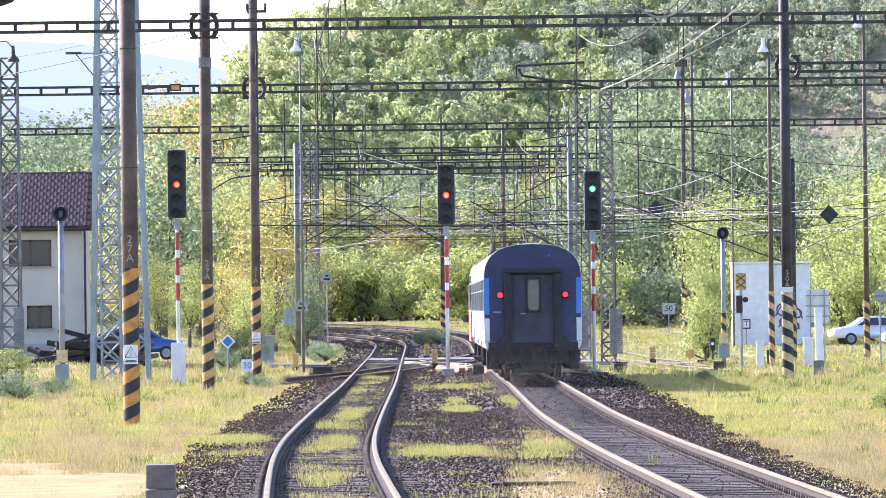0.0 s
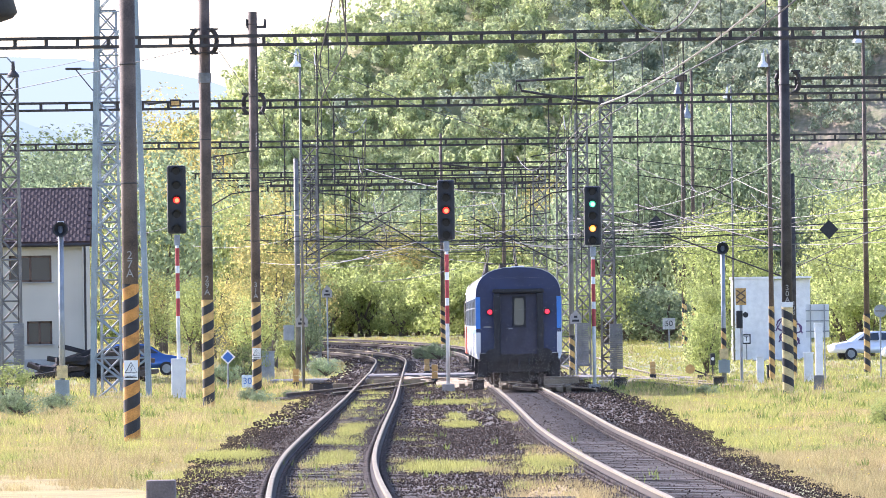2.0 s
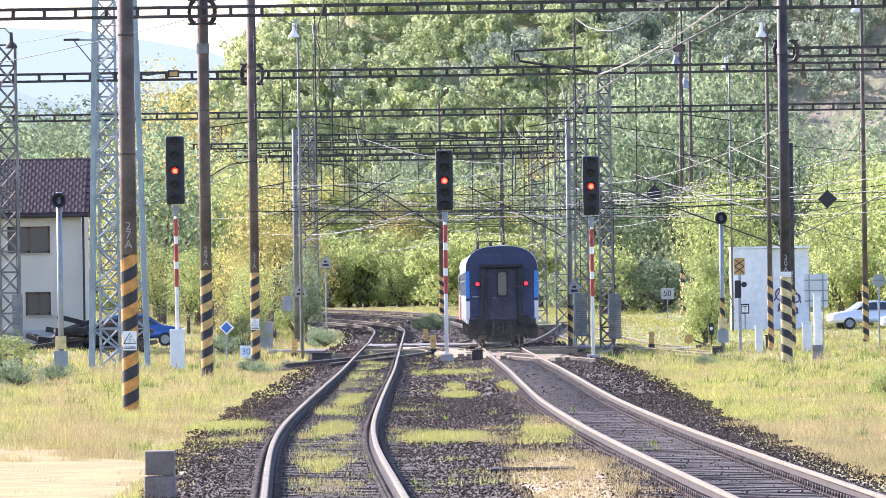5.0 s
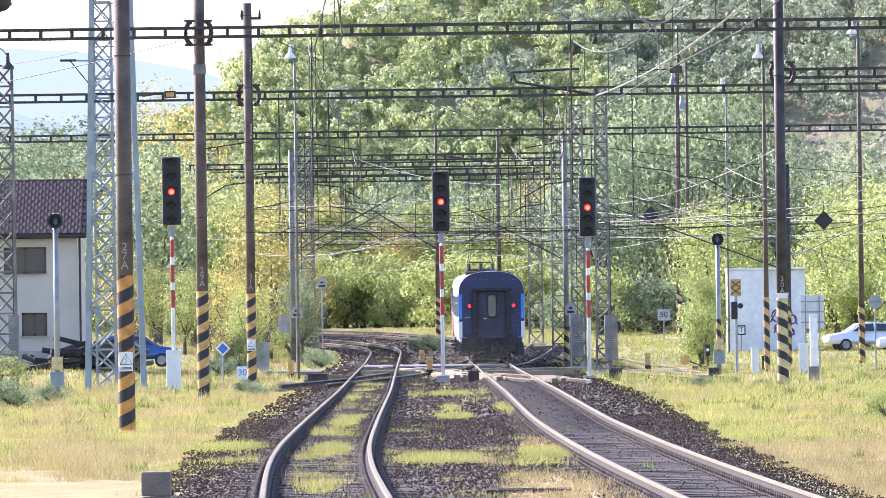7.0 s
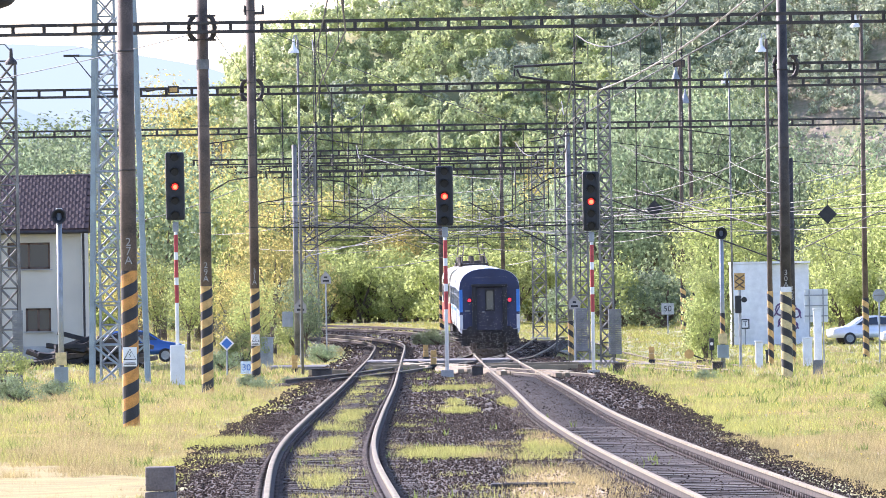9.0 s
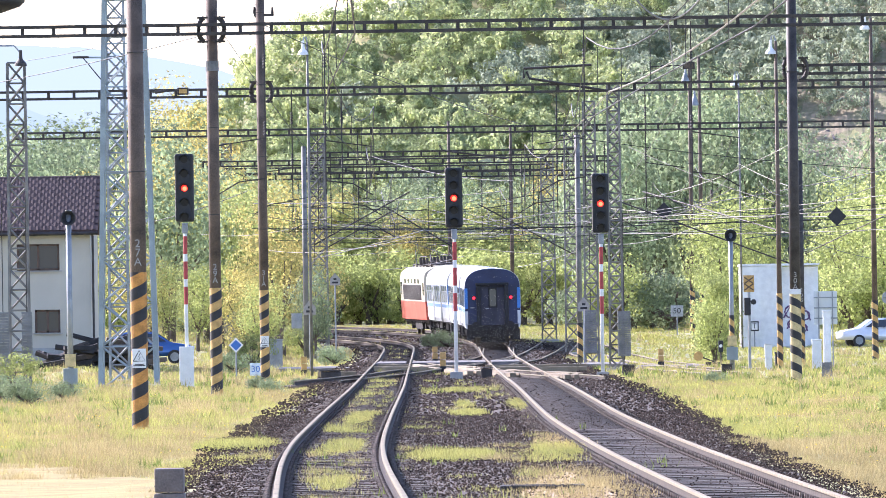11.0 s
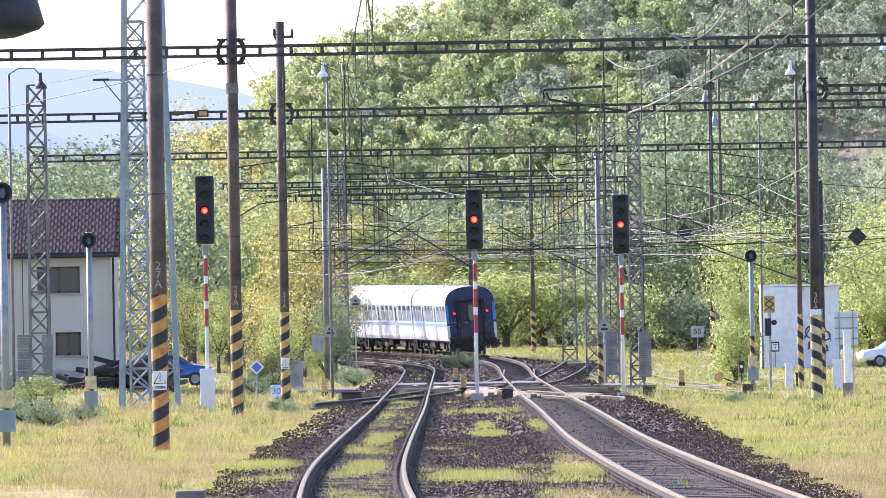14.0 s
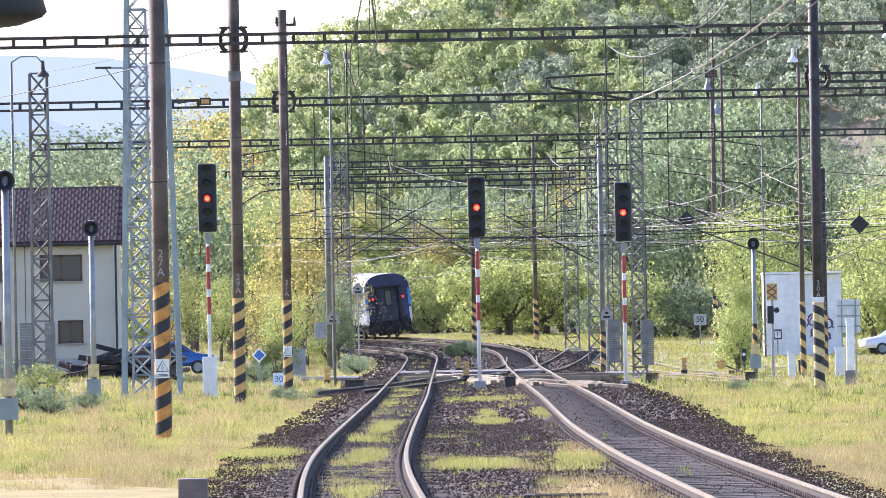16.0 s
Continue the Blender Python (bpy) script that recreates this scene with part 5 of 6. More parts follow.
def metre_board(x, y, z, w=0.55):
    """A plate with a pointed top and lines of writing as plain bars."""
    t = thing("metre_board", pose(x, y, gz(x, y)), "dusty pale pointed board with black bars on a post", "sign", "pointed boards")
    h = z - gz(x, y)
    part("post", rod(B(), (0, 0.05, -0.2), (0, 0.05, h), 0.04, n=10), GALV, t)
    b = B()
    v = [b.verts.new((px * w, py, h + pz * w)) for py in (-0.02, 0.0) for px, pz in ((-0.5, -0.5), (0.5, -0.5), (0.5, 0.15), (0, 0.75), (-0.5, 0.15))]
    b.faces.new(v[:5]), b.faces.new(list(reversed(v[5:])))
    for k in range(5):
        b.faces.new((v[k], v[k + 5], v[(k + 1) % 5 + 5], v[(k + 1) % 5]))
    bmesh.ops.recalc_face_normals(b, faces=b.faces)
    part("plate", b, BOARDGREY, t)
    for bw, bz in ((0.3, 0.12), (0.6, -0.22)):
        part("bar", box(B(), -bw * w / 2, bw * w / 2, -0.026, -0.021, h + (bz - 0.09) * w, h + (bz + 0.09) * w), BLACKP, t)


metre_board(-6.55, 470, 2.35), metre_board(-5.7, 500, 3.75, 0.5), metre_board(5.75, 440, 2.3, 0.5)
part("card", box(B(), -0.25, 0.25, -0.03, 0.0, 2.2, 2.9, 0.01), GALV, tagged(new("wall_board"), "pale board on trackside posts", "sign")).parent.matrix_basis = pose(-7.15, 470, -0.75)
board(13.05, 353, -0.08, 0.36, 0.5, 0.4, "low grey board standing in grass", WEIGHT)


def saltire(x, y, z):
    t = thing("crossing_sign", pose(x, y, gz(x, y)), "yellow warning panel with crossed bars on post", "crossing sign")
    h = z - gz(x, y)
    part("post", rod(B(), (0, 0.05, -0.2), (0, 0.05, h + 0.2), 0.06, n=10), GALV, t)
    part("panel", box(B(), -0.21, 0.21, -0.02, 0.0, -0.33, 0.33, 0.01), YELLOW, t, "yellow upright panel", place=pose(0, 0, h))
    for dz in (0.13, -0.13):
        for a in (35, -35):
            part("cross_bar", box(B(), -0.22, 0.22, -0.032 if a > 0 else -0.028, -0.022, -0.025, 0.025), RUST, t, "brown crossed bar", place=pose(0, 0, h + dz, 0, a, 0))
    part("lamp_box", box(B(), -0.2, 0.06, -0.15, 0.0, h - 1.25, h - 0.55, 0.05), BLACKP, t, "black warning light box")
    part("round_light", rod(B(), (0.17, -0.05, h - 0.72), (0.17, -0.2, h - 0.72), 0.11, n=16), BLACKP, t)
    return t


saltire(11.75, 400, 3.05)


def cabinet(x, y, w, h, label, m, lid=True, name="trackside_cabinet"):
    t = thing(name, pose(x, y, gz(x, y)), label, "cabinet", "trackside cabinets")
    part("case", box(B(), -w / 2, w / 2, -0.2, 0.2, -0.1, h, 0.02), m, t)
    if lid:
        part("lid", box(B(), -w / 2 - 0.03, w / 2 + 0.03, -0.23, 0.23, h + 0.002, h + 0.06, 0.015), m, t)
    part("door_seam", box(B(), -w / 2 + 0.05, w / 2 - 0.05, -0.212, -0.2, 0.1, h - 0.1, 0.004), m, t)
    return t


cabinet(12.45, 399, 0.28, 1.0, "slim white trackside cabinet", WHITEP)
cabinet(14.35, 399, 0.36, 1.15, "slim white trackside cabinet", WHITEP)
cabinet(14.8, 400, 0.3, 2.3, "tall pale trackside cabinet with vents", WHITEP)
cabinet(13.0, 403, 0.32, 0.62, "small black box on a stub post", BLACKP)
cabinet(-7.9, 455, 0.62, 1.35, "grey wall cabinet on trackside posts", GALV)


def marker(x, y, label):
    t = thing("track_marker", pose(x, y, gz(x, y)), label, "track marker", "yellow markers")
    part("base", box(B(), -0.13, 0.13, -0.12, 0.12, -0.1, 0.26, 0.02), BLACKP, t, "black foot")
    part("block", box(B(), -0.115, 0.115, -0.1, 0.1, 0.26, 0.52, 0.02), YELLOW, t)
    part("block", box(B(), -0.115, 0.115, -0.1, 0.1, 0.54, 0.8, 0.02), YELLOW, t)
    return t


for x, y in ((-5.95, 408), (-0.35, 392), (-0.75, 455), (8.9, 432)):
    marker(x, y, "short yellow concrete marker with black foot")


def point_lever(x, y):
    t = thing("point_lever", pose(x, y, gz(x, y)), "dark hand point lever with round weight", "point lever")
    part("stand", box(B(), -0.3, 0.3, -0.2, 0.2, -0.1, 0.2, 0.03), DARKIRON, t)
    part("arm", rod(B(), (0.2, 0, 0.15), (-0.55, 0, 0.45), 0.03, n=8), DARKIRON, t)
    part("weight", rod(B(), (-0.6, -0.08, 0.45), (-0.6, 0.08, 0.45), 0.2, n=18), YELLOW, t)
    part("lantern", box(B(), 0.25, 0.45, -0.1, 0.1, 0.6, 1.1, 0.03), BLACKP, t)
    part("lantern_post", rod(B(), (0.35, 0, 0), (0.35, 0, 0.6), 0.03, n=8), DARKIRON, t)
    part("lantern_glass", rod(B(), (0.35, -0.1, 0.87), (0.35, -0.12, 0.87), 0.07, n=14), WHITEP, t)
    return t


point_lever(11.0, 428)
for x, y, w in ((6.7, 385, 0.5), (-4.2, 352, 0.7), (1.2, 352, 0.4), (10.4, 384, 0.4)):
    t = thing("point_motor", pose(x, y, gz(x, y) + 0.05), "dark box beside the rails", "point motor", "point motors")
    part("case", box(B(), -w / 2, w / 2, -0.25, 0.25, -0.1, 0.32, 0.05), DARKIRON, t)
    part("lid", box(B(), -w / 2 - 0.03, w / 2 + 0.03, -0.28, 0.28, 0.325, 0.37, 0.02), DARKIRON, t)
    part("foot", box(B(), -w / 2 - 0.1, w / 2 + 0.1, -0.15, 0.15, -0.2, -0.1), CONCRETE, t)
hung = thing("hanging_board", pose(15.3, 401, 5.66), "dark square board hung on its corner", "hanging board", "hanging boards")
part("panel", box(B(), -0.27, 0.27, -0.02, 0.02, -0.27, 0.27, 0.006), BLACKP, hung, place=pose(0, 0, 0, 0, 45, 0))
part("hook", rod(B(), (0, 0, 0.37), (0, 0, 0.75), 0.015, n=6), DARKIRON, hung)
hung2 = copy_thing(hung, pose(9.5, 450, 6.45))


def car(x, y, turn, paint, label):
    t = thing("parked_car", pose(x, y, gz(x, y), 0, 0, turn), label, "car", "parked cars")
    side = [(-2.1, 0.35), (-2.15, 0.62), (-2.0, 0.82), (-1.15, 0.95), (-0.45, 1.40), (0.2, 1.47), (1.0, 1.42), (1.75, 1.02), (2.1, 0.95), (2.15, 0.55), (2.1, 0.32)]
    b = B()
    a, c = [[b.verts.new((px, sy * (0.84 if pz < 1.0 else 0.84 - (pz - 1.0) * 0.42), pz)) for px, pz in side] for sy in (-1, 1)]
    k = len(side)
    for i in range(k):
        b.faces.new((a[i], a[(i + 1) % k], c[(i + 1) % k], c[i]))
    b.faces.new(list(reversed(a))), b.faces.new(c)
    bmesh.ops.recalc_face_normals(b, faces=b.faces)
    bmesh.ops.bevel(b, geom=list(b.edges), offset=0.05, segments=2, affect="EDGES")
    body = part("body", b, paint, t, smooth=True)
    for sy in (-1, 1):
        for q in (((-0.95, 1.0), (-0.4, 1.34), (0.2, 1.39), (0.2, 1.0)), ((0.28, 1.0), (0.28, 1.39), (0.95, 1.35), (1.45, 1.02))):
            b = B()
            v = [b.verts.new((px, sy * (0.855 - (pz - 1.0) * 0.40), pz)) for px, pz in q]
            w = [b.verts.new((px, sy * (0.835 - (pz - 1.0) * 0.40), pz)) for px, pz in q]
            b.faces.new(v), b.faces.new(list(reversed(w)))
            for i in range(4):
                b.faces.new((v[i], w[i], w[(i + 1) % 4], v[(i + 1) % 4]))
            part("side_window", b, GLASS, body)
        part("headlight", box(B(), -2.15, -1.95, sy * 0.62 - 0.16, sy * 0.62 + 0.16, 0.62, 0.78, 0.04), WHITEP, body, "clear headlight")
        for px in (-1.3, 1.3):
            w = part("wheel", rod(B(), (px, sy * 0.70, 0.31), (px, sy * 0.88, 0.31), 0.31, n=24), RUBBER, t, "black tyre")
            part("rim", rod(B(), (px, sy * 0.86, 0.31), (px, sy * 0.89, 0.31), 0.2, n=18), GALV, w)
    b = B()
    v = [b.verts.new(p) for p in ((-1.12, -0.72, 0.985), (-1.12, 0.72, 0.985), (-0.5, 0.6, 1.40), (-0.5, -0.6, 1.40), (-1.1, -0.72, 0.96), (-1.1, 0.72, 0.96), (-0.48, 0.6, 1.37), (-0.48, -0.6, 1.37))]
    for q in ((0, 1, 2, 3), (7, 6, 5, 4), (0, 4, 5, 1), (1, 5, 6, 2), (2, 6, 7, 3), (3, 7, 4, 0)):
        b.faces.new([v[i] for i in q])
    part("windscreen", b, GLASS, body)
    return t


CARBLUE = mat("metallic_blue_car_paint", (0.06, 0.14, 0.36), 0.25, 0.3, 0.05, 1, bump=0)
CARSILVER = mat("silver_white_car_paint", (0.74, 0.76, 0.78), 0.28, 0.2, 0.05, 1, bump=0)
car(-13.7, 455, 180, CARBLUE, "metallic blue parked car on the grass")
car(22.1, 524, 12, CARSILVER, "silver-white parked car behind the grass")
car(24.0, 505, 5, CARSILVER, "silver-white parked car beside another")

pile = thing("timber_pile", pose(-15.0, 428, gz(-15.0, 428)), "heap of dark old sleepers and timber", "timber pile")
for k in range(60):
    r = random.random
    L = 1.2 + r() * 1.3
    h = 0.1 + 1.25 * r() * (1 - abs(k % 11 - 5) / 9)
    part("timber", box(B(), -L / 2, L / 2, -0.12, 0.12, -0.09, 0.09, 0.01), UNDERSIDE if k % 3 else SLEEPER, pile, place=pose(-2.0 + r() * 4.0, -0.6 + r() * 1.2, h, r() * 30 - 15, r() * 50 - 25, r() * 60 - 30))


# ---- platform end, crossing, bed of ballast ----
stub = thing("concrete_block", pose(-3.33, 119, gz(-3.33, 119)), "low grey concrete block beside the rails", "concrete block")
part("upper_block", box(B(), -0.17, 0.17, -0.3, 0.3, 0.34, 0.62, 0.02), mat("stained_edge_concrete", (0.20, 0.165, 0.145), 0.9, 0, 0.3, 3), stub)
part("lower_block", box(B(), -0.18, 0.18, -0.31, 0.31, -0.3, 0.325, 0.02), bpy.data.materials["stained_edge_concrete"], stub)
STRAWBED = mat("bleached_mown_straw", (0.31, 0.235, 0.07), 0.95, 0, 0.4, 1.2, dark=(0.20, 0.15, 0.045), bump=0.5, fine=25)


def straw_bed():
    v, fcs = [], []
    ys_, cols = np.arange(96, 175, 1.0), 14
    for y in ys_:
        right = -3.7 - 0.5 * noise.noise((y * 0.3, 1, 0)) - max(0, y - 150) * 0.12
        for c in range(cols):
            x = right + (-14 - right) * c / (cols - 1)
            lift = 0.0 if c in (0, cols - 1) or y > 173 else 0.07 + 0.035 * noise.noise((x * 0.8, y * 0.4, 0)) + 0.02 * noise.noise((x * 3, y * 0.9, 3))
            v.append((x, y, gz(x, y) + (lift if lift else -0.05)))
    for i in range(len(ys_) - 1):
        for c in range(cols - 1):
            a = i * cols + c
            fcs.append((a, a + cols, a + 1 + cols, a + 1))
    return raw(v, fcs)


tagged(part("mown_verge", straw_bed(), STRAWBED, smooth=True), "bleached mown straw on the verge", "verge", kind="structure")

drain = thing("drain_frame", pose(1.2, 131.5, -0.21), "dark low timber frame between the tracks", "drain cover")
for k, (x0, x1, y0, y1) in enumerate(((-0.6, 0.5, -0.4, -0.25), (-0.6, 0.5, 0.6, 0.75), (-0.6, -0.45, -0.25, 0.6), (0.35, 0.5, -0.25, 0.6))):
    part("timber", box(B(), x0, x1, y0, y1, -0.12, 0.09 - 0.003 * k, 0.015), UNDERSIDE, drain)
part("cover", box(B(), -0.44, 0.34, -0.24, 0.59, -0.1, 0.03, 0.01), SLEEPER, drain)

CROSSING = mat("worn_crossing_concrete", (0.19, 0.17, 0.15), 0.85, 0, 0.25, 0.8, bump=0.3)
cr = thing("service_crossing", Matrix(), "worn concrete and plank crossing over the tracks", "crossing", kind="structure")
for x0, x1 in ((-7.5, -3.5), (-3.28, -1.98), (-1.7, 1.45), (1.7, 2.92), (3.2, 7.5)):
    part("slab", box(B(), x0, x1, 432, 446, -0.35, -0.025 if x0 > -3.4 and x1 < 3.1 else -0.2, 0.03), CROSSING, cr)
part("slab", box(B(), 8.0, 11.2, 428, 436, -0.6, -0.3, 0.03), CROSSING, cr)
for y, x0, x1 in ((392, -2.7, -0.9), (396, -3.05, -1.55), (402, -1.3, 0.6), (388, 1.75, 2.95), (391, 3.2, 4.9), (380, 1.8, 2.9), (384, 3.25, 5.1), (374, 3.3, 4.6), (398, 1.3, 3.0), (404, 3.2, 5.4), (411, -3.0, -1.6), (370, -4.9, -3.5)):
    part("plank", box(B(), x0, x1, y, y + 0.5, -0.2, -0.015 + random.uniform(0, 0.04), 0.012), PLANK, cr, place=pose(0, 0, 0, 0, random.uniform(-0.6, 0.6), 0))


# long weathered timbers laid beside the crossover's rails
for y0, y1, xa, xb in ((338, 347, 3.75, 3.15), (348, 358, 4.0, 3.3), (352, 362, 2.0, 1.35), (363, 374, 1.9, 1.15), (366, 380, 0.55, -0.3), (378, 390, 0.85, 0.1), (392, 404, -0.9, -1.6), (396, 410, 0.6, -0.3), (406, 420, -1.05, -1.9)):
    bm = B()
    for x_, w_ in ((0.0, 0.22), (0.32, 0.16)):
        vs = [bm.verts.new((px + x_ + dx, py, pz)) for pz in (-0.2, -0.03) for px, py in ((xa, y0), (xb, y1)) for dx in (0.0, w_)]
        for q in ((0, 1, 3, 2), (4, 6, 7, 5), (0, 4, 5, 1), (2, 3, 7, 6), (0, 2, 6, 4), (1, 5, 7, 3)):
            bm.faces.new([vs[i] for i in q])
    bmesh.ops.recalc_face_normals(bm, faces=bm.faces)
    part("plank", bm, PLANK, cr)


# crossover from the far left siding through the left track to the right one
def spur(points, label, sink=0.004):
    ys_ = np.arange(points[0][0], points[-1][0], 1.0)
    x_ = np.interp(ys_, [p[0] for p in points], [p[1] for p in points])
    k = np.ones(9) / 9
    x_ = np.convolve(np.pad(x_, 4, mode="edge"), k, "valid")
    path = np.column_stack([x_, ys_, rail_z(ys_) - sink])
    t = thing("siding_track", Matrix(), label, "railway track", "siding tracks", "structure")
    rail(path, -0.7535, t), rail(path, 0.7535, t)
    p, h = along(path, 0.65, ys_[0], ys_[-1] - 1)
    part("sleepers", solids_mesh(CUBE_V, CUBE_F, mats_at(p, h, (2.5, 0.24, 0.1), (0, 0, -0.212), 0.02)), SLEEPER, t)["kind"] = "stuff"


spur([(332, -4.5), (344, -3.6), (363, -2.4), (420, 0.0), (482, 2.2), (520, 2.4)], "rusty crossover track cutting across the main tracks", 0.06)
spur([(332, 4.3), (345, 3.6), (420, -1.3), (446, -2.3), (460, -2.5)], "rusty crossover track running from the main track to the weedy one", 0.05)
spur([(420, 1.6), (455, 3.0), (508, 4.6), (560, 6.0)], "rusty track leaving the main line", 0.085)
spur([(374, 10.1), (400, 8.9), (438, 7.8), (500, 6.8), (560, 5.6)], "rusty siding half sunk in grass", 0.27)
spur([(400, 11.5), (440, 9.6), (500, 8.2), (570, 7.0)], "rusty siding half sunk in grass", 0.27)


def spur_bed(points):
    """Low ballast shoulder under a siding."""
    v, fcs = [], []
    prof = ((-1.7, -0.5), (-1.32, -0.205), (0.0, -0.195), (1.32, -0.205), (1.7, -0.5))
    ys_ = np.arange(points[0][0], points[-1][0], 1.0)
    for y in ys_:
        x = float(np.interp(y, [p[0] for p in points], [p[1] for p in points]))
        v += [(x + a + 0.12 * noise.noise((y * 0.4, a, 0)), y, float(rail_z(y)) + c - 0.006) for a, c in prof]
    for i in range(len(ys_) - 1):
        for c in range(4):
            fcs.append((i * 5 + c, i * 5 + c + 1, i * 5 + c + 6, i * 5 + c + 5))
    tagged(part("ballast_bed", raw(v, fcs), BED, smooth=True), "dark ballast shoulder under a siding", "ballast", kind="structure")


def shoulder(y):
    """Breadth of the ballast on the open side of the right-hand track."""
    return np.interp(y, [140, 165, 213, 285, 340], [1.95, 2.2, 2.7, 3.2, 3.2])


def bed_mesh():
    v, fcs = [], []
    ys_ = np.arange(20, 650, 1.0)
    cols = 15
    for y in ys_:
        xl, xr = np.interp(y, LEFT[:, 1], LEFT[:, 0]), np.interp(y, RIGHT[:, 1], RIGHT[:, 0])
        w0 = 2.5 + 0.3 * noise.noise((y * 0.11, 0, 0)) + 0.15 * noise.noise((y * 0.5, 3, 0))
        w1 = float(shoulder(y)) + 0.2 + 0.2 * noise.noise((y * 0.10, 9, 0)) + 0.15 * noise.noise((y * 0.45, 5, 0))
        z = float(rail_z(y))
        for c in range(cols):
            u = c / (cols - 1)
            x = xl - w0 + (xr + w1 - xl + w0) * u
            edge_drop = 0.25 if c in (0, cols - 1) else (0.02 if c in (1, cols - 2) else 0)
            v.append((x, y, z - 0.195 - edge_drop + 0.015 * noise.noise((x * 1.5, y * 1.5, 2))))
    for i in range(len(ys_) - 1):
        for c in range(cols - 1):
            a = i * cols + c
            fcs.append((a, a + 1, a + 1 + cols, a + cols))
    return raw(v, fcs)


BED = mat("oily_gravel_bed", (0.068, 0.049, 0.033), 0.95, 0, 0.4, 1.1, dark=(0.030, 0.022, 0.016), bump=1.0, fine=30)
tagged(part("ballast_bed", bed_mesh(), BED, smooth=True), "dark oily ballast bed under the tracks", "ballast", kind="structure")
spur_bed([(338, -4.0), (350, -3.2), (363, -2.4)])


# ---- scattered stones, grass and weeds ----
rng = np.random.default_rng(7)


def gaps(x, y):
    return np.abs(x - np.interp(y, LEFT[:, 1], LEFT[:, 0])), np.abs(x - np.interp(y, RIGHT[:, 1], RIGHT[:, 0]))


def field(x, y, size, seed):
    """Soft random patches, 0 to 1."""
    out = np.zeros(len(x))
    r = np.random.default_rng(seed)
    for k in range(10):
        a, ph, f = r.uniform(0, 6.3), r.uniform(0, 6.3), r.uniform(0.5, 1.6) / size
        out += np.sin((x * math.cos(a) + y * 0.35 * math.sin(a)) * f * 6.3 + ph)
    return 0.5 + out / 9


def wedge(n, y0, y1, margin=1.12, power=1.0):
    """Random places inside the strip of ground that opens up ahead."""
    y = np.sqrt(rng.uniform(y0 ** 2, y1 ** 2, n))
    return rng.uniform(-1, 1, n) * (0.0437 * y * margin + 1.2), y


def spin(n):
    q = rng.normal(size=(n, 4))
    q /= np.linalg.norm(q, axis=1)[:, None]
    w, x, y, z = q.T
    return np.stack([np.stack([1 - 2 * (y * y + z * z), 2 * (x * y - z * w), 2 * (x * z + y * w)], -1), np.stack([2 * (x * y + z * w), 1 - 2 * (x * x + z * z), 2 * (y * z - x * w)], -1), np.stack([2 * (x * z - y * w), 2 * (y * z + x * w), 1 - 2 * (x * x + y * y)], -1)], 1)


OCT_V = [(0.5, 0.1, 0.05), (-0.42, 0.2, 0.1), (-0.05, 0.5, -0.15), (0.25, -0.5, 0.1), (-0.25, -0.2, 0.42), (0.1, 0.05, -0.45)]
OCT_F = [(0, 2, 4), (2, 1, 4), (1, 3, 4), (3, 0, 4), (2, 0, 5), (1, 2, 5), (3, 1, 5), (0, 3, 5)]


def stones(n, y0, y1, size):
    x, y = wedge(n, y0, y1)
    a, c = gaps(x, y)
    near_track = (a < 2.15 + 0.35 * field(x, y, 3, 4)) | (c < shoulder(y) - 0.1 + 0.35 * field(x, y, 3, 4)) | ((x > np.interp(y, LEFT[:, 1], LEFT[:, 0])) & (x < np.interp(y, RIGHT[:, 1], RIGHT[:, 0])))
    inside = np.minimum(a, c) < 1.3
    keep = near_track & (~inside | (rng.random(n) < np.where(a < c, 0.5, 0.16)) | (np.minimum(a, c) > 0.92)) & (np.abs(np.minimum(a, c) - 0.7535) > 0.16)
    x, y, inside = x[keep], y[keep], inside[keep]
    n = len(x)
    m = np.zeros((n, 3, 4))
    s = size * rng.uniform(0.45, 1.7, (n, 3)) * np.where(inside, 0.8, 1.0)[:, None]
    m[:, :, :3] = spin(n) * s[:, None, :]
    m[:, 2, :3] *= 0.75
    m[:, 0, 3], m[:, 1, 3] = x, y
    m[:, 2, 3] = rail_z(y) - 0.19 + rng.uniform(-0.01, 0.035, n) + 0.014 * inside
    return m


tagged(part("ballast_stones", solids_mesh(OCT_V, OCT_F, np.concatenate([stones(170000, 108, 230, 0.031), stones(70000, 230, 420, 0.062), stones(45000, 420, 640, 0.10)])), STONE), "loose dark brown ballast stones", "ballast", kind="stuff")


def blades(x, y, z, height, spread, width, per=5, bend=1.1):
    """Pointed blades, a few to a tuft."""
    n = len(x)
    X, Y, Z, Hh = [np.repeat(v, per) for v in (x, y, z, height)]
    k = n * per
    a = rng.uniform(0, 6.3, k)
    X, Y = X + rng.normal(0, spread, k), Y + rng.normal(0, spread, k)
    hgt = Hh * rng.uniform(0.5, 1.25, k)
    lean = hgt * rng.uniform(0.05, bend, k)
    b = rng.uniform(0, 6.3, k)
    wx, wy = np.cos(a) * width * (0.7 + Y / 500), np.sin(a) * width
    lo = Z - 0.03
    return np.stack([np.stack([X - wx, Y - wy, lo], -1), np.stack([X + wx, Y + wy, lo], -1), np.stack([X + np.cos(b) * lean, Y + np.sin(b) * lean, Z + hgt], -1)], 1)


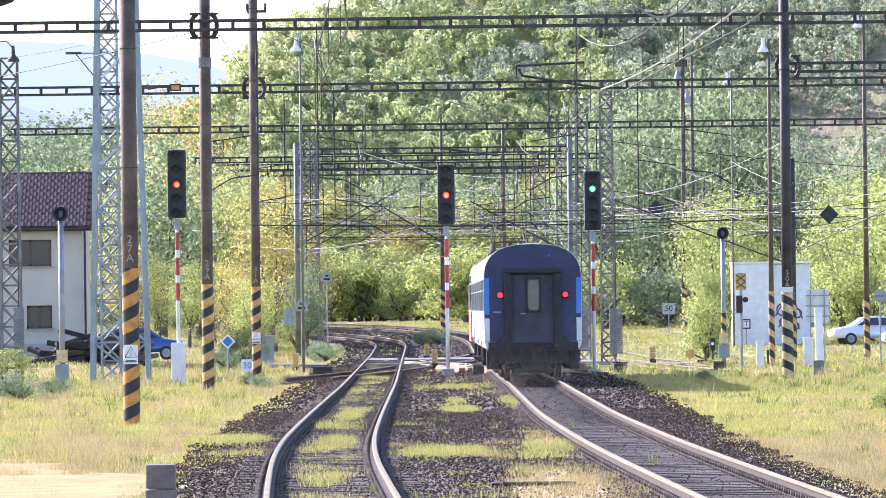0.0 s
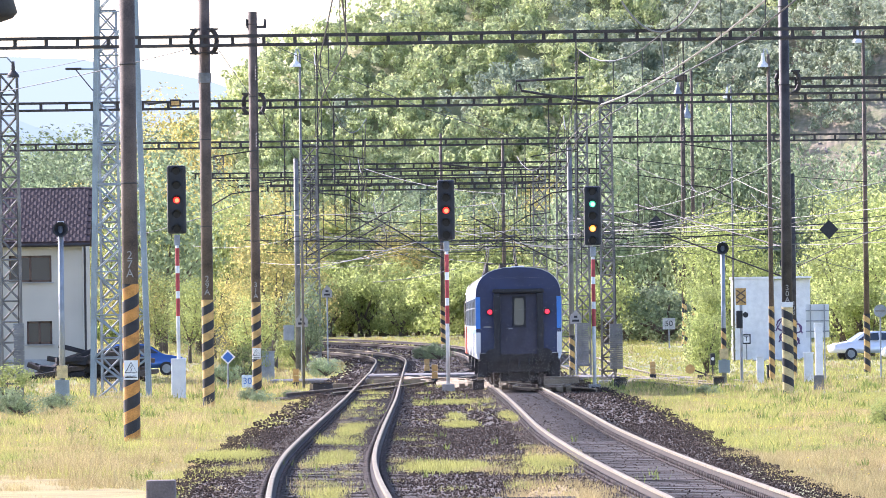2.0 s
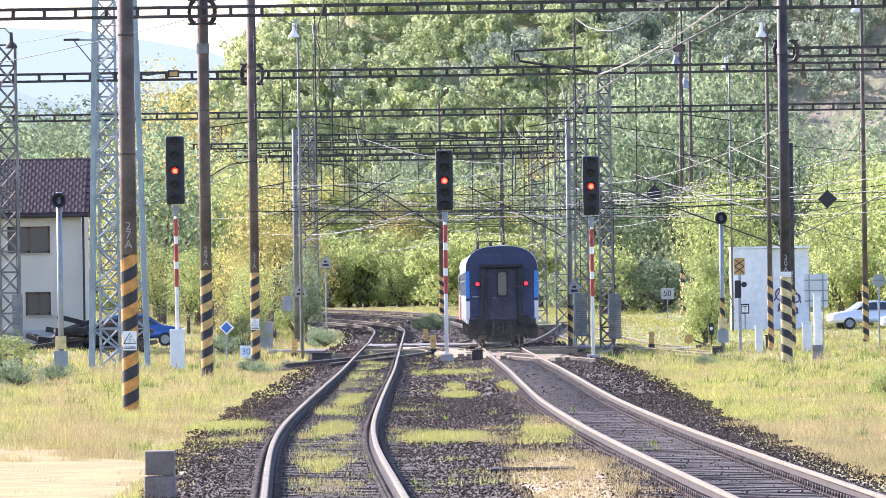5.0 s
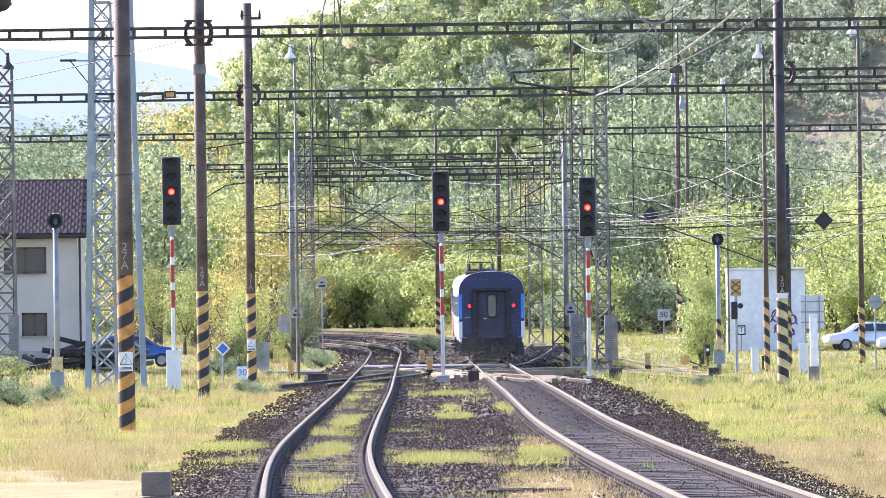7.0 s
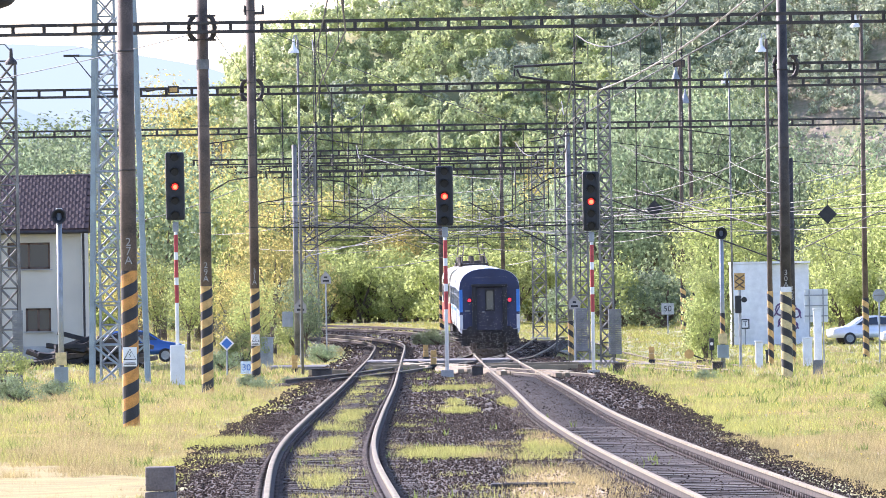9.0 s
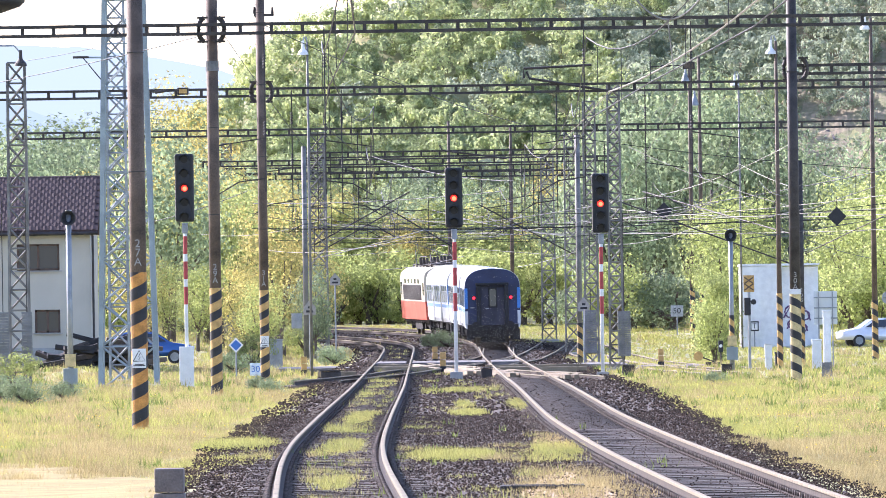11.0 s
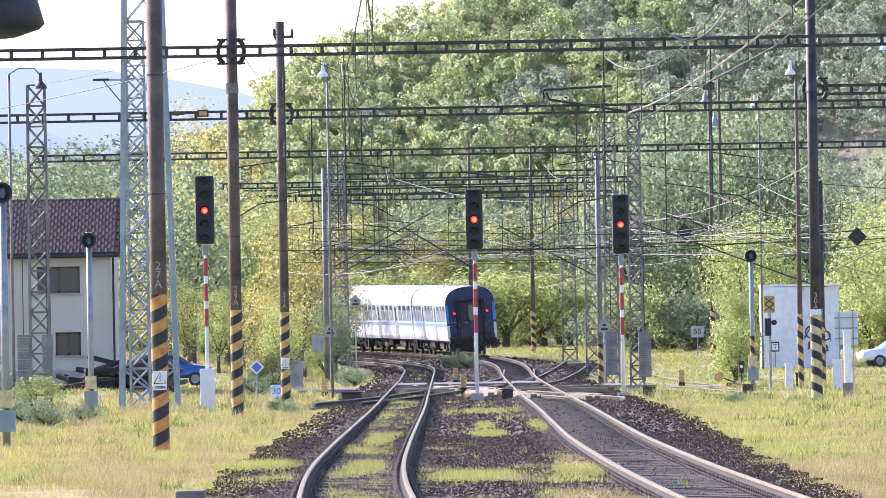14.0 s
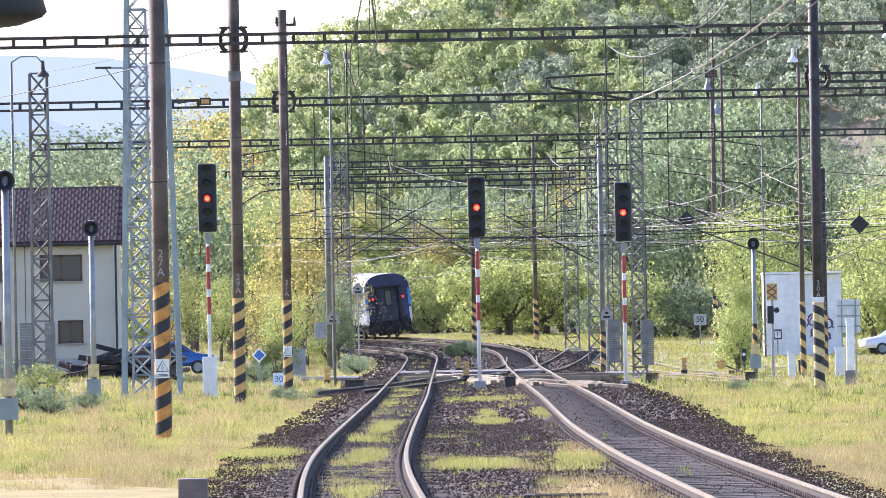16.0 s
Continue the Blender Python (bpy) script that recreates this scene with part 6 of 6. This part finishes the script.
def meadow(n, y0, y1, seed):
    x, y = wedge(n, y0, y1)
    a, c = gaps(x, y)
    d = np.minimum(a, c)
    xl, xr = np.interp(y, LEFT[:, 1], LEFT[:, 0]), np.interp(y, RIGHT[:, 1], RIGHT[:, 0])
    outside = (x < xl) | (x > xr)
    edge_at = np.where(x > xr, shoulder(y), 2.2) + 0.7 * (field(x, y, 4, 2) - 0.5)
    patch = field(x, y, 2.2, 11)
    keep = outside & (d > edge_at)
    keep |= outside & (d > 1.5) & (patch > 0.97) & (x < xl)
    keep |= ~outside & (d > 1.0) & (patch > 0.9)
    keep |= (np.abs(x - xl) < 0.42) & (field(x, y * 0.5, 1.4, 21) > 0.55)
    keep &= ~((y < 174 + 8 * (patch - 0.5)) & (x < -4.0 - 0.12 * np.maximum(0, y - 150)) & (patch < 0.9))
    band = (np.abs(y - 163) < 6 + 4 * (patch - 0.5)) | ((np.abs(y - 300) < 7) & (x > -1))
    keep |= band & (d > 1.15) & (x < 0.9) & (x > xl) & (patch > 0.2)
    keep |= band & (d > 0.2) & (np.abs(d - 0.7535) > 0.3) & (patch > 0.35) & (x < xr - 1.2)
    keep |= ~outside & (x > 1.0) & (y < 152) & (d > 0.95) & (field(x, y, 1.2, 51) > 0.4)
    keep &= ~((y > 428) & (y < 450) & (np.abs(x) < 8)) & ~((y > 427) & (y < 438) & (x > 7.9) & (x < 11.4))
    x, y, d, outside = x[keep], y[keep], d[keep], outside[keep]
    return x, y, ground_z(x, y) + np.where(d < 2.6, 0.03, 0.0), d, outside


green, dry = [], []
for n, y0, y1, w in ((70000, 112, 215, 0.007), (70000, 215, 340, 0.009), (52000, 340, 690, 0.017)):
    x, y, z, d, outside = meadow(n, y0, y1, 1)
    h = np.where(outside & (d > 3.2), 0.14, 0.10) * (0.35 + 1.2 * field(x, y, 3, 5) ** 2 + 0.25 * field(x, y, 1.0, 6))
    h = np.where((x < -5) & outside, h * 1.25, h)
    strawy = (field(x, y, 3.5, 31) + 0.25 * (y < 190) + 0.42 * ((y < 190) & (x > 5)) + 0.32 * (x < -4) + 0.5 * ((x > 1) & (y < 152)) + 0.5 * rng.random(len(x))) > 1.1
    green.append(blades(x[~strawy], y[~strawy], z[~strawy], h[~strawy], 0.06, w))
    dry.append(blades(x[strawy], y[strawy], z[strawy], h[strawy] * 1.1, 0.07, w))
tagged(part("grass", quads_mesh(np.concatenate(green)), GRASSBLADE), "fresh sunlit grass beside the tracks", "grass", kind="stuff")
tagged(part("dry_grass", quads_mesh(np.concatenate(dry)), DRYGRASS), "bleached dry grass among the green", "grass", kind="stuff")
x, y = rng.uniform(-12, -3.9, 6500), rng.uniform(100, 172, 6500)
keep = (field(x, y, 2.0, 3) > 0.5) & (x < -4.0 - 0.12 * np.maximum(0, y - 150))
straw = blades(x[keep], y[keep], ground_z(x[keep], y[keep]), np.full(keep.sum(), 0.10), 0.1, 0.007)
tagged(part("verge_straw", quads_mesh(straw), DRYGRASS), "bleached straw stubble on the verge", "grass", kind="stuff")


islands = []
for cx, cy, rx, ry, n in ((0.0, 163, 0.75, 5.5, 900), (1.75, 168, 0.45, 7, 500), (0.36, 231, 0.42, 6, 420), (0.30, 252, 0.2, 8, 160), (0.23, 296, 0.42, 7, 420), (1.6, 250, 0.25, 14, 220), (-3.85, 181, 0.75, 6, 700), (-1.9, 176, 0.36, 9, 420), (-2.05, 222, 0.3, 14, 420), (-1.62, 138, 0.3, 6, 260)):
    ang, rad = rng.uniform(0, 6.3, n), np.sqrt(rng.uniform(0, 1, n)) * rng.uniform(0.7, 1.15, n)
    x, y = cx + rx * rad * np.cos(ang), cy + ry * rad * np.sin(ang)
    islands.append(blades(x, y, np.full(n, -0.2), np.full(n, 0.11) * rng.uniform(0.6, 1.3, n), 0.04, 0.007, 6))
tagged(part("ballast_grass", quads_mesh(np.concatenate(islands)), GRASSBLADE), "small islands of short grass in the ballast", "grass", kind="stuff")


def blob(cx, cy, rx, ry, lift, seed):
    # an uneven low patch of trodden straw and sand
    v, fcs, n, rings = [], [], 36, 5
    for r in range(rings + 1):
        for k in range(n):
            a = 2 * math.pi * k / n
            q = 1 + 0.35 * noise.noise((math.cos(a) * 1.6, math.sin(a) * 1.6, seed)) + 0.2 * noise.noise((math.cos(a) * 5, math.sin(a) * 5, seed))
            x, y = cx + rx * q * math.cos(a) * r / rings, cy + ry * q * math.sin(a) * r / rings
            z = max(gz(x, y), float(rail_z(y)) - 0.2 if abs(x) < 5.5 else -9)
            v.append((x, y, z + (lift if r < rings else -0.06)))
    for r in range(rings):
        for k in range(n):
            a, b = r * n + k, r * n + (k + 1) % n
            fcs.append((a, a + n, b + n, b))
    return raw(v, fcs)


SANDY = mat("trodden_sandy_soil", (0.42, 0.31, 0.19), 0.95, 0, 0.35, 1.6, dark=(0.27, 0.20, 0.11), bump=0.6, fine=20)
spots = ((1.55, 128, 0.75, 17, 0.03), (1.9, 176, 0.45, 10, 0.03), (7.6, 140, 1.5, 14, 0.035), (8.6, 168, 1.6, 12, 0.035), (8.0, 122, 1.2, 8, 0.035), (-8.6, 205, 1.4, 8, 0.03), (9.5, 205, 1.3, 9, 0.03), (10.5, 262, 1.6, 10, 0.03), (-9.6, 262, 1.5, 9, 0.03), (8.6, 236, 1.0, 8, 0.03), (10.2, 185, 1.3, 8, 0.03))
for k, (cx, cy, rx, ry, lift) in enumerate(spots):
    tagged(part("bare_patch", blob(cx, cy, rx, ry, lift, k * 3.1), SANDY, smooth=True), "trodden bare patch of straw and sand", "bare soil", kind="structure")
bits = []
for cx, cy, rx, ry, lift in spots:
    n = int(260 * rx * ry ** 0.5)
    a, r = rng.uniform(0, 6.3, n), np.sqrt(rng.uniform(0, 1.2, n))
    x, y = cx + rx * r * np.cos(a), cy + ry * r * np.sin(a)
    z = np.maximum(ground_z(x, y), np.where(np.abs(x) < 5.5, rail_z(y) - 0.2, -9)) + lift
    bits.append(blades(x, y, z, np.full(n, 0.07), 0.06, 0.007, 4))
tagged(part("patch_straw", quads_mesh(np.concatenate(bits)), DRYGRASS), "short bleached straw on bare patches", "grass", kind="stuff")


def weeds(n, y0, y1):
    """Leafy weeds between and beside the rails."""
    x, y = wedge(n, y0, y1, 0.9)
    a, c = gaps(x, y)
    d = np.minimum(a, c)
    keep = (d < 2.2) & ((x > np.interp(y, LEFT[:, 1], LEFT[:, 0]) - 0.7) & (x < np.interp(y, RIGHT[:, 1], RIGHT[:, 0]) + 0.7) | (rng.random(n) < 0.12)) & (np.abs(d - 0.7535) > 0.12) & (field(x, y, 1.6, 44) > 0.8) & ((c > 1.3) | (rng.random(n) < 0.15))
    x, y = x[keep], y[keep]
    z = rail_z(y) - 0.2
    return blades(x, y, z, np.full(len(x), 0.15), 0.06, 0.014, 9, 0.8)


tagged(part("weeds", quads_mesh(np.concatenate([weeds(1100, 112, 220), weeds(1400, 220, 420)])), WEED), "leafy green weeds in the ballast", "weeds", kind="stuff")


def meadow_plants(n, y0, y1, height, per, width, spread, seed):
    """Single leafy plants and tall tufts that break up the turf."""
    x, y = wedge(n, y0, y1, 1.1)
    a, c = gaps(x, y)
    keep = (np.minimum(a, c) > 3.1) & ((x < -3.5) | (x > 5)) & (field(x, y, 3, seed) > 0.5) & ~((y < 166) & (x < 0))
    x, y = x[keep], y[keep]
    return blades(x, y, ground_z(x, y), np.full(len(x), height), spread, width, per, 0.9)


tagged(part("meadow_weeds", quads_mesh(np.concatenate([meadow_plants(700, 118, 240, 0.16, 22, 0.022, 0.1, 61), meadow_plants(900, 240, 420, 0.24, 18, 0.035, 0.16, 62)])), WEED), "leafy green plants scattered in the turf", "weeds", kind="stuff")
tagged(part("seeding_grass", quads_mesh(np.concatenate([meadow_plants(900, 118, 240, 0.34, 14, 0.005, 0.07, 63), meadow_plants(1100, 240, 420, 0.42, 12, 0.009, 0.1, 64)])), DRYGRASS), "tall pale seeding grass stalks in tufts", "grass", kind="stuff")
bx, by = wedge(2600, 118, 320, 1.05)
a, c = gaps(bx, by)
keep = (np.minimum(a, c) > 2.6) & (field(bx, by, 2.5, 71) > 0.6) & ~((by < 176) & (bx < -3.5))
bx, by = bx[keep], by[keep]
m = np.zeros((len(bx), 3, 4))
m[:, :, :3] = spin(len(bx)) * 0.035
m[:, 0, 3], m[:, 1, 3], m[:, 2, 3] = bx, by, ground_z(bx, by) + rng.uniform(0.08, 0.22, len(bx))
tagged(part("meadow_flowers", solids_mesh(OCT_V, OCT_F, m), mat("yellow_petals", (0.75, 0.6, 0.08), 0.7, 0, 0.2, 5, bump=0, trans=0.3)), "small yellow flowers dotted through the grass", "flowers", kind="stuff")


# ---- trees ----
def foliage(clumps, per, rad, size, seed, flat=0.75, clump_r=0.33):
    """Leaf faces gathered in clumps round an uneven crown; unit height about the origin."""
    r = np.random.default_rng(seed)
    d = r.normal(size=(clumps, 3))
    d /= np.linalg.norm(d, axis=1)[:, None]
    rr = r.uniform(0.35, 1.0, clumps) ** 0.6
    centre = d * rr[:, None] * np.array(rad)
    k = clumps * per
    cc = np.repeat(centre, per, 0)
    g = r.normal(size=(k, 3))
    g /= np.maximum(1.0, np.linalg.norm(g, axis=1))[:, None]
    p = cc + g * clump_r * max(rad) * np.repeat(r.uniform(0.6, 1.2, clumps), per)[:, None] * np.array([1, 1, flat])
    out = g + 0.6 * d.repeat(per, 0) + r.normal(0, 0.5, (k, 3)) + np.array([0, 0, 0.3])
    out /= np.linalg.norm(out, axis=1)[:, None]
    side = np.cross(out, r.normal(size=(k, 3)))
    side /= np.linalg.norm(side, axis=1)[:, None]
    up = np.cross(out, side)
    s = size * r.uniform(0.6, 1.4, k)[:, None]
    side, up = side * s, up * s
    return np.stack([p - side * 0.7 - up * 0.4, p + side * 0.7 - up * 0.3, p + up * 1.1], 1)


def rocky(x, z):
    """The bare flank of the hill."""
    return (x > 35) & (z > 9) & (z < 19 + 0.63 * (x - 36) + 4 * np.sin(x * 0.5))


def rock_slope():
    v, fcs, w = [], [], 200
    xs_, ys_ = np.linspace(33, 85, w), np.linspace(1165, 1275, 110)
    for y in ys_:
        for x in xs_:
            v.append((x, y, gz(x, y) + 0.25 + 0.6 * noise.noise((x * 0.25, y * 0.12, 0)) + 0.25 * noise.noise((x * 0.9, y * 0.4, 5)) + 0.12 * noise.noise((x * 2.3, y * 0.9, 8))))
    for i in range(len(ys_) - 1):
        for k in range(w - 1):
            a = i * w + k
            fcs.append((a, a + 1, a + 1 + w, a + w))
    return raw(v, fcs)


tagged(part("rock_slope", rock_slope(), mat("bare_rocky_turf", (0.25, 0.195, 0.125), 0.95, 0, 0.4, 0.3, dark=(0.15, 0.16, 0.07), bump=0.8, fine=1.2)), "bare brown rock and turf on the hillside", "rock slope", kind="structure")


def hill_woods():
    shapes = [foliage(16, 38, (1.0, 1.0, 1.0), 0.1, 100 + k) for k in range(7)]
    gx, gy = np.meshgrid(np.arange(-90, 90, 3.0), np.arange(705, 1325, 3.4))
    x, y = gx.ravel() + rng.uniform(-2, 2, gx.size), gy.ravel() + rng.uniform(-2, 2, gx.size)
    z = ground_z(x, y)
    keep = (y > 1140) | ((rng.random(len(x)) < 0.2) & (y < 900) & (np.abs(x) > 12))
    keep &= np.abs(x) < 0.047 * y + 9
    rock = rocky(x, z)
    keep &= ~(rock & (rng.random(len(x)) < 0.6))
    tall = ground_z(x, y + 6) - z > 0.5
    keep &= tall | (y < 1230) | (x > 0)
    x, y, z, bare = x[keep], y[keep], z[keep], rock[keep]
    # painted shade: patches, thicker towards the upper right, get the darker leaves
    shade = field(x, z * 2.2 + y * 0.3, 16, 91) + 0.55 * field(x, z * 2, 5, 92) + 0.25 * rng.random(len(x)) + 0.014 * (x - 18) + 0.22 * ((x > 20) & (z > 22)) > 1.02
    sunny, deep = [], []
    for i in range(len(x)):
        s = rng.uniform(1.25, 2.6) * (0.38 if bare[i] else 1.0)
        a = rng.uniform(0, 6.3)
        q = shapes[i % 7] * np.array([s, s, s * rng.uniform(0.95, 1.35)])
        c, sn = math.cos(a), math.sin(a)
        q = np.stack([q[..., 0] * c - q[..., 1] * sn, q[..., 0] * sn + q[..., 1] * c, q[..., 2]], -1)
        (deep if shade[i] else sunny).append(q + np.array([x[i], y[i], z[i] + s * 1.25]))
    return np.concatenate(sunny), np.concatenate(deep)


sunny, deep = hill_woods()
tagged(part("shaded_woods", quads_mesh(deep), LEAFSHADE), "deep blue-green trees among the hillside woods, shade painted into their leaves", "woods", kind="stuff")
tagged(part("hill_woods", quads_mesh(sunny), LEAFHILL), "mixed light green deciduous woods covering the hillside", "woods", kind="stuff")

ROCK = mat("weathered_hill_rock", (0.30, 0.25, 0.22), 0.95, 0, 0.35, 0.25, bump=0.6, island=0.25)
x, y = rng.uniform(24, 80, 3200), rng.uniform(1160, 1290, 3200)
z = ground_z(x, y)
keep = rocky(x, z) & (field(x, z * 2.5, 9, 78) > 0.45)
m = np.zeros((keep.sum(), 3, 4))
m[:, :, :3] = spin(keep.sum()) * rng.uniform(0.15, 0.9, (keep.sum(), 3))[:, None, :]
m[:, 0, 3], m[:, 1, 3], m[:, 2, 3] = x[keep], y[keep], z[keep] + 0.2
tagged(part("rock_outcrops", solids_mesh(OCT_V, OCT_F, m), ROCK), "weathered brown rock outcrops on the slope", "rocks", kind="stuff")


def tree_kind(material, label, seed, rad, trunk_h, size, clumps=66, per=80):
    t = thing("tree", pose(0, -900 - seed, gz(0, -900)), label, "tree", "trees beside the line")
    b = B()
    rod(b, (0, 0, -0.3), (0.1, 0, trunk_h), 0.2, 0.13, 10)
    r = random.Random(seed)
    for k in range(7):
        a = k * 0.9 + r.random()
        base = trunk_h * (0.55 + 0.06 * k)
        tip = (math.cos(a) * rad[0] * 0.6, math.sin(a) * rad[1] * 0.6, trunk_h + rad[2] * (0.2 + 0.8 * r.random()))
        rod(b, (0.05, 0, base), tip, 0.09, 0.03, 6)
    part("trunk", b, BARK, t, "branching grey-brown trunk")
    q = foliage(clumps, per, rad, size, seed, clump_r=0.3)
    q[..., 2] += trunk_h + rad[2] * 0.72
    part("crown", quads_mesh(q), material, t, "loose leafy crown")
    return t


KINDS = {
    "g1": tree_kind(LEAFGREEN, "spring-green leafy tree beside the line", 1, (2.6, 2.6, 3.6), 2.6, 0.098),
    "g2": tree_kind(LEAFGREEN, "broad spring-green leafy tree beside the line", 2, (3.2, 3.0, 3.0), 2.0, 0.1),
    "y1": tree_kind(LEAFYELLOW, "yellow-green tree coming into leaf", 3, (2.4, 2.4, 4.2), 2.6, 0.085, 62, 90),
    "y2": tree_kind(LEAFYELLOW, "yellow-green leafy tree coming into leaf", 4, (2.9, 2.9, 3.4), 2.2, 0.087, 62, 90),
    "d1": tree_kind(LEAFDARK, "deep green leafy tree beside the line", 5, (3.0, 3.0, 4.0), 2.6, 0.125),
    "b1": tree_kind(LEAFGREEN, "rounded light green bush beside the line", 6, (1.7, 1.7, 1.5), 0.6, 0.07, 46, 100),
    "b3": tree_kind(LEAFGREEN, "tall rounded light green bush beside the line", 8, (1.25, 1.25, 2.4), 0.5, 0.07, 60, 110),
    "b4": tree_kind(LEAFYELLOW, "tall yellow-green bush coming into leaf", 9, (1.3, 1.3, 2.5), 0.5, 0.06, 60, 110),
    "b2": tree_kind(LEAFDARK, "low dark green bush beside the line", 7, (1.6, 1.5, 1.0), 0.4, 0.065, 46, 100),
}


def plant(kind, x, y, s, turn=0.0, h=1.0):
    ob = KINDS[kind]
    c = copy_thing(ob, Matrix())
    c.matrix_basis = pose(x, y, gz(x, y) - 0.05, 0, 0, turn) @ Matrix.Diagonal((s, s, s * h, 1))
    return c


rt = random.Random(12)


def row(kinds, x0, x1, y0, y1, n, s0, s1, h=1.0):
    for k in range(n):
        x = x0 + (x1 - x0) * (k + rt.random()) / n
        plant(rt.choice(kinds), x, rt.uniform(y0, y1), rt.uniform(s0, s1), rt.uniform(0, 360), h)


row(("g1", "d1", "y2", "d1", "g2"), -17.5, -9.4, 530, 560, 9, 0.85, 1.15, 1.1)
plant("d1", -6.75, 503, 0.38, 50, 1.35), plant("y1", -8.7, 522, 0.95, 70), plant("y2", -9.6, 526, 0.8, 10), plant("y1", -15.2, 575, 1.3, 20, 1.15), plant("y2", -13.6, 580, 1.2, 130, 1.2)
row(("y2", "g1"), -17, -7.6, 505, 520, 5, 0.45, 0.6)
row(("d1", "d1", "g2"), -33, -16, 600, 640, 14, 1.0, 1.25, 1.08)
row(("d1", "d1", "g2"), -36, -17, 645, 690, 22, 1.05, 1.35, 1.08)
row(("b3", "b3", "b4"), -13, 5, 718, 735, 18, 1.5, 2.0)
row(("d1", "g1", "y1", "d1"), -14, 10, 735, 800, 13, 0.8, 1.15, 1.15)
row(("b1",), -10, 4.5, 700, 716, 20, 1.0, 1.6, 1.15)
row(("b1",), 20.5, 30, 532, 542, 7, 1.0, 1.4, 1.1)
row(("d1",), 9, 20, 650, 700, 10, 1.1, 1.5, 1.25)
row(("d1", "d1", "g2"), 8, 34, 720, 800, 12, 1.0, 1.3, 1.15)
row(("g1", "g2"), 21, 30, 540, 575, 7, 0.9, 1.15)
row(("g1",), 14.6, 17.2, 545, 575, 3, 0.85, 1.0)
row(("b1", "b2"), 8, 33, 628, 650, 18, 1.2, 1.9)
row(("b1", "b2"), -30, -9, 560, 600, 14, 1.0, 1.6)
plant("y1", -20.8, 590, 0.95, 40)
row(("b1", "b1", "b2"), 0, 12, 676, 692, 11, 1.1, 1.7)
plant("b3", 12.1, 468, 0.72, 20, 1.25), plant("b3", 12.55, 473, 0.66, 120, 1.3), plant("b3", 12.4, 480, 0.75, 220, 1.3)
for k, x, y, s in (("y2", -7.6, 528, 0.75), ("b1", -7.4, 515, 0.7), ("b2", -0.3, 537, 0.5), ("b2", -1.0, 541, 0.4), ("b1", 10.2, 232, 0.28), ("b2", -9.2, 430, 0.5), ("b1", -8.6, 436, 0.6), ("b2", -21, 430, 0.8), ("b2", -5.6, 480, 0.5), ("b2", 8.6, 330, 0.25), ("b2", -5.7, 321, 0.26), ("b2", -6.2, 329, 0.3), ("b2", -5.2, 345, 0.2), ("b2", -12.4, 296, 0.42), ("b2", -13.2, 300, 0.5), ("b2", -11.5, 303, 0.36), ("b1", -14.2, 330, 0.5)):
    plant(k, x, y, s)
for ob in KINDS.values():
    for o in (*ob.children_recursive, ob):
        bpy.data.objects.remove(o)


# ---- sleepers nearest the camera ----
slab = finish(box(B(), -1.25, 1.25, -0.125, 0.125, -0.1, 0.1, 0.012))
slab.materials.append(SLEEPER)
for path, t in ((RIGHT, track_right), (LEFT, track_left)):
    p, h = along(path, 0.6, 105, 195)
    for a, c in zip(p, h):
        part("sleeper", slab, None, t, place=pose(a[0], a[1], a[2] - 0.264 - random.uniform(0, 0.014), 0, 0, -math.degrees(c) + random.uniform(-0.6, 0.6)))



# ---- what moves ----
SEG = np.concatenate([[0], np.cumsum(np.linalg.norm(np.diff(RIGHT[:, :2], axis=0), axis=1))])
TAIL = [(0.0, 294.0), (7.0, 436.0), (9.0, 475.0), (12.5, 548.0), (16.0, 620.0)]  # seconds, distance of the train's tail


def on_track(s):
    return Vector([float(np.interp(s, SEG, RIGHT[:, i])) for i in range(3)])


def riding(mid, half):
    """Pose of a vehicle whose bogies stand on the line."""
    a, b = on_track(mid - half), on_track(mid + half)
    d = b - a
    lean = radians(float(cant((a.y + b.y) / 2)))
    inner = Matrix.Translation((-0.7535, 0, 0)) @ Matrix.Rotation(-lean, 4, "Y") @ Matrix.Translation((0.7535, 0, 0))
    return Matrix.Translation((a + b) / 2) @ Matrix.Rotation(-math.atan2(d.x, d.y), 4, "Z") @ Matrix.Rotation(math.atan2(d.z, math.hypot(d.x, d.y)), 4, "X") @ inner


def motions():
    times = [k * 0.5 for k in range(33)]
    tt, dd = [a for a, b in TAIL], [b for a, b in TAIL]
    # extend both ends at an even pace, then ease the changes of speed
    tt, dd = [-4.0, *tt, 20.0], [dd[0] - 81.0, *dd, dd[-1] + 82.0]
    fine = np.arange(-4, 20, 0.05)
    soft = np.exp(-0.5 * (np.arange(-50, 51) * 0.05 / 0.9) ** 2)
    run = np.convolve(np.pad(np.interp(fine, tt, dd), 50, mode="edge"), soft / soft.sum(), "valid")
    for ob, ahead, half in ((last_coach, 10.15, 7.0), (dust_cloud, -0.6, 4.0), (middle_coach, 30.85, 7.0), (front_coach, 51.55, 7.0), (loco, 70.1, 4.3)):
        rows = []
        for t in times:
            s = float(np.interp(np.interp(t, fine, run), RIGHT[:, 1], SEG))
            rows.append((t, riding(s + ahead, half)))
        walk(ob, rows)
    # the signal's lamps step out behind their lenses and back into the head
    lit, off = pose(0, 0, 0), pose(0, 0.3, 0)
    walk(sig_lamps[1], [(0.0, lit), (2.2, lit), (2.3, off), (16.0, off)])
    walk(sig_lamps[3], [(0.0, off), (0.9, off), (0.97, lit), (2.4, lit), (2.5, off), (16.0, off)])
    walk(sig_lamps[2], [(0.0, off), (2.55, off), (2.65, lit), (16.0, lit)])


motions()
